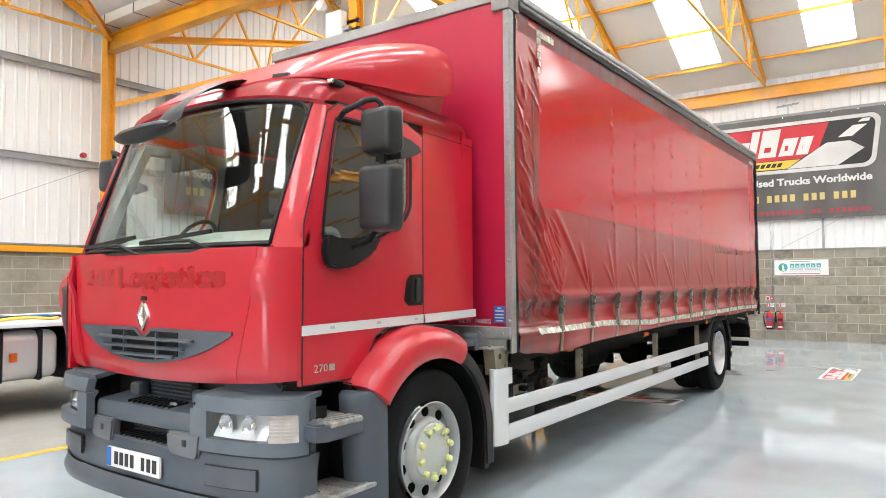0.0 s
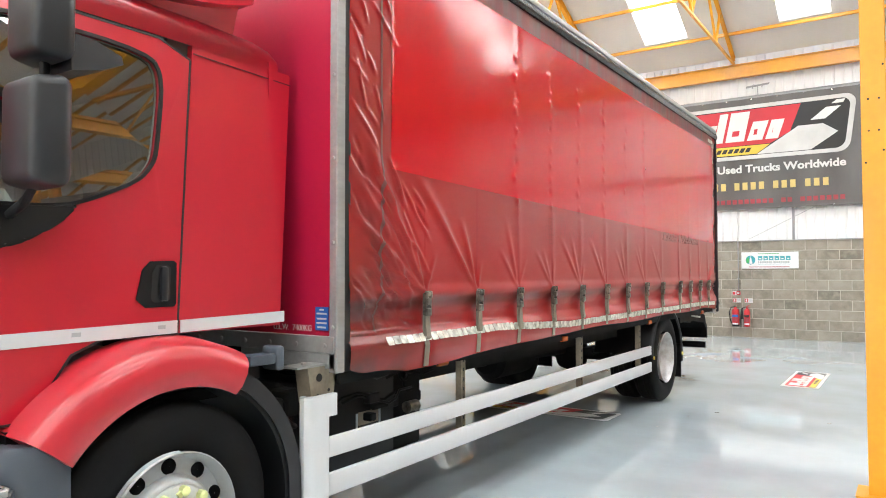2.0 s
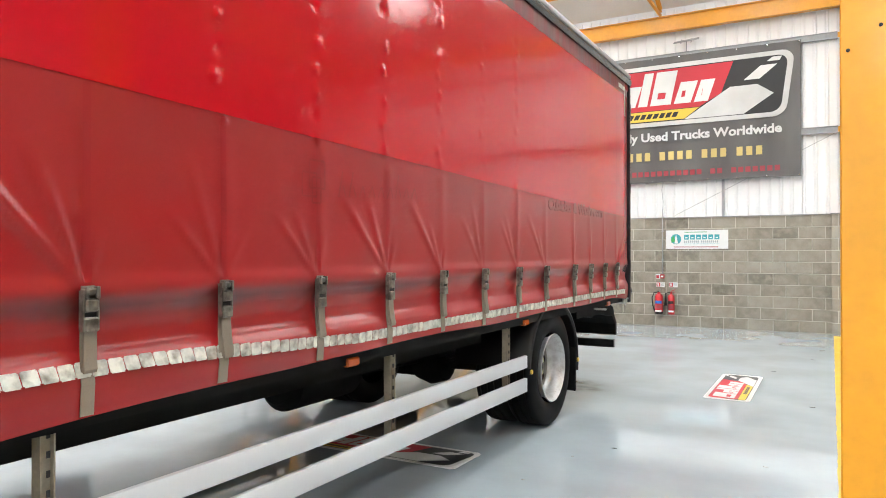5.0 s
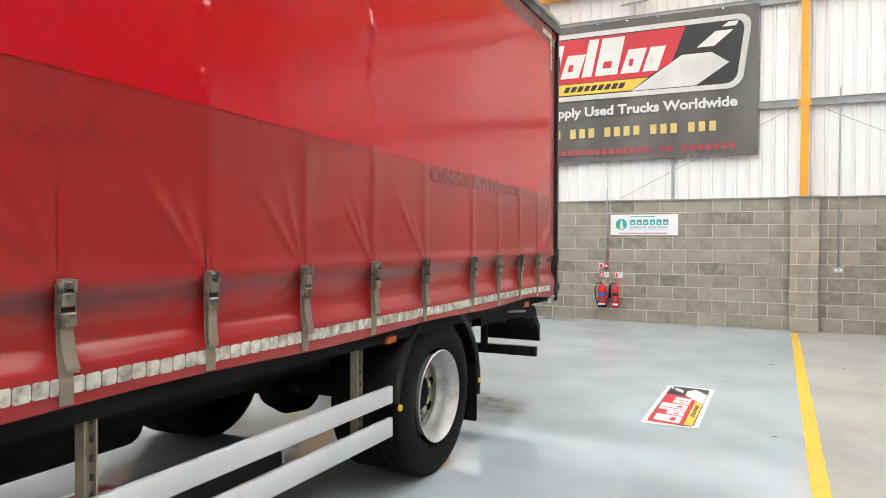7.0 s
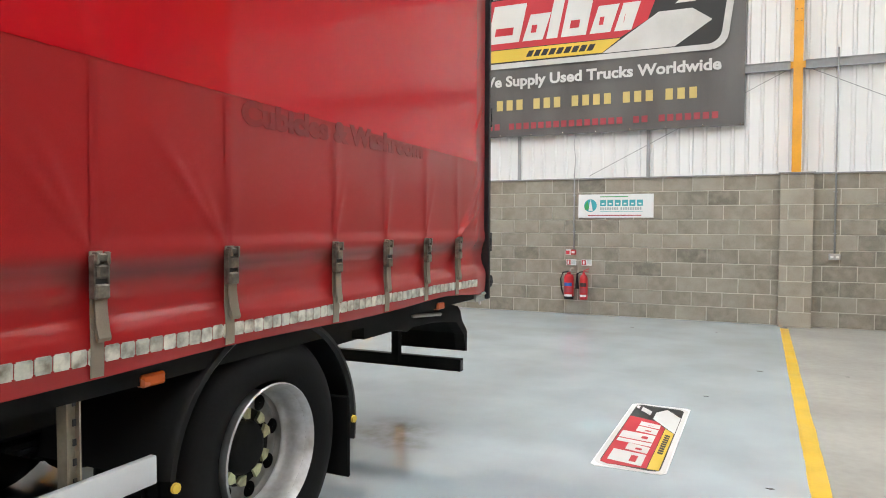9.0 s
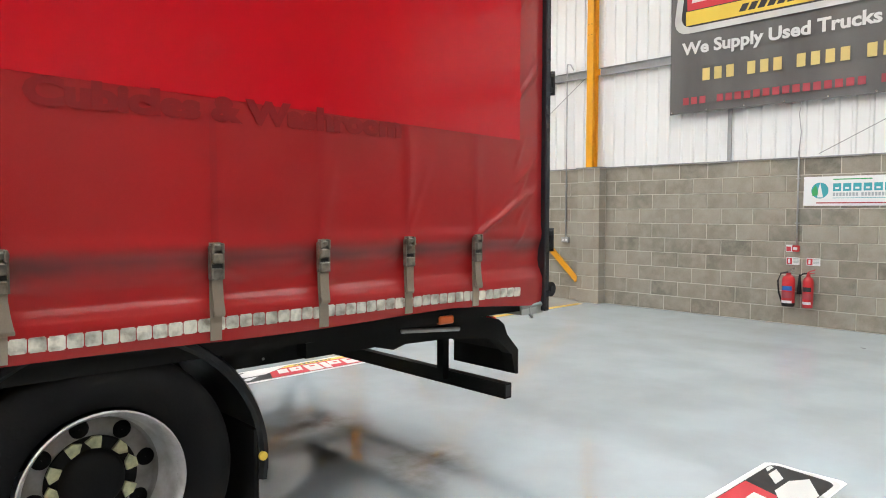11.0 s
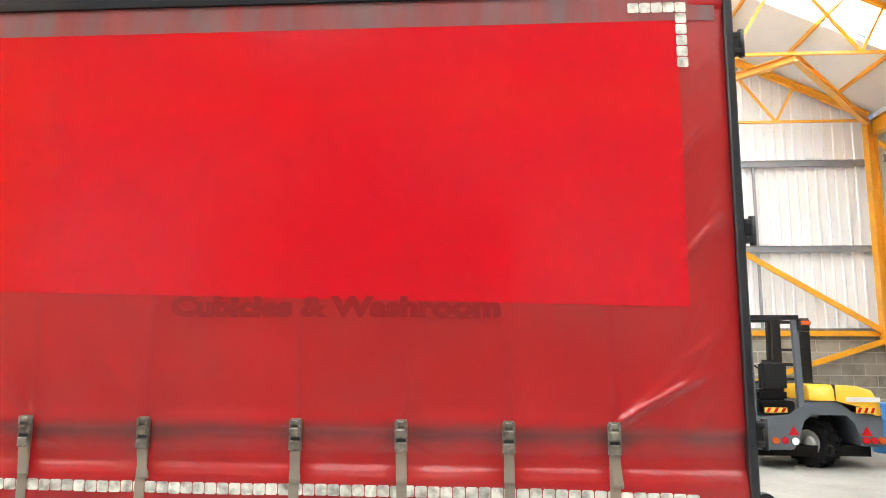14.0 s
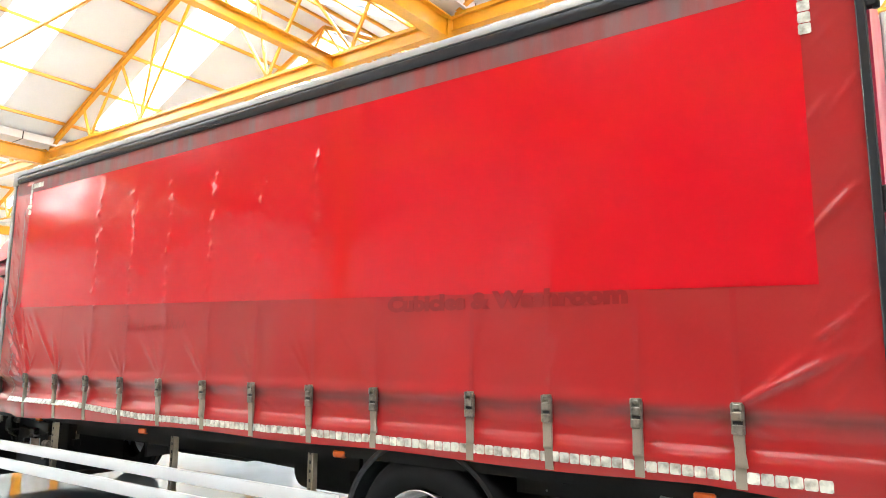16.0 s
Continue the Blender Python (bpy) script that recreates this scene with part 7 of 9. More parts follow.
def bulge(y, z):
    """How far the curtain stands out of its plane."""
    x = 0.0
    # pulled in under the buckles' line, then flaring out to the weighted hem
    near = min(abs(y - ys) for ys in STRAPS)
    x += hem_form(z) * (1.0 + 0.9 * min(1.0, max(0.0, (8.2 - y) / 2.4))) * (1.0 + 0.35 * noise.noise(Vector((y * 1.3, 7.0, 2.0)))) * (1 - 0.45 * math.exp(-(near / 0.07) ** 2))
    if z < 1.36:   # tucks slanting down from each buckle
        w = z - 1.34 + 0.45 * near
        x += 0.007 * math.exp(-(w / 0.02) ** 2) * math.exp(-(near / 0.17) ** 2)
    for ys, lean, amp, reach in FOLDS:
        h = z - 1.40
        if -0.02 < h < reach and abs(y - ys) < 1.2:
            c = ys + lean * h
            w = (0.010 + 0.05 * h) * math.sqrt(1 + lean * lean)
            e = (y - c) / w
            if abs(e) < 3:
                x += amp * math.exp(-e * e) * math.sin(math.pi * min(1, max(0, h / reach)) ** 0.7)
    for ys, zs, amp, r in SPOTS:
        e = ((y - ys) / r) ** 2 + ((z - zs) / (r * 0.9)) ** 2
        if e < 9:
            x += amp * math.exp(-e)
    for ys, zs, lean, reach, amp in CREASES:
        if abs(z - zs) < reach and abs(y - ys) < 0.6:
            c = ys + lean * (z - zs)
            e = (y - c) / (0.013 * math.sqrt(1 + lean * lean))
            if abs(e) < 3:
                x += amp * math.exp(-e * e) * math.cos(math.pi / 2 * (z - zs) / reach)
    # the poles behind show as faint upright swellings; slack low down towards the front
    for ys in STRAPS[2:]:
        e = (y - ys - 0.02) / 0.05
        if abs(e) < 3:
            x += (0.003 if z < 2.0 else 0.0012) * math.exp(-e * e)
    calm = min(1.0, max(0.1, (2.0 - z) / 0.4)) if y > 4.78 else 1.0
    x += 0.006 * min(1.0, max(0.2, (2.0 - z) / 0.4)) * noise.noise(Vector((y * 0.7, z * 0.6, 3.0))) + (0.02 * calm if y < 5.1 else 0.02 * calm * max(0.0, (5.7 - y) / 0.6) + 0.004 * calm) * noise.noise(Vector((y * 2.2, z * 1.4, 9.0)))
    if y > 12.45:
        x -= 0.02 * (y - 12.45) / 0.2
    return x + 0.0


ys = steps(4.43, 5.4, 170)[:-1] + steps(5.4, 12.68, 500)
zt = TOP - 0.13


def curtain_point(y, k, lift=0.0):
    z = hem(y) + (zt - hem(y)) * k
    return (SIDE - 0.012 + bulge(y, z) * (1 if k < 0.97 else 0.3) + lift, y, z)


bm = sheet(curtain_point, ys, steps(0, 1, 190), 0)
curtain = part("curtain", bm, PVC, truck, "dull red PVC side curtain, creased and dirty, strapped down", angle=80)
bm = sheet(lambda y, k: (FARSIDE + 0.012 - 0.01 * math.sin(y * 5), y, 1.0 + (zt - 1.0) * k), steps(4.43, 12.655, 60), steps(0, 1, 8), 0.004)
part("curtain", fixed(bm), PVC, truck, "dull red PVC side curtain")


def panel_low(y):
    return 2.11 - 0.16 * (y - 4.78) / 7.67


bm = sheet(lambda y, k: (SIDE - 0.0095 + bulge(y, panel_low(y) + (3.375 - panel_low(y)) * k), y, panel_low(y) + (3.375 - panel_low(y)) * k), steps(4.78, 12.45, 540), steps(0, 1, 84), 0)
panel = part("vinyl_panel", bm, PVCPANEL, curtain, "bright glossy red vinyl panel on the curtain", angle=80)
bm = sheet(lambda y, k: (SIDE - 0.0098 + bulge(y, 3.377 + (zt - 3.377) * k) * 0.7, y, 3.377 + (zt - 3.377) * k), steps(4.45, 12.64, 300), steps(0, 1, 8), 0)
part("top_strip", bm, PVCTOP, curtain, "grimy grey-red strip along the curtain top", angle=80)
# welded seams
for y in STRAPS[1:]:
    low = panel_low(y) - 0.01
    bm = sheet(lambda a, k: (SIDE - 0.0088 + bulge(y - 0.012 + 0.03 * a, 1.43 + (low - 1.43) * k), y - 0.012 + 0.03 * a, 1.43 + (low - 1.43) * k), steps(0, 1, 4), steps(0, 1, 30), 0)
    part("weld_seam", bm, PVCSEAM, curtain, "brighter red welded seam in the curtain")
for y in (5.52, 10.62, 11.12, 11.62, 12.1):
    bm = sheet(lambda a, k: (SIDE - 0.0091 + bulge(y + 0.012 * a, 2.1 + 1.265 * k), y + 0.012 * a, 2.1 + 1.265 * k), steps(0, 1, 2), steps(0, 1, 40), 0)
    part("weld_seam", bm, PVCPANEL, panel, "thin welded seam in the curtain")
bm = sheet(lambda a, k: (SIDE - 0.0085 + bulge(4.68 + 0.018 * a, 1.2 + 2.0 * k), 4.68 + 0.018 * a, 1.2 + 2.0 * k), steps(0, 1, 5), steps(0, 1, 240), 0)
part("weld_seam", bm, SEAMGRIME, curtain, "dark welded seam in the curtain")


# ghost lettering on the dull part, draped on the curtain
def draped(text, y, z, size, width, material, parent, lift=0.0025, shear=0.0, bold=0.0, name="ghost_lettering", label=""):
    ob = lettering(text, size, material, pose(0, y, z, 90, 0, 90), None, name, label, shear=shear, width=width, bold=bold)
    bm = bmesh.new()
    bm.from_mesh(ob.data)
    bmesh.ops.triangulate(bm, faces=bm.faces[:])
    for _ in range(3):
        bmesh.ops.subdivide_edges(bm, edges=[e for e in bm.edges if e.calc_length() > 0.022], cuts=1)
        bmesh.ops.triangulate(bm, faces=bm.faces[:])
    bm.to_mesh(ob.data)
    bm.free()
    low = min(v.co.x for v in ob.data.vertices)
    for v in ob.data.vertices:
        v.co.x = SIDE - 0.012 + bulge(v.co.y, v.co.z) + lift + (v.co.x - low)
    ob.parent = parent
    ob.matrix_parent_inverse = Matrix.Translation(-world_loc(parent))
    return ob


draped("Cubicles & Washroom", 9.95, 1.905, 0.128, 1.62, GHOST, curtain, bold=0.0075, label="faint darker red ghost lettering")
def ghost_bar(y0, z0, y1, z1, w):
    """A faint straight mark on the curtain from (y0, z0) to (y1, z1)."""
    n = math.hypot(y1 - y0, z1 - z0)
    a, b = -(z1 - z0) / n * w / 2, (y1 - y0) / n * w / 2
    f = lambda u, v: (y0 + (y1 - y0) * u + a * (2 * v - 1), z0 + (z1 - z0) * u + b * (2 * v - 1))
    bm = sheet(lambda u, v: (SIDE - 0.0085 + bulge(*f(u, v)), *f(u, v)), steps(0, 1, 10), steps(0, 1, 2), 0)
    part("ghost_mark", bm, GHOSTFAINT, curtain, "faint ghost of a removed print")


for y0, y1, z0, z1 in ((6.77, 6.87, 1.79, 1.90), (6.82, 6.93, 1.83, 1.96), (6.84, 6.90, 1.76, 1.88)):
    for a, b, c, d in ((y0, z0, y1, z0), (y0, z1, y1, z1), (y0, z0, y0, z1), (y1, z0, y1, z1)):
        ghost_bar(a, b, c, d, 0.010)
for k in range(9):
    y0 = 7.04 + 0.085 * k
    ghost_bar(y0, 1.80 + 0.005 * k, y0 + 0.035, 1.80 + 0.005 * k + (0.13 if k in (0, 1, 6) else 0.06), 0.012)
    ghost_bar(y0 + 0.035, 1.86 + 0.005 * k, y0 + 0.06, 1.80 + 0.005 * k, 0.010)

# white reflective tiles along the hem and at the top corners
me = bpy.data.meshes.new("reflective_tile")
bm = bmesh.new()
box(bm, -0.001, 0.0012, -0.0272, 0.0272, -0.026, 0.026)
es = [e for e in bm.edges if abs(e.verts[0].co.x - e.verts[1].co.x) > 0.001]
bmesh.ops.bevel(bm, geom=es, offset=0.0042, segments=2, affect="EDGES")
bm.to_mesh(me)
bm.free()
me.materials.append(TAPE)


def tile(y, z, turn=0):
    ob = new("reflective_tile", me)
    ob.parent = curtain
    slope = math.degrees(math.atan2(bulge(y, z + 0.02) - bulge(y, z - 0.02), 0.04))
    yaw = math.degrees(math.atan2(bulge(y + 0.02, z) - bulge(y - 0.02, z), 0.04))
    ob.matrix_parent_inverse = Matrix.Translation(-world_loc(curtain))
    ob.matrix_basis = pose(SIDE - 0.0095 + bulge(y, z) + (0.003 if z > 3 else 0.0), y, z, turn, slope, -yaw)
    return ob


y = 4.76
while y < 12.47:
    tile(y, tape_line(y) + rnd.uniform(-0.002, 0.002), rnd.uniform(-1.2, 1.2))
    y += 0.0585
for y0, s in ((4.79, 1), (12.47, -1)):
    for k in range(5):
        tile(y0 + s * 0.058 * k, 3.445)
        tile(y0, 3.445 - 0.058 * (k + 1))

# straps with buckles
def strap_set(y, i):
    r2 = random.Random(100 + i)
    x = SIDE - 0.006
    lean = r2.uniform(-0.007, 0.007)
    bm = bmesh.new()
    face = lambda q, z: SIDE - 0.012 + max(bulge(q - 0.024, z), bulge(q, z), bulge(q + 0.024, z)) + 0.004
    pts = [(max(face(y + lean * k, z), SIDE - 0.004), y + lean * k, z) for z, k in ((1.42, 0.2), (1.36, 0.2), (1.30, 0.2), (1.2, 0.4), (1.10, 0.8), (hem(y) + 0.008, 1.0))]
    x = max(x, face(y, 1.34) - 0.012, face(y, 1.28) - 0.014) - 0.008
    loft(bm, [[(px + o, py + w, pz) for o, w in ((0, -0.024), (0.003, -0.024), (0.003, 0.024), (0, 0.024))] for px, py, pz in pts])
    st = part("strap", fixed(bm), WEBBING, truck, "grimy webbing strap with a steel buckle", smooth=False)
    # loose tail looping out under the buckle
    bm = bmesh.new()
    sway = r2.uniform(-0.006, 0.022)
    low = r2.uniform(1.105, 1.14)
    loop = [(x + 0.028, y, 1.285), (x + 0.028, y, 1.25), (x + 0.028, y + sway * 0.3, 1.21), (x + 0.030, y + sway * 0.6, 1.175), (x + 0.033, y + sway * 0.9, 1.15), (x + 0.033, y + sway, low + 0.012), (x + 0.028, y + sway, low), (x + 0.021, y + sway * 0.8, low + 0.012), (x + 0.017, y + sway * 0.5, low + 0.04)]
    loft(bm, [[(px + o, py + w, pz) for o, w in ((0, -0.023), (0.003, -0.023), (0.003, 0.023), (0, 0.023))] for px, py, pz in loop])
    part("strap_tail", fixed(bm), WEBBING, st)
    bm = bmesh.new()
    for w in (-0.026, 0.026):
        box(bm, x + 0.014, x + 0.036, y + w - 0.003, y + w + 0.003, 1.275, 1.405)
    box(bm, x + 0.012, x + 0.02, y - 0.026, y + 0.026, 1.28, 1.40)
    box(bm, x + 0.02, x + 0.042, y - 0.030, y + 0.030, 1.388, 1.412, bevel=0.004)
    for w in (-0.02, 0.02):
        box(bm, x + 0.024, x + 0.048, y + w - 0.006, y + w + 0.006, 1.378, 1.418, bevel=0.003)
    box(bm, x + 0.02, x + 0.046, y - 0.022, y + 0.022, 1.335, 1.378, bevel=0.006)
    box(bm, x + 0.02, x + 0.044, y - 0.025, y + 0.025, 1.272, 1.318, bevel=0.005)
    part("buckle", fixed(bm), BUCKLE, st, "dull steel over-centre buckle", smooth=False)
    part("buckle_gap", boxm(x + 0.02, x + 0.03, y - 0.022, y + 0.022, 1.319, 1.334), INKBLACK, st, smooth=False)


for i, y in enumerate(STRAPS):
    strap_set(y, i)

# small prints on the bulkhead
lettering("U.L.W.  7400KG", 0.045, INKWHITE, pose(C + 0.80, FRONT - 0.0215, 1.225, 90, 0, 0), truck, "weight_lettering", "small white painted weight lettering", width=0.28)
pl = part("test_plate", boxm(C + 1.112, C + 1.202, FRONT - 0.024, FRONT - 0.0205, 1.232, 1.352), INKBLUE, truck, "small blue sticker with white print", smooth=False)
for z, w in ((1.338, 0.03), (1.318, 0.07), (1.292, 0.066), (1.27, 0.07), (1.248, 0.06)):
    part("print_line", boxm(C + 1.157 - w / 2, C + 1.157 + w / 2, FRONT - 0.0258, FRONT - 0.0242, z - 0.0045, z + 0.0045), INKWHITE, pl, smooth=False)

# number plate with plain bars
npl = part("number_plate", boxm(C - 0.26, C + 0.26, 2.236, 2.25, 0.478, 0.588), SIGNWHITE, bumper, "white number plate", smooth=False)
part("blue_band", boxm(C - 0.258, C - 0.215, 2.233, 2.2355, 0.481, 0.585), INKBLUE, npl, smooth=False)
for k, w in enumerate((0.05, 0.05, 0.045, 0.045, 0, 0.04, 0.045, 0.05)):
    if w:
        part("plate_bar", boxm(C - 0.18 + 0.054 * k, C - 0.18 + 0.054 * k + w * 0.75, 2.233, 2.2355, 0.497, 0.569), INKBLACK, npl, smooth=False)

# ---- things of the hall ----
def logo(m, parent, w, h, flat):
    """The oblong emblem: white rim, red field with plain pale bars, yellow band, black end with white flashes. m: its lower left."""
    def poly(pts, z, material, name, label="", t=0.0008):
        bm = bmesh.new()
        prism(bm, [(a * w, b * h) for a, b in pts], "z", z, z + t)
        bm.transform(m)
        return part(name, fixed(bm), material, parent, label, smooth=False)

    def rounded(x0, x1, y0, y1, r, sl=0.0):
        ra, rb, out = r * h / w, r, []
        for cx, cy, a0 in ((x1 - ra, y1 - rb, 0), (x0 + ra, y1 - rb, 90), (x0 + ra, y0 + rb, 180), (x1 - ra, y0 + rb, 270)):
            for a in steps(a0, a0 + 90, 5):
                px, py = cx + ra * math.cos(radians(a)), cy + rb * math.sin(radians(a))
                out.append((px + sl * (py - 0.5), py))
        return out

    sl = 0.04
    poly(rounded(0.0, 1.0, 0.0, 1.0, 0.18, sl), 0.0, INKSILVER if not flat else INKWHITE, "emblem_rim", "pale rounded rim")
    poly(rounded(0.025, 0.975, 0.07, 0.93, 0.14, sl), 0.0009, INKBLACK, "emblem_field")
    poly([(0.035, 0.26), (0.60, 0.26), (0.70, 0.44), (0.755, 0.915), (0.05, 0.915), (0.03, 0.8)], 0.0018, INKRED, "emblem_red")
    poly([(0.03, 0.09), (0.53, 0.09), (0.60, 0.25), (0.03, 0.25)], 0.0018, INKYELLOW, "emblem_yellow")
    poly([(0.53, 0.08), (0.80, 0.08), (0.93, 0.36), (0.93, 0.09), (0.55, 0.075)][:3] + [(0.86, 0.52), (0.74, 0.52)], 0.0027, INKSILVER if not flat else INKWHITE, "emblem_flash")
    poly([(0.80, 0.60), (0.87, 0.60), (0.945, 0.80), (0.875, 0.80)], 0.0027, INKWHITE, "emblem_flash")
    poly([(0.90, 0.85), (0.955, 0.85), (0.965, 0.91), (0.925, 0.91)], 0.0027, INKWHITE, "emblem_flash")
    # the name, drawn as plain slanting bars
    for a, b, y0, y1 in ((0.05, 0.19, 0.34, 0.84), (0.205, 0.29, 0.34, 0.68), (0.305, 0.35, 0.34, 0.88), (0.365, 0.465, 0.34, 0.88), (0.48, 0.56, 0.34, 0.68), (0.575, 0.64, 0.34, 0.68)):
        poly([(a, y0), (b, y0), (b + 0.035, y1), (a + 0.035, y1)], 0.0027, INKWHITE, "emblem_bar", "plain white bar of the name")
        if b - a > 0.06:
            poly([(a + 0.035, y0 + 0.1), (b - 0.028, y0 + 0.1), (b - 0.022, y0 + 0.2), (a + 0.041, y0 + 0.2)], 0.0036, INKRED, "emblem_notch")
    for k in range(9):
        a = 0.22 + 0.031 * k
        poly([(a, 0.13), (a + 0.023, 0.13), (a + 0.036, 0.21), (a + 0.013, 0.21)], 0.0027, INKBLACK, "emblem_subline", "plain dark bar of a word")


def bars(m, parent, material, spec, h, z=0.001, name="print_bar"):
    """Unreadable or withheld print as plain upright bars: spec of (start, width)."""
    for a, w in spec:
        bm = bmesh.new()
        prism(bm, [(a, 0), (a + w, 0), (a + w, h), (a, h)], "z", z, z + 0.0008)
        bm.transform(m)
        part(name, fixed(bm), material, parent, smooth=False)


def word_bars(groups, pitch, fill):
    out, x = [], 0.0
    for n in groups:
        for _ in range(n):
            out.append((x, pitch * fill))
            x += pitch
        x += pitch * 0.7
    return out


def hall_banner(m):
    """A 4.5 by 2.62 m mesh banner; m's x runs along it, y up and z out of the wall."""
    W, H = 4.48, 2.62
    rr = random.Random(4)
    bm = bmesh.new()
    us, vs = steps(0, W, 48), steps(0, H, 24)

    def f(u, v):
        edge = 0.02 * abs(math.sin(u / W * math.pi * 10)) * ((v / H) ** 4 + (1 - v / H) ** 4)
        return (u, v + (edge * (-1 if v > H / 2 else 1)) * 0.4, 0.035 + 0.010 * math.sin(u * 2.1 + v) + 0.006 * noise.noise(Vector((u * 1.5, v * 1.5, 1))))
    bm = sheet(f, us, vs, 0.003)
    bm.transform(m)
    b = lone("banner", fixed(bm), BANNER, "black mesh advertising banner with a red emblem hung on the wall", "banner", "hall banners")
    off = m @ Matrix.Translation((0, 0, 0.056))
    logo(off @ pose(0.12, 1.18, 0, 0, 0, 0), b, 4.18, 1.28, False)
    lettering("We Supply Used Trucks Worldwide", 0.245, INKWHITE, off @ pose(0.20, 0.875, 0), b, "slogan", "white slogan lettering", width=3.96, bold=0.008)
    bars(off @ pose(0.52, 0.46, 0), b, INKGOLD, word_bars((3, 3, 4, 3, 3), 0.178, 0.62), 0.175, name="number_bar")
    bars(off @ pose(0.22, 0.13, 0), b, INKDIMRED, [(0.131 * k, 0.092) for k in range(30) if k not in (3, 19, 22)], 0.105, name="address_bar")
    for k in range(9):
        for v in (0.03, H - 0.03):
            bm = bmesh.new()
            turned(bm, (0.04 + k * (W - 0.08) / 8, v, 0.055), "z", [(0, 0.012), (0.004, 0.011), (0.004, 0.006)], 8)
            bm.transform(m)
            part("eyelet", fixed(bm), CHROME, b)
    return b


hall_banner(pose(-5.33, NORTH - 0.0, 3.0, 90, 0, 0))
hall_banner(pose(WEST + 0.03, 8.7, 3.0, 90, 0, 90))
hall_banner(pose(8.4, NORTH - 0.0, 3.0, 90, 0, 0))

# floor emblems
def floor_sign(m, group):
    bm = bmesh.new()
    prism(bm, [(0.03, 0), (1.62, 0), (1.65, 0.03), (1.65, 0.43), (1.62, 0.46), (0.03, 0.46), (0, 0.43), (0, 0.03)], "z", 0.0012, 0.0028)
    bm.transform(m)
    s = lone("floor_sign", fixed(bm), SIGNWHITE, "flat red, yellow and black emblem sticker on the grey floor", "floor sign", group, smooth=False)
    logo(m @ pose(0.01, 0.01, 0.0032), s, 1.63, 0.44, True)
    return s


floor_sign(pose(-1.09, 12.07, 0, 0, 0, 90), "floor emblems")
floor_sign(pose(-5.96, 13.82, 0, 0, 0, -90), "floor emblems")
floor_sign(pose(-4.33, 8.63, 0, 0, 0, 0), "floor emblems")

# wall sign
ws_board = lone("wall_sign", boxm(-3.37, -2.16, NORTH - 0.022, NORTH - 0.014, 1.612, 1.995), SIGNWHITE, "white sign board with a round green emblem on the block wall", "sign", smooth=False)
sg = pose(-3.37, NORTH - 0.0225, 1.612, 90, 0, 0)
bm = bmesh.new()
turned(bm, (0.2, 0.20, 0.0), "z", [(0, 0.0), (0.001, 0.0), (0.001, 0.105), (0, 0.105)], 28)
bm.transform(sg)
part("emblem_disc", fixed(bm), INKTEAL, ws_board, "teal disc emblem", smooth=False)
for pts, mt in (([(0.11, 0.13), (0.19, 0.14), (0.15, 0.28), (0.10, 0.2)], INKGREEN), ([(0.17, 0.11), (0.24, 0.11), (0.205, 0.30), (0.185, 0.24)], SIGNWHITE)):
    bm = bmesh.new()
    prism(bm, pts, "z", 0.0015, 0.0022)
    bm.transform(sg)
    part("emblem_leaf", fixed(bm), mt, ws_board, smooth=False)
bars(sg @ pose(0.36, 0.19, 0), ws_board, INKTEAL, [(0.118 * k, 0.095) for k in range(6)], 0.10, name="name_bar")
for k in range(6):
    bm = bmesh.new()
    prism(bm, [(0.385 + 0.118 * k, 0.215), (0.43 + 0.118 * k, 0.215), (0.43 + 0.118 * k, 0.24), (0.385 + 0.118 * k, 0.24)], "z", 0.0019, 0.0025)
    bm.transform(sg)
    part("name_notch", fixed(bm), SIGNWHITE, ws_board, smooth=False)
bars(sg @ pose(0.36, 0.125, 0), ws_board, INKGREY, word_bars((8, 9), 0.038, 0.7), 0.045, name="name_bar")
bars(sg @ pose(0.16, 0.03, 0), ws_board, INKDIMRED, [(0, 0.86)], 0.016)
bars(sg @ pose(0.36, 0.335, 0), ws_board, INKGREEN, [(0, 0.45)], 0.014)
bars(sg @ pose(0.36, 0.098, 0), ws_board, INKTEAL, [(0, 0.68)], 0.006)


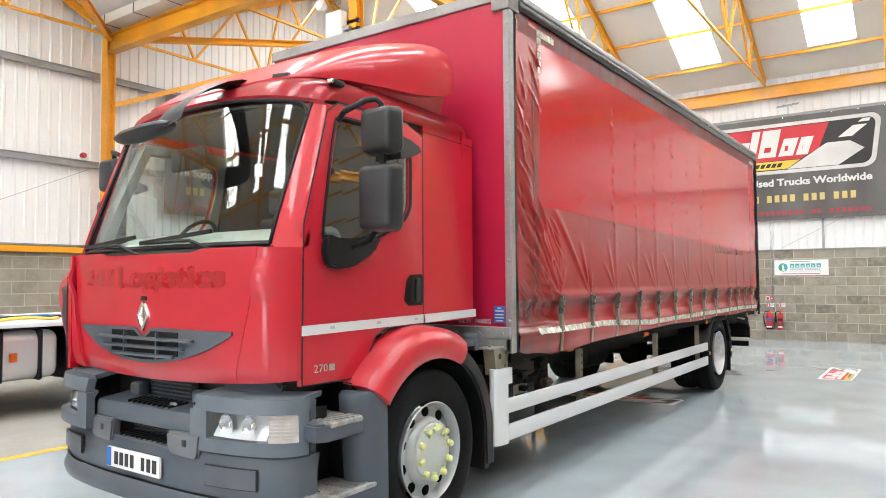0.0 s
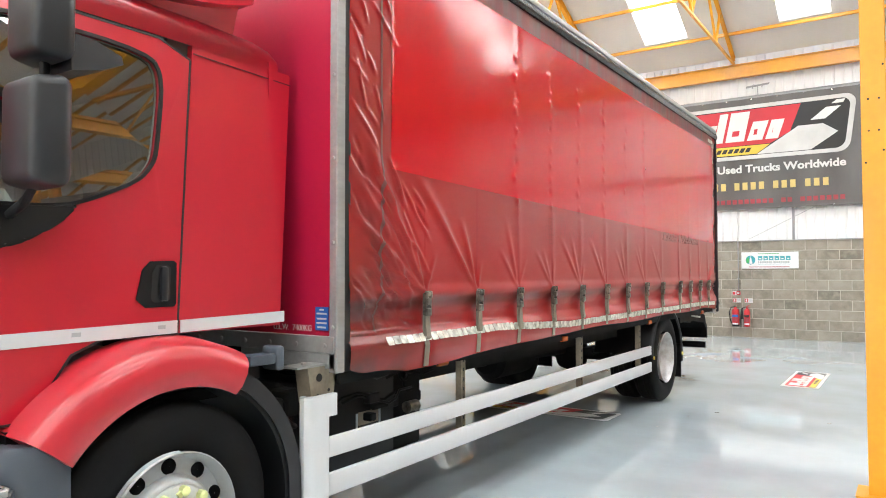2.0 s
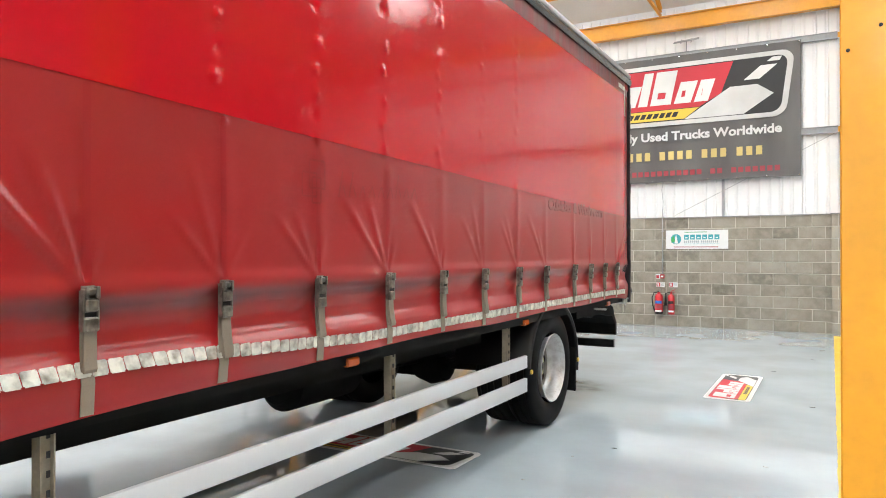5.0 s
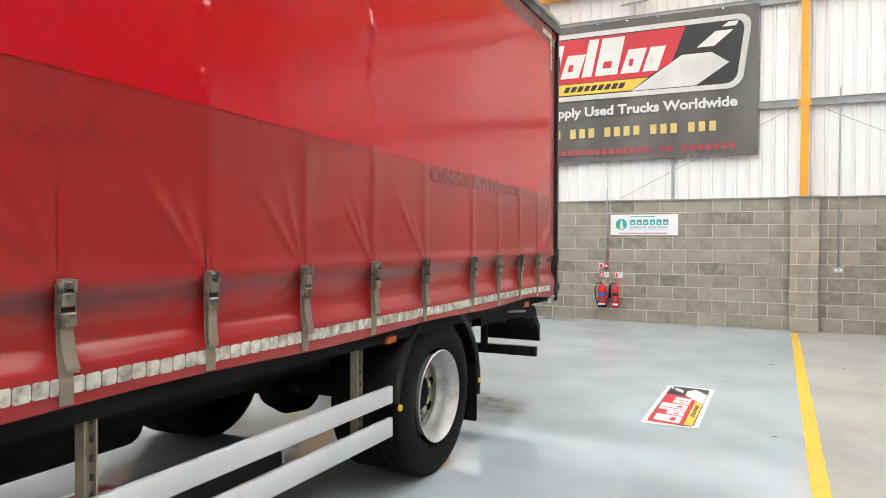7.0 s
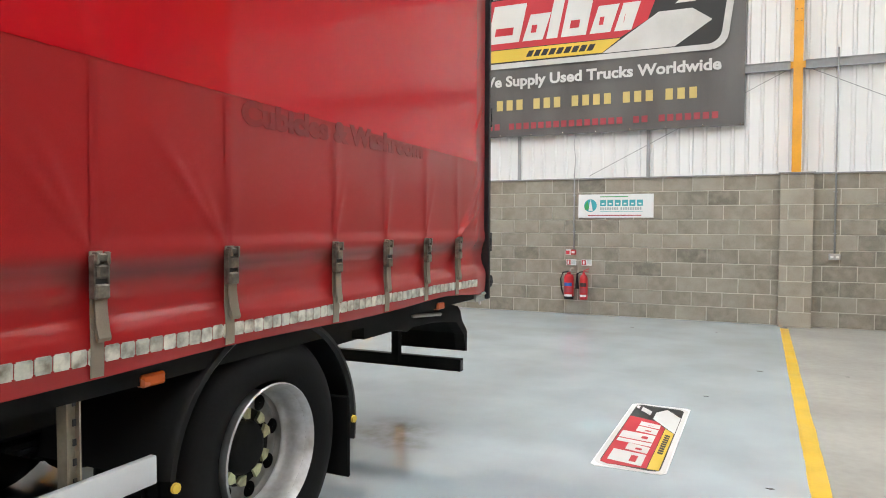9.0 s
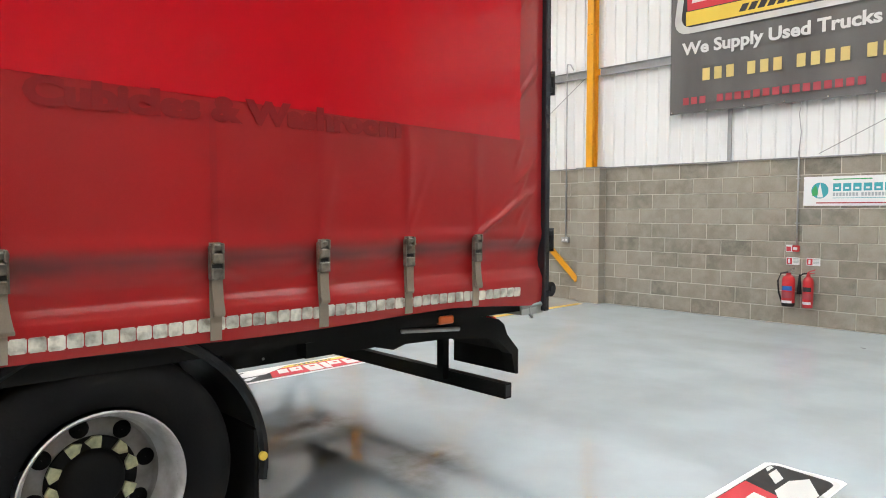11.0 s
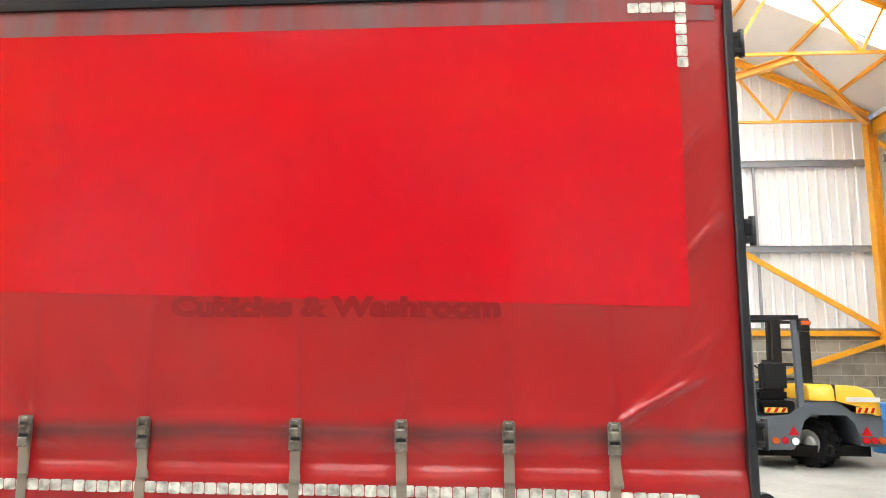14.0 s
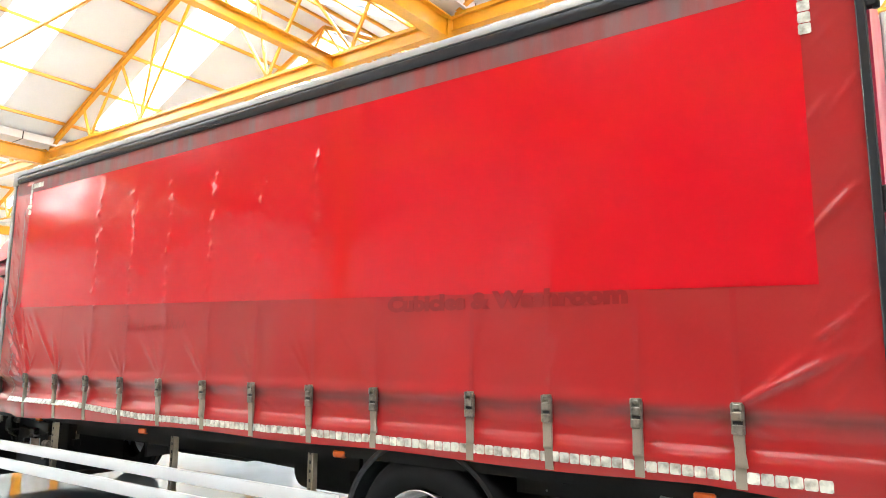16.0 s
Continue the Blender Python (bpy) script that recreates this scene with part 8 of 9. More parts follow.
# fire extinguishers and their signs
def extinguisher(x, r, z0, z1, horn, label):
    t = thing("fire_extinguisher", (x, NORTH - 0.11, z0), label, "extinguisher", "fire extinguishers")
    bm = bmesh.new()
    c = (x, NORTH - 0.11, 0)
    turned(bm, c, "z", [(z0, 0.0), (z0, r * 0.9), (z0 + 0.02, r), (z1 - 0.09, r), (z1 - 0.05, r * 0.8), (z1 - 0.03, r * 0.4), (z1, r * 0.35)], 24)
    part("cylinder", fixed(bm), FIRERED, t, "glossy red cylinder")
    bm = bmesh.new()
    turned(bm, c, "z", [(z0 - 0.015, 0.0), (z0 - 0.015, r * 0.95), (z0 + 0.02, r * 1.01), (z0 + 0.03, r * 1.0)], 24)
    part("foot", fixed(bm), BLACK if not horn else FIRERED, t)
    for za, zb, mt in ((z0 + 0.20, z0 + 0.26, INKBLUE if not horn else INKBLACK), (z0 + 0.10, z0 + 0.18, INKDIMRED), (z0 + 0.03, z0 + 0.065, SIGNWHITE)):
        bm = bmesh.new()
        loft(bm, [[(x + (r + 0.0015) * math.sin(a), c[1] - (r + 0.0015) * math.cos(a), z) for a in steps(-0.9, 0.9, 8)] for z in (za, zb)], closed=False)
        part("label_band", bm, mt, t, smooth=False)
    bm = bmesh.new()
    box(bm, x - 0.012, x + 0.012, c[1] - 0.015, c[1] + 0.015, z1, z1 + 0.03)
    bar(bm, (x, c[1], z1 + 0.035), (x + 0.09, c[1] - 0.02, z1 + 0.07), 0.016, 0.012)
    bar(bm, (x, c[1], z1 + 0.02), (x + 0.08, c[1] - 0.02, z1 + 0.02), 0.016, 0.01)
    part("valve_lever", bm, FIRERED if horn else CHROME, t, smooth=False)
    if horn:
        bm = bmesh.new()
        turned(bm, (x - 0.11, c[1], 0), "z", [(z0 + 0.16, 0.0), (z0 + 0.16, 0.032), (z0 + 0.36, 0.016), (z0 + 0.42, 0.012)], 14)
        tube(bm, [(x - 0.11, c[1], z0 + 0.40), (x - 0.06, c[1], z1 + 0.01), (x, c[1], z1 + 0.02)], 0.01, 6)
        part("horn", fixed(bm), BLACK, t, "black discharge horn")
    else:
        part("hose", tube(bmesh.new(), [(x, c[1] - 0.01, z1 + 0.01), (x - 0.1, c[1], z1 - 0.01), (x - 0.14, c[1], z1 - 0.12), (x - 0.125, c[1], z1 - 0.28), (x - 0.085, c[1], z0 + 0.04)], 0.012, 8), BLACK, t, "black hose")
    part("bracket", boxm(x - 0.03, x + 0.03, NORTH - 0.055, NORTH - 0.013, z1 - 0.16, z1 - 0.12), GIRT, t, smooth=False)


extinguisher(-3.50, 0.082, 0.275, 0.71, False, "red fire extinguisher with a black hose hung on the block wall")
extinguisher(-3.25, 0.066, 0.275, 0.70, True, "slim red fire extinguisher with black horn on the block wall")
for x in (-3.57, -3.31):
    s = lone("safety_sign", boxm(x, x + 0.17, NORTH - 0.02, NORTH - 0.0135, 0.815, 0.915), SIGNWHITE, "small white and red safety sign above an extinguisher", "sign", "safety signs", smooth=False)
    part("red_field", boxm(x + 0.006, x + 0.075, NORTH - 0.022, NORTH - 0.0203, 0.823, 0.907), INKRED, s, smooth=False)
    part("symbol", boxm(x + 0.025, x + 0.05, NORTH - 0.0236, NORTH - 0.0222, 0.835, 0.895), SIGNWHITE, s, smooth=False)
    for k in range(4):
        part("print_line", boxm(x + 0.085, x + 0.16, NORTH - 0.022, NORTH - 0.0203, 0.84 + 0.018 * k, 0.849 + 0.018 * k), INKGREY, s, smooth=False)
s = lone("safety_sign", boxm(-3.58, -3.49, NORTH - 0.02, NORTH - 0.0135, 0.99, 1.085), SIGNWHITE, "small white and red call point sign", "sign", "safety signs", smooth=False)
part("red_field", boxm(-3.574, -3.515, NORTH - 0.022, NORTH - 0.0203, 0.998, 1.06), INKRED, s, smooth=False)
cp = lone("call_point", boxm(-3.485, -3.40, NORTH - 0.065, NORTH - 0.0135, 0.995, 1.08, bevel=0.006), FIRERED, "red fire alarm call point box on the block wall", "call point")
part("glass", boxm(-3.468, -3.417, NORTH - 0.0675, NORTH - 0.0655, 1.02, 1.055), SIGNWHITE, cp, smooth=False)


def conduit(x, z0, z1, y=NORTH - 0.028):
    c = lone("conduit", tube(bmesh.new(), [(x, y, z0), (x, y, z1)], 0.0125, 8), CONDUIT, "thin galvanised conduit fixed to the block wall", "conduit", "conduits")
    z = z0 + 0.3
    while z < min(z1, 2.2):
        part("saddle", boxm(x - 0.025, x + 0.025, y - 0.015, y + 0.014, z - 0.008, z + 0.008), CONDUIT, c, smooth=False)
        z += 0.6
    return c


def socket(x, z):
    s = lone("socket", boxm(x - 0.075, x + 0.075, NORTH - 0.06, NORTH - 0.0135, z - 0.045, z + 0.045, bevel=0.006), CONDUIT, "metal-clad double socket on the block wall", "socket", "wall sockets")
    for dx in (-0.035, 0.035):
        part("outlet", boxm(x + dx - 0.02, x + dx + 0.02, NORTH - 0.0625, NORTH - 0.0605, z - 0.02, z + 0.015), SIGNWHITE, s, smooth=False)


conduit(-3.44, 1.08, 2.35)
lone("cable", tube(bmesh.new(), [(-3.44, NORTH - 0.028, 2.35), (-3.43, NORTH - 0.0, 2.6), (-3.46, NORTH + 0.0, 2.85), (-3.42, NORTH + 0.0, 3.05)], 0.007, 6), CONDUIT, "grey cable running up the white wall", "cable")
conduit(0.38, 1.08, 4.05)
socket(0.38, 1.04)
conduit(-7.28, 1.08, 4.0)
socket(-7.28, 1.04)
lone("cable", tube(bmesh.new(), [(-7.28, NORTH - 0.028, 4.0), (-7.26, NORTH - 0.05, 4.06), (-7.2, NORTH - 0.04, 4.05), (-7.15, NORTH - 0.02, 3.95)], 0.012, 6), CONDUIT, "bent end of a grey conduit", "cable")
# red sounders on the sheeting rails
for p, axis in (((-8.45, NORTH - 0.06, 3.98), "y"), ((WEST + 0.09, 6.95, 4.0), "x")):
    bm = bmesh.new()
    turned(bm, p, axis, [(-0.05, 0.0), (-0.05, 0.05), (0.0, 0.06), (0.05, 0.045), (0.05, 0.0)], 16)
    lone("alarm_sounder", fixed(bm), FIRERED, "small red alarm sounder on the sheeting rail", "alarm", "alarm sounders")
# little aerial frame over the banner
for x, z in ((-2.95, 5.86),):
    bm = bmesh.new()
    bar(bm, (x - 0.25, NORTH - 0.1, z), (x + 0.25, NORTH - 0.1, z + 0.03), 0.02, 0.02)
    bar(bm, (x - 0.25, NORTH - 0.02, z + 0.04), (x + 0.25, NORTH - 0.02, z + 0.07), 0.02, 0.02)
    for d in (-0.1, 0.1):
        bar(bm, (x + d, NORTH - 0.12, z - 0.03), (x + d, NORTH + 0.0, z + 0.08), 0.015, 0.015)
    bar(bm, (x, NORTH - 0.04, z - 0.2), (x, NORTH - 0.04, z + 0.04), 0.015, 0.015)
    lone("wall_bracket", bm, GIRT, "small grey wire bracket over the banner", "bracket", smooth=False)
# electrics in the far corner
for x, z, w, h in ((-12.93, 1.22, 0.22, 0.3), (-12.62, 0.98, 0.14, 0.16), (-12.86, 0.95, 0.12, 0.14)):
    lone("switch_box", boxm(x - w / 2, x + w / 2, NORTH - 0.11, NORTH - 0.014, z - h / 2, z + h / 2, bevel=0.008), GREYLIGHT if w > 0.2 else CONDUIT, "grey electrical box on the block wall", "switch box", "switch boxes")
for x in (-12.98, -12.86, -12.62):
    conduit(x, 1.05, 2.2)
for y in (16.2, 15.7):
    lone("wall_conduit", tube(bmesh.new(), [(WEST + 0.03, y, 1.1), (WEST + 0.03, y, 2.1)], 0.013, 8), CONDUIT, "thin galvanised conduit on the block wall", "conduit", "conduits")

# emergency light on the inner column
fl = thing("emergency_light", (-6.72, 7.2, 5.5), "white twin-lamp emergency light on the yellow column", "light")
part("case", boxm(-7.12, -6.82, 7.16, 7.30, 5.03, 5.41, bevel=0.012, seg=2), SIGNWHITE, fl, "white metal case")
for dx in (-0.22, 0.06):
    bm = bmesh.new()
    turned(bm, (-6.95 + dx, 7.15, 5.53), "y", [(-0.07, 0.0), (-0.07, 0.075), (-0.02, 0.075), (0.05, 0.05), (0.08, 0.0)], 18)
    part("lamp_head", fixed(bm), LAMPGLASS if dx > 0 else SIGNWHITE, fl, "round lamp head")
part("bracket", boxm(-6.9, -6.7, 7.2, 7.26, 5.11, 5.16), GIRT, fl, smooth=False)
for z in (5.11, 5.23):
    part("clamp", boxm(-6.84, -6.6, 7.30, 7.33, z, z + 0.05), BLACK, fl, smooth=False)

# blue drum in the corner
bm = bmesh.new()
turned(bm, (-12.75, 18.75, 0), "z", [(0.0, 0.0), (0.0, 0.27), (0.03, 0.285), (0.28, 0.285), (0.30, 0.295), (0.32, 0.285), (0.58, 0.285), (0.60, 0.295), (0.62, 0.285), (0.84, 0.28), (0.88, 0.25), (0.88, 0.0)], 32)
lone("drum", fixed(bm), BLUEPLASTIC, "blue plastic drum standing in the corner", "drum")


# truck-mounted forklift
def chevrons(put, parent, x0, x1, z0, z1, y, n):
    """A red and yellow striped marker plate on a rear face."""
    plate = put("marker_plate", boxm(x0, x1, y - 0.012, y, z0, z1), INKYELLOW, parent, "yellow plate with red diagonal stripes", smooth=False)
    for k in range(n):
        a = x0 + (x1 - x0) * (k + 0.1) / n
        w = (x1 - x0) / n * 0.45
        bm = bmesh.new()
        prism(bm, [(a, z0 + 0.004), (a + w, z0 + 0.004), (min(x1, a + w * 1.8), z1 - 0.004), (a + w * 0.8, z1 - 0.004)], "y", y - 0.0145, y - 0.0122)
        put("stripe", bm, LENSRED, plate, smooth=False)


def forklift():
    """A three-wheeled lift truck seen from behind: local y ahead (mast), x to its right, origin on the floor under the rear face."""
    m = pose(-10.5, 16.52, 0, 0, 0, 92)
    t = thing("forklift", m.translation, "yellow and slate-grey truck-mounted forklift parked near the wall", "forklift")

    def put(name, bm, mat, parent=None, label="", **k):
        bm.transform(m)
        return part(name, fixed(bm), mat, parent or t, label, **k)

    def softened(bm, r, n=2):
        bmesh.ops.bevel(bm, geom=bm.edges[:], offset=r, segments=n, affect="EDGES", clamp_overlap=True)
        return bm
    # rear body: one plate with the wheel arch cut out of its lower edge
    bm = bmesh.new()
    prism(bm, [(-0.98, 0.30), (-0.98, 0.80), (-0.42, 0.82), (-0.28, 0.93), (-0.12, 1.03), (0.28, 1.04), (0.42, 0.97), (0.52, 0.86), (0.98, 0.82), (0.98, 0.36), (0.66, 0.36), (0.56, 0.72), (0.44, 0.84), (-0.10, 0.84), (-0.22, 0.74), (-0.32, 0.42), (-0.38, 0.30)], "y", 0.0, 1.25)
    put("chassis", softened(bm, 0.015), FORKGREY, label="slate-grey body with a wheel arch")
    put("arch_lining", boxm(-0.36, 0.64, 0.75, 1.2, 0.30, 0.83), BLACK, smooth=False)
    put("underside", boxm(-0.9, 0.9, 0.25, 1.2, 0.18, 0.34), CHASSIS, smooth=False)
    # engine hood over the right half
    bm = bmesh.new()
    rings = []
    for k, (x, top, back) in enumerate(((-0.10, 1.27, 0.10), (-0.08, 1.285, 0.08), (0.26, 1.285, 0.06), (0.62, 1.27, 0.04), (0.86, 1.20, 0.05), (0.95, 1.08, 0.08), (0.975, 0.86, 0.10))):
        low = 1.045 if x < 0.3 else (0.96 if x < 0.7 else 0.825)
        rings.append([(x, back - 0.09, low), (x, back - 0.08, top - 0.08), (x, back, top), (x, 1.1, top - 0.02), (x, 1.2, top - 0.1), (x, 1.2, low)])
    loft(bm, rings)
    hood = put("hood", bm, FORKYELLOW, label="yellow engine hood", angle=50)
    put("hood_joint", boxm(0.265, 0.272, -0.045, 1.0, 1.05, 1.289), INKBLACK, hood, smooth=False)
    put("decal", boxm(0.42, 0.93, -0.056, -0.048, 1.03, 1.10), INKWHITE, hood, "white lettering band", smooth=False)
    chevrons(put, t, 0.56, 0.86, 0.86, 0.95, -0.045, 3)
    chevrons(put, t, -0.80, -0.46, 0.86, 0.935, -0.01, 3)
    chevrons(put, t, -0.97, -0.80, 0.36, 0.66, -0.002, 2)
    for side in (-1, 1):
        for x, z, mt in ((-0.66, 0.44, ORANGE), (-0.52, 0.44, LENSRED), (-0.36, 0.43, SIGNWHITE)) if side < 0 else ((0.70, 0.45, LENSRED), (0.82, 0.45, LENSRED), (0.94, 0.45, ORANGE)):
            bm = bmesh.new()
            turned(bm, (x, -0.002, z), "y", [(0.0, 0.055), (-0.02, 0.052), (-0.026, 0.03), (-0.027, 0.0)], 16)
            put("tail_lamp", bm, mt, label="round tail lamp")
        bm = bmesh.new()
        x = -0.38 if side < 0 else 0.72
        prism(bm, [(x - 0.08, 0.52), (x + 0.08, 0.52), (x, 0.66)], "y", -0.012, -0.002)
        put("reflector", bm, LENSRED, label="red triangular reflector", smooth=False)
    # rear wheel, steered over
    turn = pose(0.10, 0.42, 0.37, 0, 0, 32)
    bm = bmesh.new()
    turned(bm, (0, 0, 0), "x", [(-0.13, 0.20), (-0.15, 0.27), (-0.14, 0.34), (-0.11, 0.365), (0.11, 0.365), (0.14, 0.34), (0.15, 0.27), (0.13, 0.20)], 36)
    for k in range(16):
        a = 2 * math.pi * k / 16
        for q in (-1, 1):
            b = a + (0.19 if q > 0 else 0)
            bar(bm, (q * 0.145, 0.355 * math.cos(b), 0.355 * math.sin(b)), (q * 0.015, 0.368 * math.cos(b + 0.12), 0.368 * math.sin(b + 0.12)), 0.075, 0.035)
    bm.transform(turn)
    wheel_ob = put("rear_wheel", bm, RUBBER, label="black lugged rubber tyre", smooth=False)
    for q in (-1, 1):
        bm = bmesh.new()
        turned(bm, (q * 0.135, 0, 0), "x", [(0.0, 0.205), (-q * 0.03, 0.19), (-q * 0.05, 0.10), (q * 0.0, 0.08), (q * 0.01, 0.0)], 24)
        bm.transform(turn)
        put("rim", bm, HUBGREY, wheel_ob, "pale grey wheel rim")
    put("wheel_fork", softened(boxm(-0.12, 0.32, 0.62, 0.76, 0.3, 0.84), 0.02), FORKGREY)
    # driver's cage on the left
    for x, y in ((-0.95, 0.05), (-0.22, 0.05), (-0.95, 1.12), (-0.22, 1.12)):
        bm = bmesh.new()
        bar(bm, (x, y, 0.8), (x, y + (0.05 if y < 0.5 else -0.05), 2.33), 0.085 if y < 0.5 else 0.05, 0.09)
        put("cage_post", bm, FORKGREY if y < 0.5 else BLACK, label="cage post of the driver's place", smooth=False)
    bm = bmesh.new()
    loft(bm, [[(x, y, z) for x, y in ((-1.0, 0.04), (-0.17, 0.04), (-0.17, 0.12), (-1.0, 0.12))] for z in (2.29, 2.36)])
    loft(bm, [[(x, y, z) for x, y in ((-1.0, 1.06), (-0.17, 1.06), (-0.17, 1.14), (-1.0, 1.14))] for z in (2.29, 2.36)])
    for x in (-1.0, -0.22):
        box(bm, x, x + 0.05, 0.115, 1.065, 2.30, 2.35)
    guard = put("overhead_guard", bm, BLACK, label="black barred overhead guard", smooth=False)
    for k in range(6):
        put("guard_bar", boxm(-0.99 + 0.156 * k, -0.96 + 0.156 * k, 0.12, 1.06, 2.31, 2.345), BLACK, guard, smooth=False)
    seat = put("seat", softened(boxm(-0.80, -0.34, 0.20, 0.72, 1.02, 1.20), 0.04), BLACK, label="black driver's seat")
    put("seat_back", softened(boxm(-0.79, -0.36, 0.10, 0.24, 1.16, 1.66), 0.06, 3), BLACK, seat)
    put("seat_box", softened(boxm(-0.84, -0.3, 0.06, 0.8, 0.84, 1.03), 0.02), CHASSIS)
    bm = bmesh.new()
    tube(bm, [(-0.58 + 0.17 * math.cos(a), 0.98 + 0.05 * math.sin(a), 1.42 + 0.15 * math.sin(a)) for a in steps(0, 2 * math.pi, 18)], 0.015, 6, False)
    put("steering_wheel", bm, BLACK)
    put("dash_panel", softened(boxm(-0.9, -0.3, 1.06, 1.22, 0.8, 1.3), 0.02), FORKGREY)
    bm = bmesh.new()
    box(bm, -0.20, -0.02, -0.02, 0.10, 2.10, 2.30, bevel=0.03, seg=2)
    lamp = put("lamp_bracket", bm, BLACK)
    bm = bmesh.new()
    box(bm, -0.17, -0.02, -0.05, -0.02, 2.20, 2.27, bevel=0.012)
    put("beacon", bm, ORANGE, lamp, "orange beacon")
    # mast, carriage and straddle arms
    for x in (0.02, 0.52):
        bm = bmesh.new()
        box(bm, x - 0.075, x + 0.075, 1.30, 1.44, 0.15, 2.38, bevel=0.01)
        put("mast_upright", bm, BLACK, label="black mast upright")
    for z in (0.5, 1.3, 1.55, 1.8, 2.28):
        put("mast_tie", boxm(0.02, 0.52, 1.33, 1.38, z, z + 0.05), BLACK, smooth=False)
    for x in (-0.82, 0.82):
        put("straddle_arm", softened(boxm(x - 0.09, x + 0.09, 1.2, 2.0, 0.22, 0.42), 0.02), FORKGREY)
        bm = bmesh.new()
        turned(bm, (x - 0.12 * (1 if x > 0 else -1), 1.78, 0.30), "x", [(-0.11, 0.0), (-0.11, 0.26), (-0.08, 0.30), (0.08, 0.30), (0.11, 0.26), (0.11, 0.0)], 28)
        put("front_wheel", bm, RUBBER, label="black front tyre")
        put("mudguard", softened(boxm(x - 0.14, x + 0.14, 1.45, 2.1, 0.62, 0.66), 0.015), CHASSIS)
    for x in (0.05, 0.48):
        bm = bmesh.new()
        box(bm, x - 0.06, x + 0.06, 1.5, 2.6, 0.10, 0.15)
        box(bm, x - 0.06, x + 0.06, 1.46, 1.52, 0.10, 0.7)
        put("fork", bm, CHASSIS, label="black steel fork", smooth=False)


forklift()


# low blue machine beside the forklift, its tail towards the truck
def blue_machine():
    m = pose(-11.5, 14.30, 0, 0, 0, 92)
    t = thing("utility_machine", m.translation, "low blue utility machine with red and yellow tail stripes", "vehicle")

    def put(name, bm, mat, parent=None, label="", **k):
        bm.transform(m)
        return part(name, fixed(bm), mat, parent or t, label, **k)
    body = put("body", boxm(-0.85, 0.82, 0.0, 1.7, 0.26, 0.80, bevel=0.03, seg=2), BLUEPLASTIC, label="blue painted body")
    bm = bmesh.new()
    loft(bm, [[(-0.85, y, 0.806), (0.82, y, 0.806), (0.82, y, z), (-0.85, y, z + 0.06)] for y, z in ((-0.005, 0.93), (0.3, 0.98), (1.6, 1.0))])
    put("lid", bm, BLUEPLASTIC, body, "blue engine lid", smooth=False)
    put("lid_joint", boxm(-0.85, 0.825, -0.004, 1.68, 0.796, 0.808), INKBLACK, body, smooth=False)
    chevrons(put, t, -0.84, 0.81, 0.30, 0.42, -0.002, 9)
    for x in (-0.7, 0.68):
        bm = bmesh.new()
        prism(bm, [(x - 0.11, 0.50), (x + 0.10, 0.50), (x + 0.06, 0.66), (x, 0.66)], "y", -0.02, -0.001)
        put("reflector", bm, LENSRED, label="red reflector", smooth=False)
        put("tail_lamp", boxm(x - 0.16, x + 0.06, -0.02, 0.02, 0.12, 0.25, bevel=0.01), LENSRED, label="red tail lamp")
        for y in (0.35, 1.35):
            bm = bmesh.new()
            turned(bm, (x, y, 0.26), "x", [(-0.09, 0.0), (-0.09, 0.23), (-0.06, 0.26), (0.06, 0.26), (0.09, 0.23), (0.09, 0.0)], 24)
            put("wheel", bm, RUBBER, label="small black tyre")


blue_machine()

# tractor chassis standing beyond the truck
tc = thing("truck_chassis", (-9.6, 4.2, 0), "white-decked tractor chassis with a silver tank parked on the concrete", "truck")
part("deck", boxm(-10.8, -8.35, 2.2, 5.4, 1.04, 1.10, bevel=0.01), SIGNWHITE, tc, "white deck plate")
part("rail", boxm(-9.2, -9.1, 0.0, 7.4, 0.74, 1.02), CHASSIS, tc, smooth=False)
part("rail", boxm(-10.0, -9.9, 0.0, 7.4, 0.74, 1.02), CHASSIS, tc, smooth=False)
bm = bmesh.new()
box(bm, -9.05, -8.45, 2.6, 4.15, 0.44, 1.0, bevel=0.12, seg=5)
tk = part("tank", bm, TANKALU, tc, "polished aluminium fuel tank")
for y in (2.95, 3.50, 3.92):
    bm = bmesh.new()
    box(bm, -9.06, -8.432, y - 0.03, y + 0.03, 0.428, 1.012, bevel=0.12, seg=5)
    part("tank_strap", bm, BLACK, tk, "black tank strap")
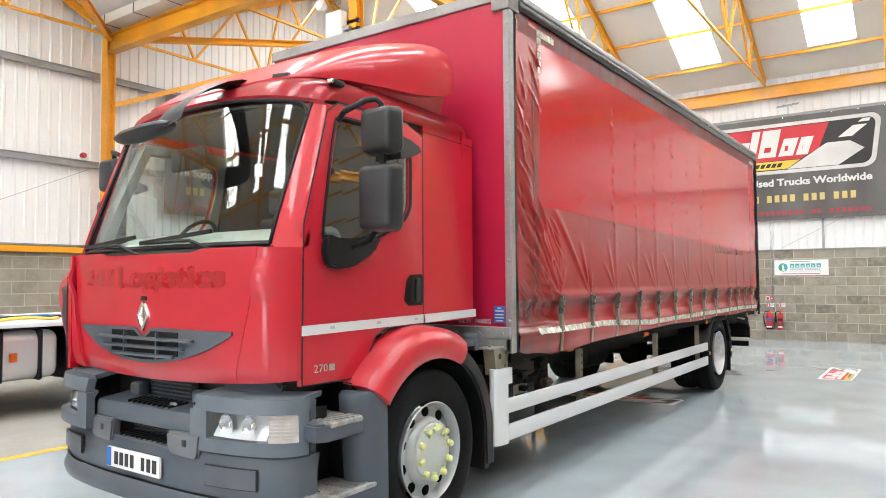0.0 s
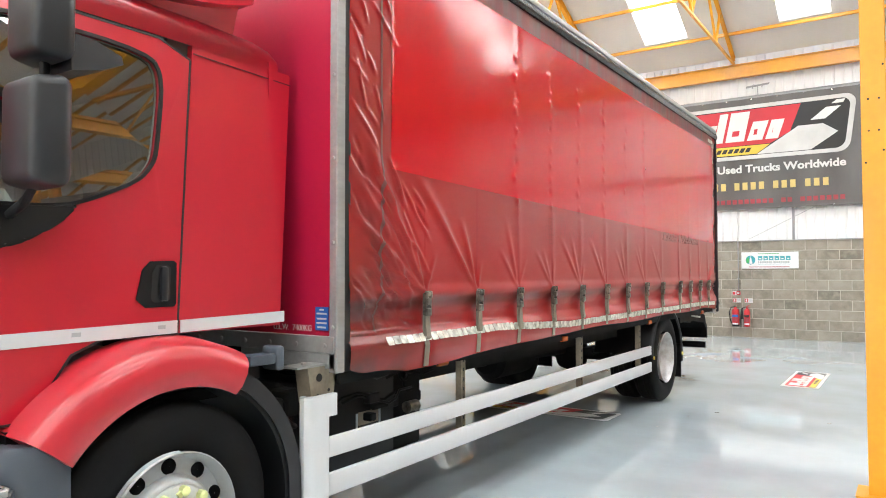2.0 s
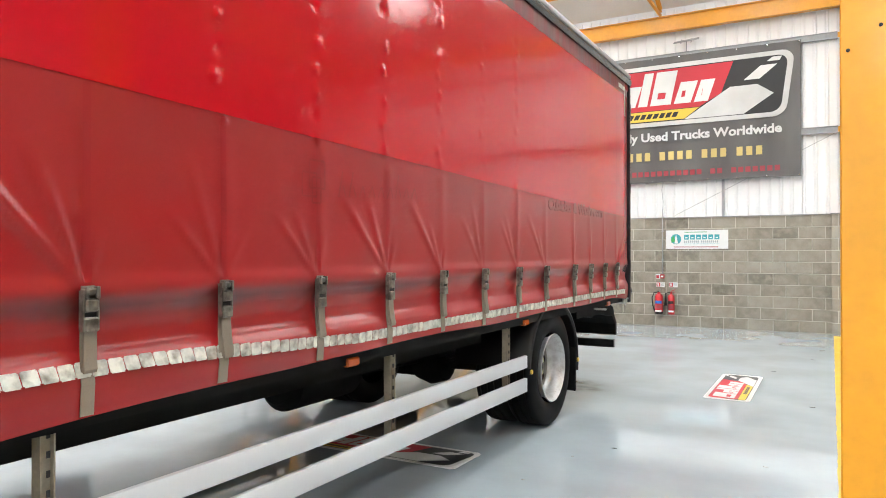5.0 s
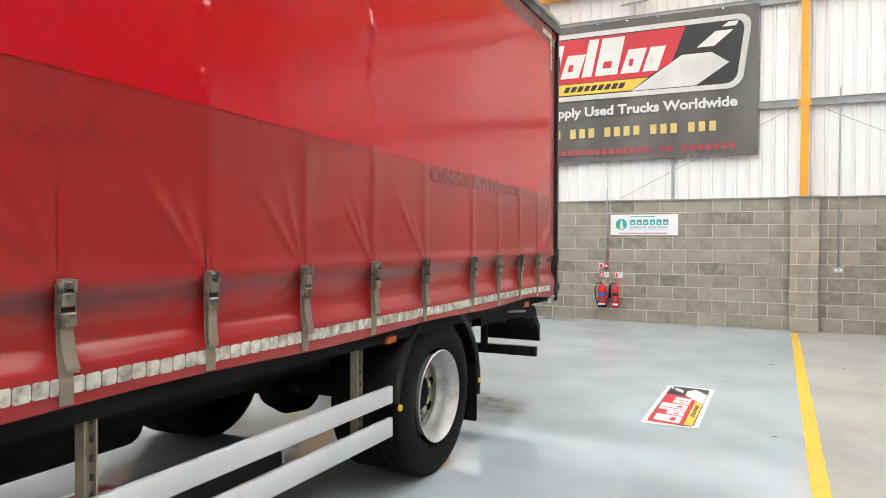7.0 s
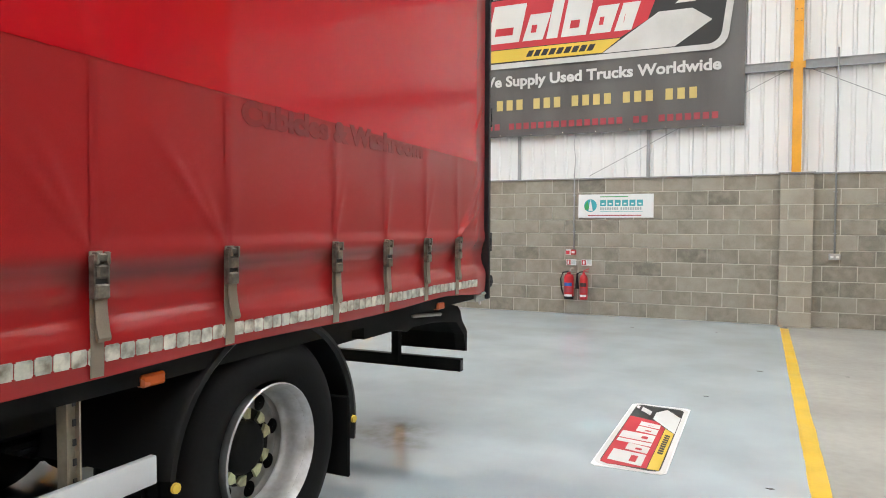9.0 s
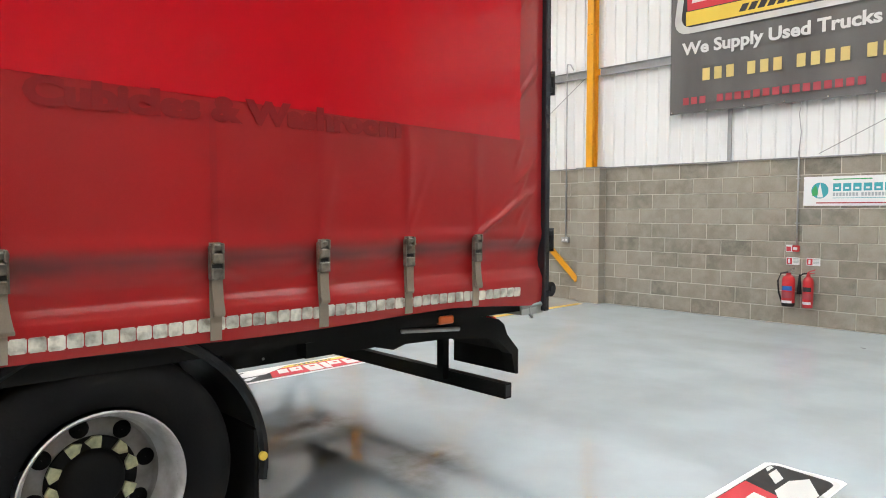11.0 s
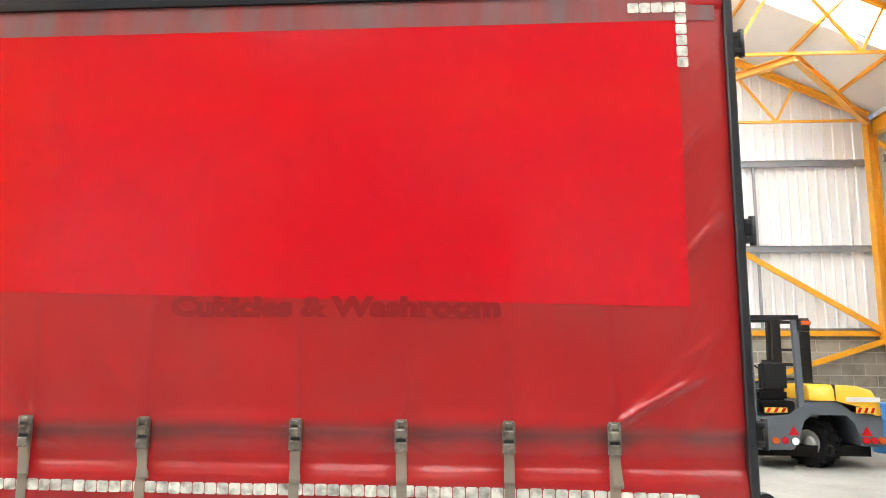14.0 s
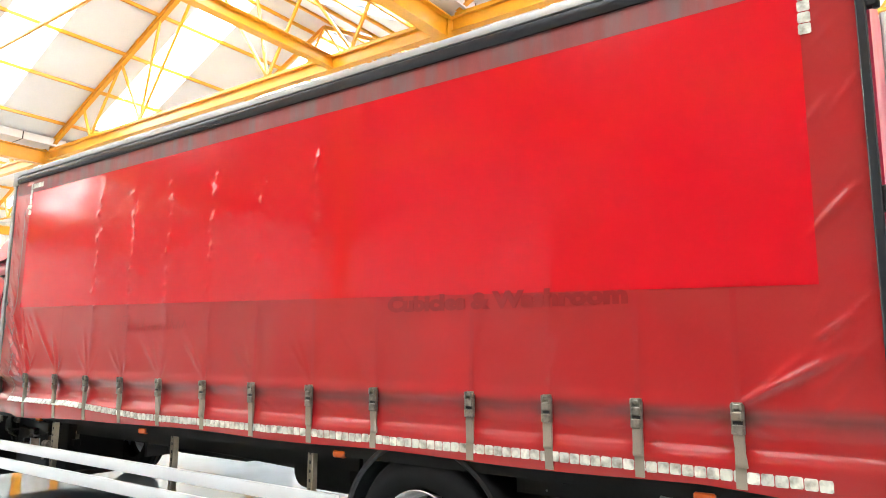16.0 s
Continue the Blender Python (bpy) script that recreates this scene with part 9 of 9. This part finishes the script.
for y in (3.62, 5.0):
    bm = bmesh.new()
    box(bm, -8.44, -8.40, y - 0.035, y + 0.035, 0.66, 0.76)
    part("side_marker", bm, ORANGE, tc, "amber side marker lamp", smooth=False)
part("side_box", boxm(-9.05, -8.5, 4.25, 5.0, 0.40, 1.03, bevel=0.02), BLACK, tc, "black side locker")
part("under_deck", boxm(-10.7, -9.06, 1.6, 5.2, 0.45, 1.03), CHASSIS, tc, "dark running gear below the deck", smooth=False)
part("mud_wing", boxm(-9.05, -8.4, 5.1, 5.9, 0.55, 0.6), GREYPLASTIC, tc, smooth=False)
for x in (-8.55, -10.65):
    for y in (5.75, 0.9):
        bm = bmesh.new()
        turned(bm, (x, y, 0.5), "x", tyre_profile(0.5, 0.28), 40)
        wh = part("wheel", fixed(bm), RUBBER, tc, "black truck tyre")
        bm = bmesh.new()
        turned(bm, (x, y, 0.5), "x", [(-0.1, 0.3), (-0.05, 0.2), (0.0, 0.0)], 24)
        part("rim", fixed(bm), RIMSILVER, wh)
r3 = random.Random(8)
for k in range(5):   # hoses and straps lying on the deck
    pts = [(-8.55 - 0.1 * k + r3.uniform(-0.1, 0.1), 3.35 + 0.18 * j + r3.uniform(-0.06, 0.06), 1.115 + r3.uniform(0, 0.05)) for j in range(6)]
    lone("hose", tube(bmesh.new(), pts, 0.018, 6), (INKYELLOW, BLUEPLASTIC, BLACK, WEBBING, BLACK)[k], ("yellow", "blue", "black", "grey", "black")[k] + " hose lying on the white chassis deck", "hose", "deck hoses")

# litter on the floor
for k in range(14):
    x, y = r3.uniform(-2.4, 1.2), r3.uniform(8.5, 18.5)
    w = r3.uniform(0.008, 0.03)
    bm = bmesh.new()
    prism(bm, [(x - w, y), (x, y - w * 0.4), (x + w, y + w * 0.2), (x + w * 0.3, y + w * 0.5)], "z", 0.0005, 0.003)
    lone("grit", fixed(bm), INKBLACK if k % 3 else CONCRETE, "tiny dark scrap of litter on the floor", "litter", "floor litter", smooth=False)

# single blocks of the north wall
for wall, mesh, m in BLOCKS:
    ob = new("block", mesh)
    ob.parent = wall
    ob.matrix_basis = m
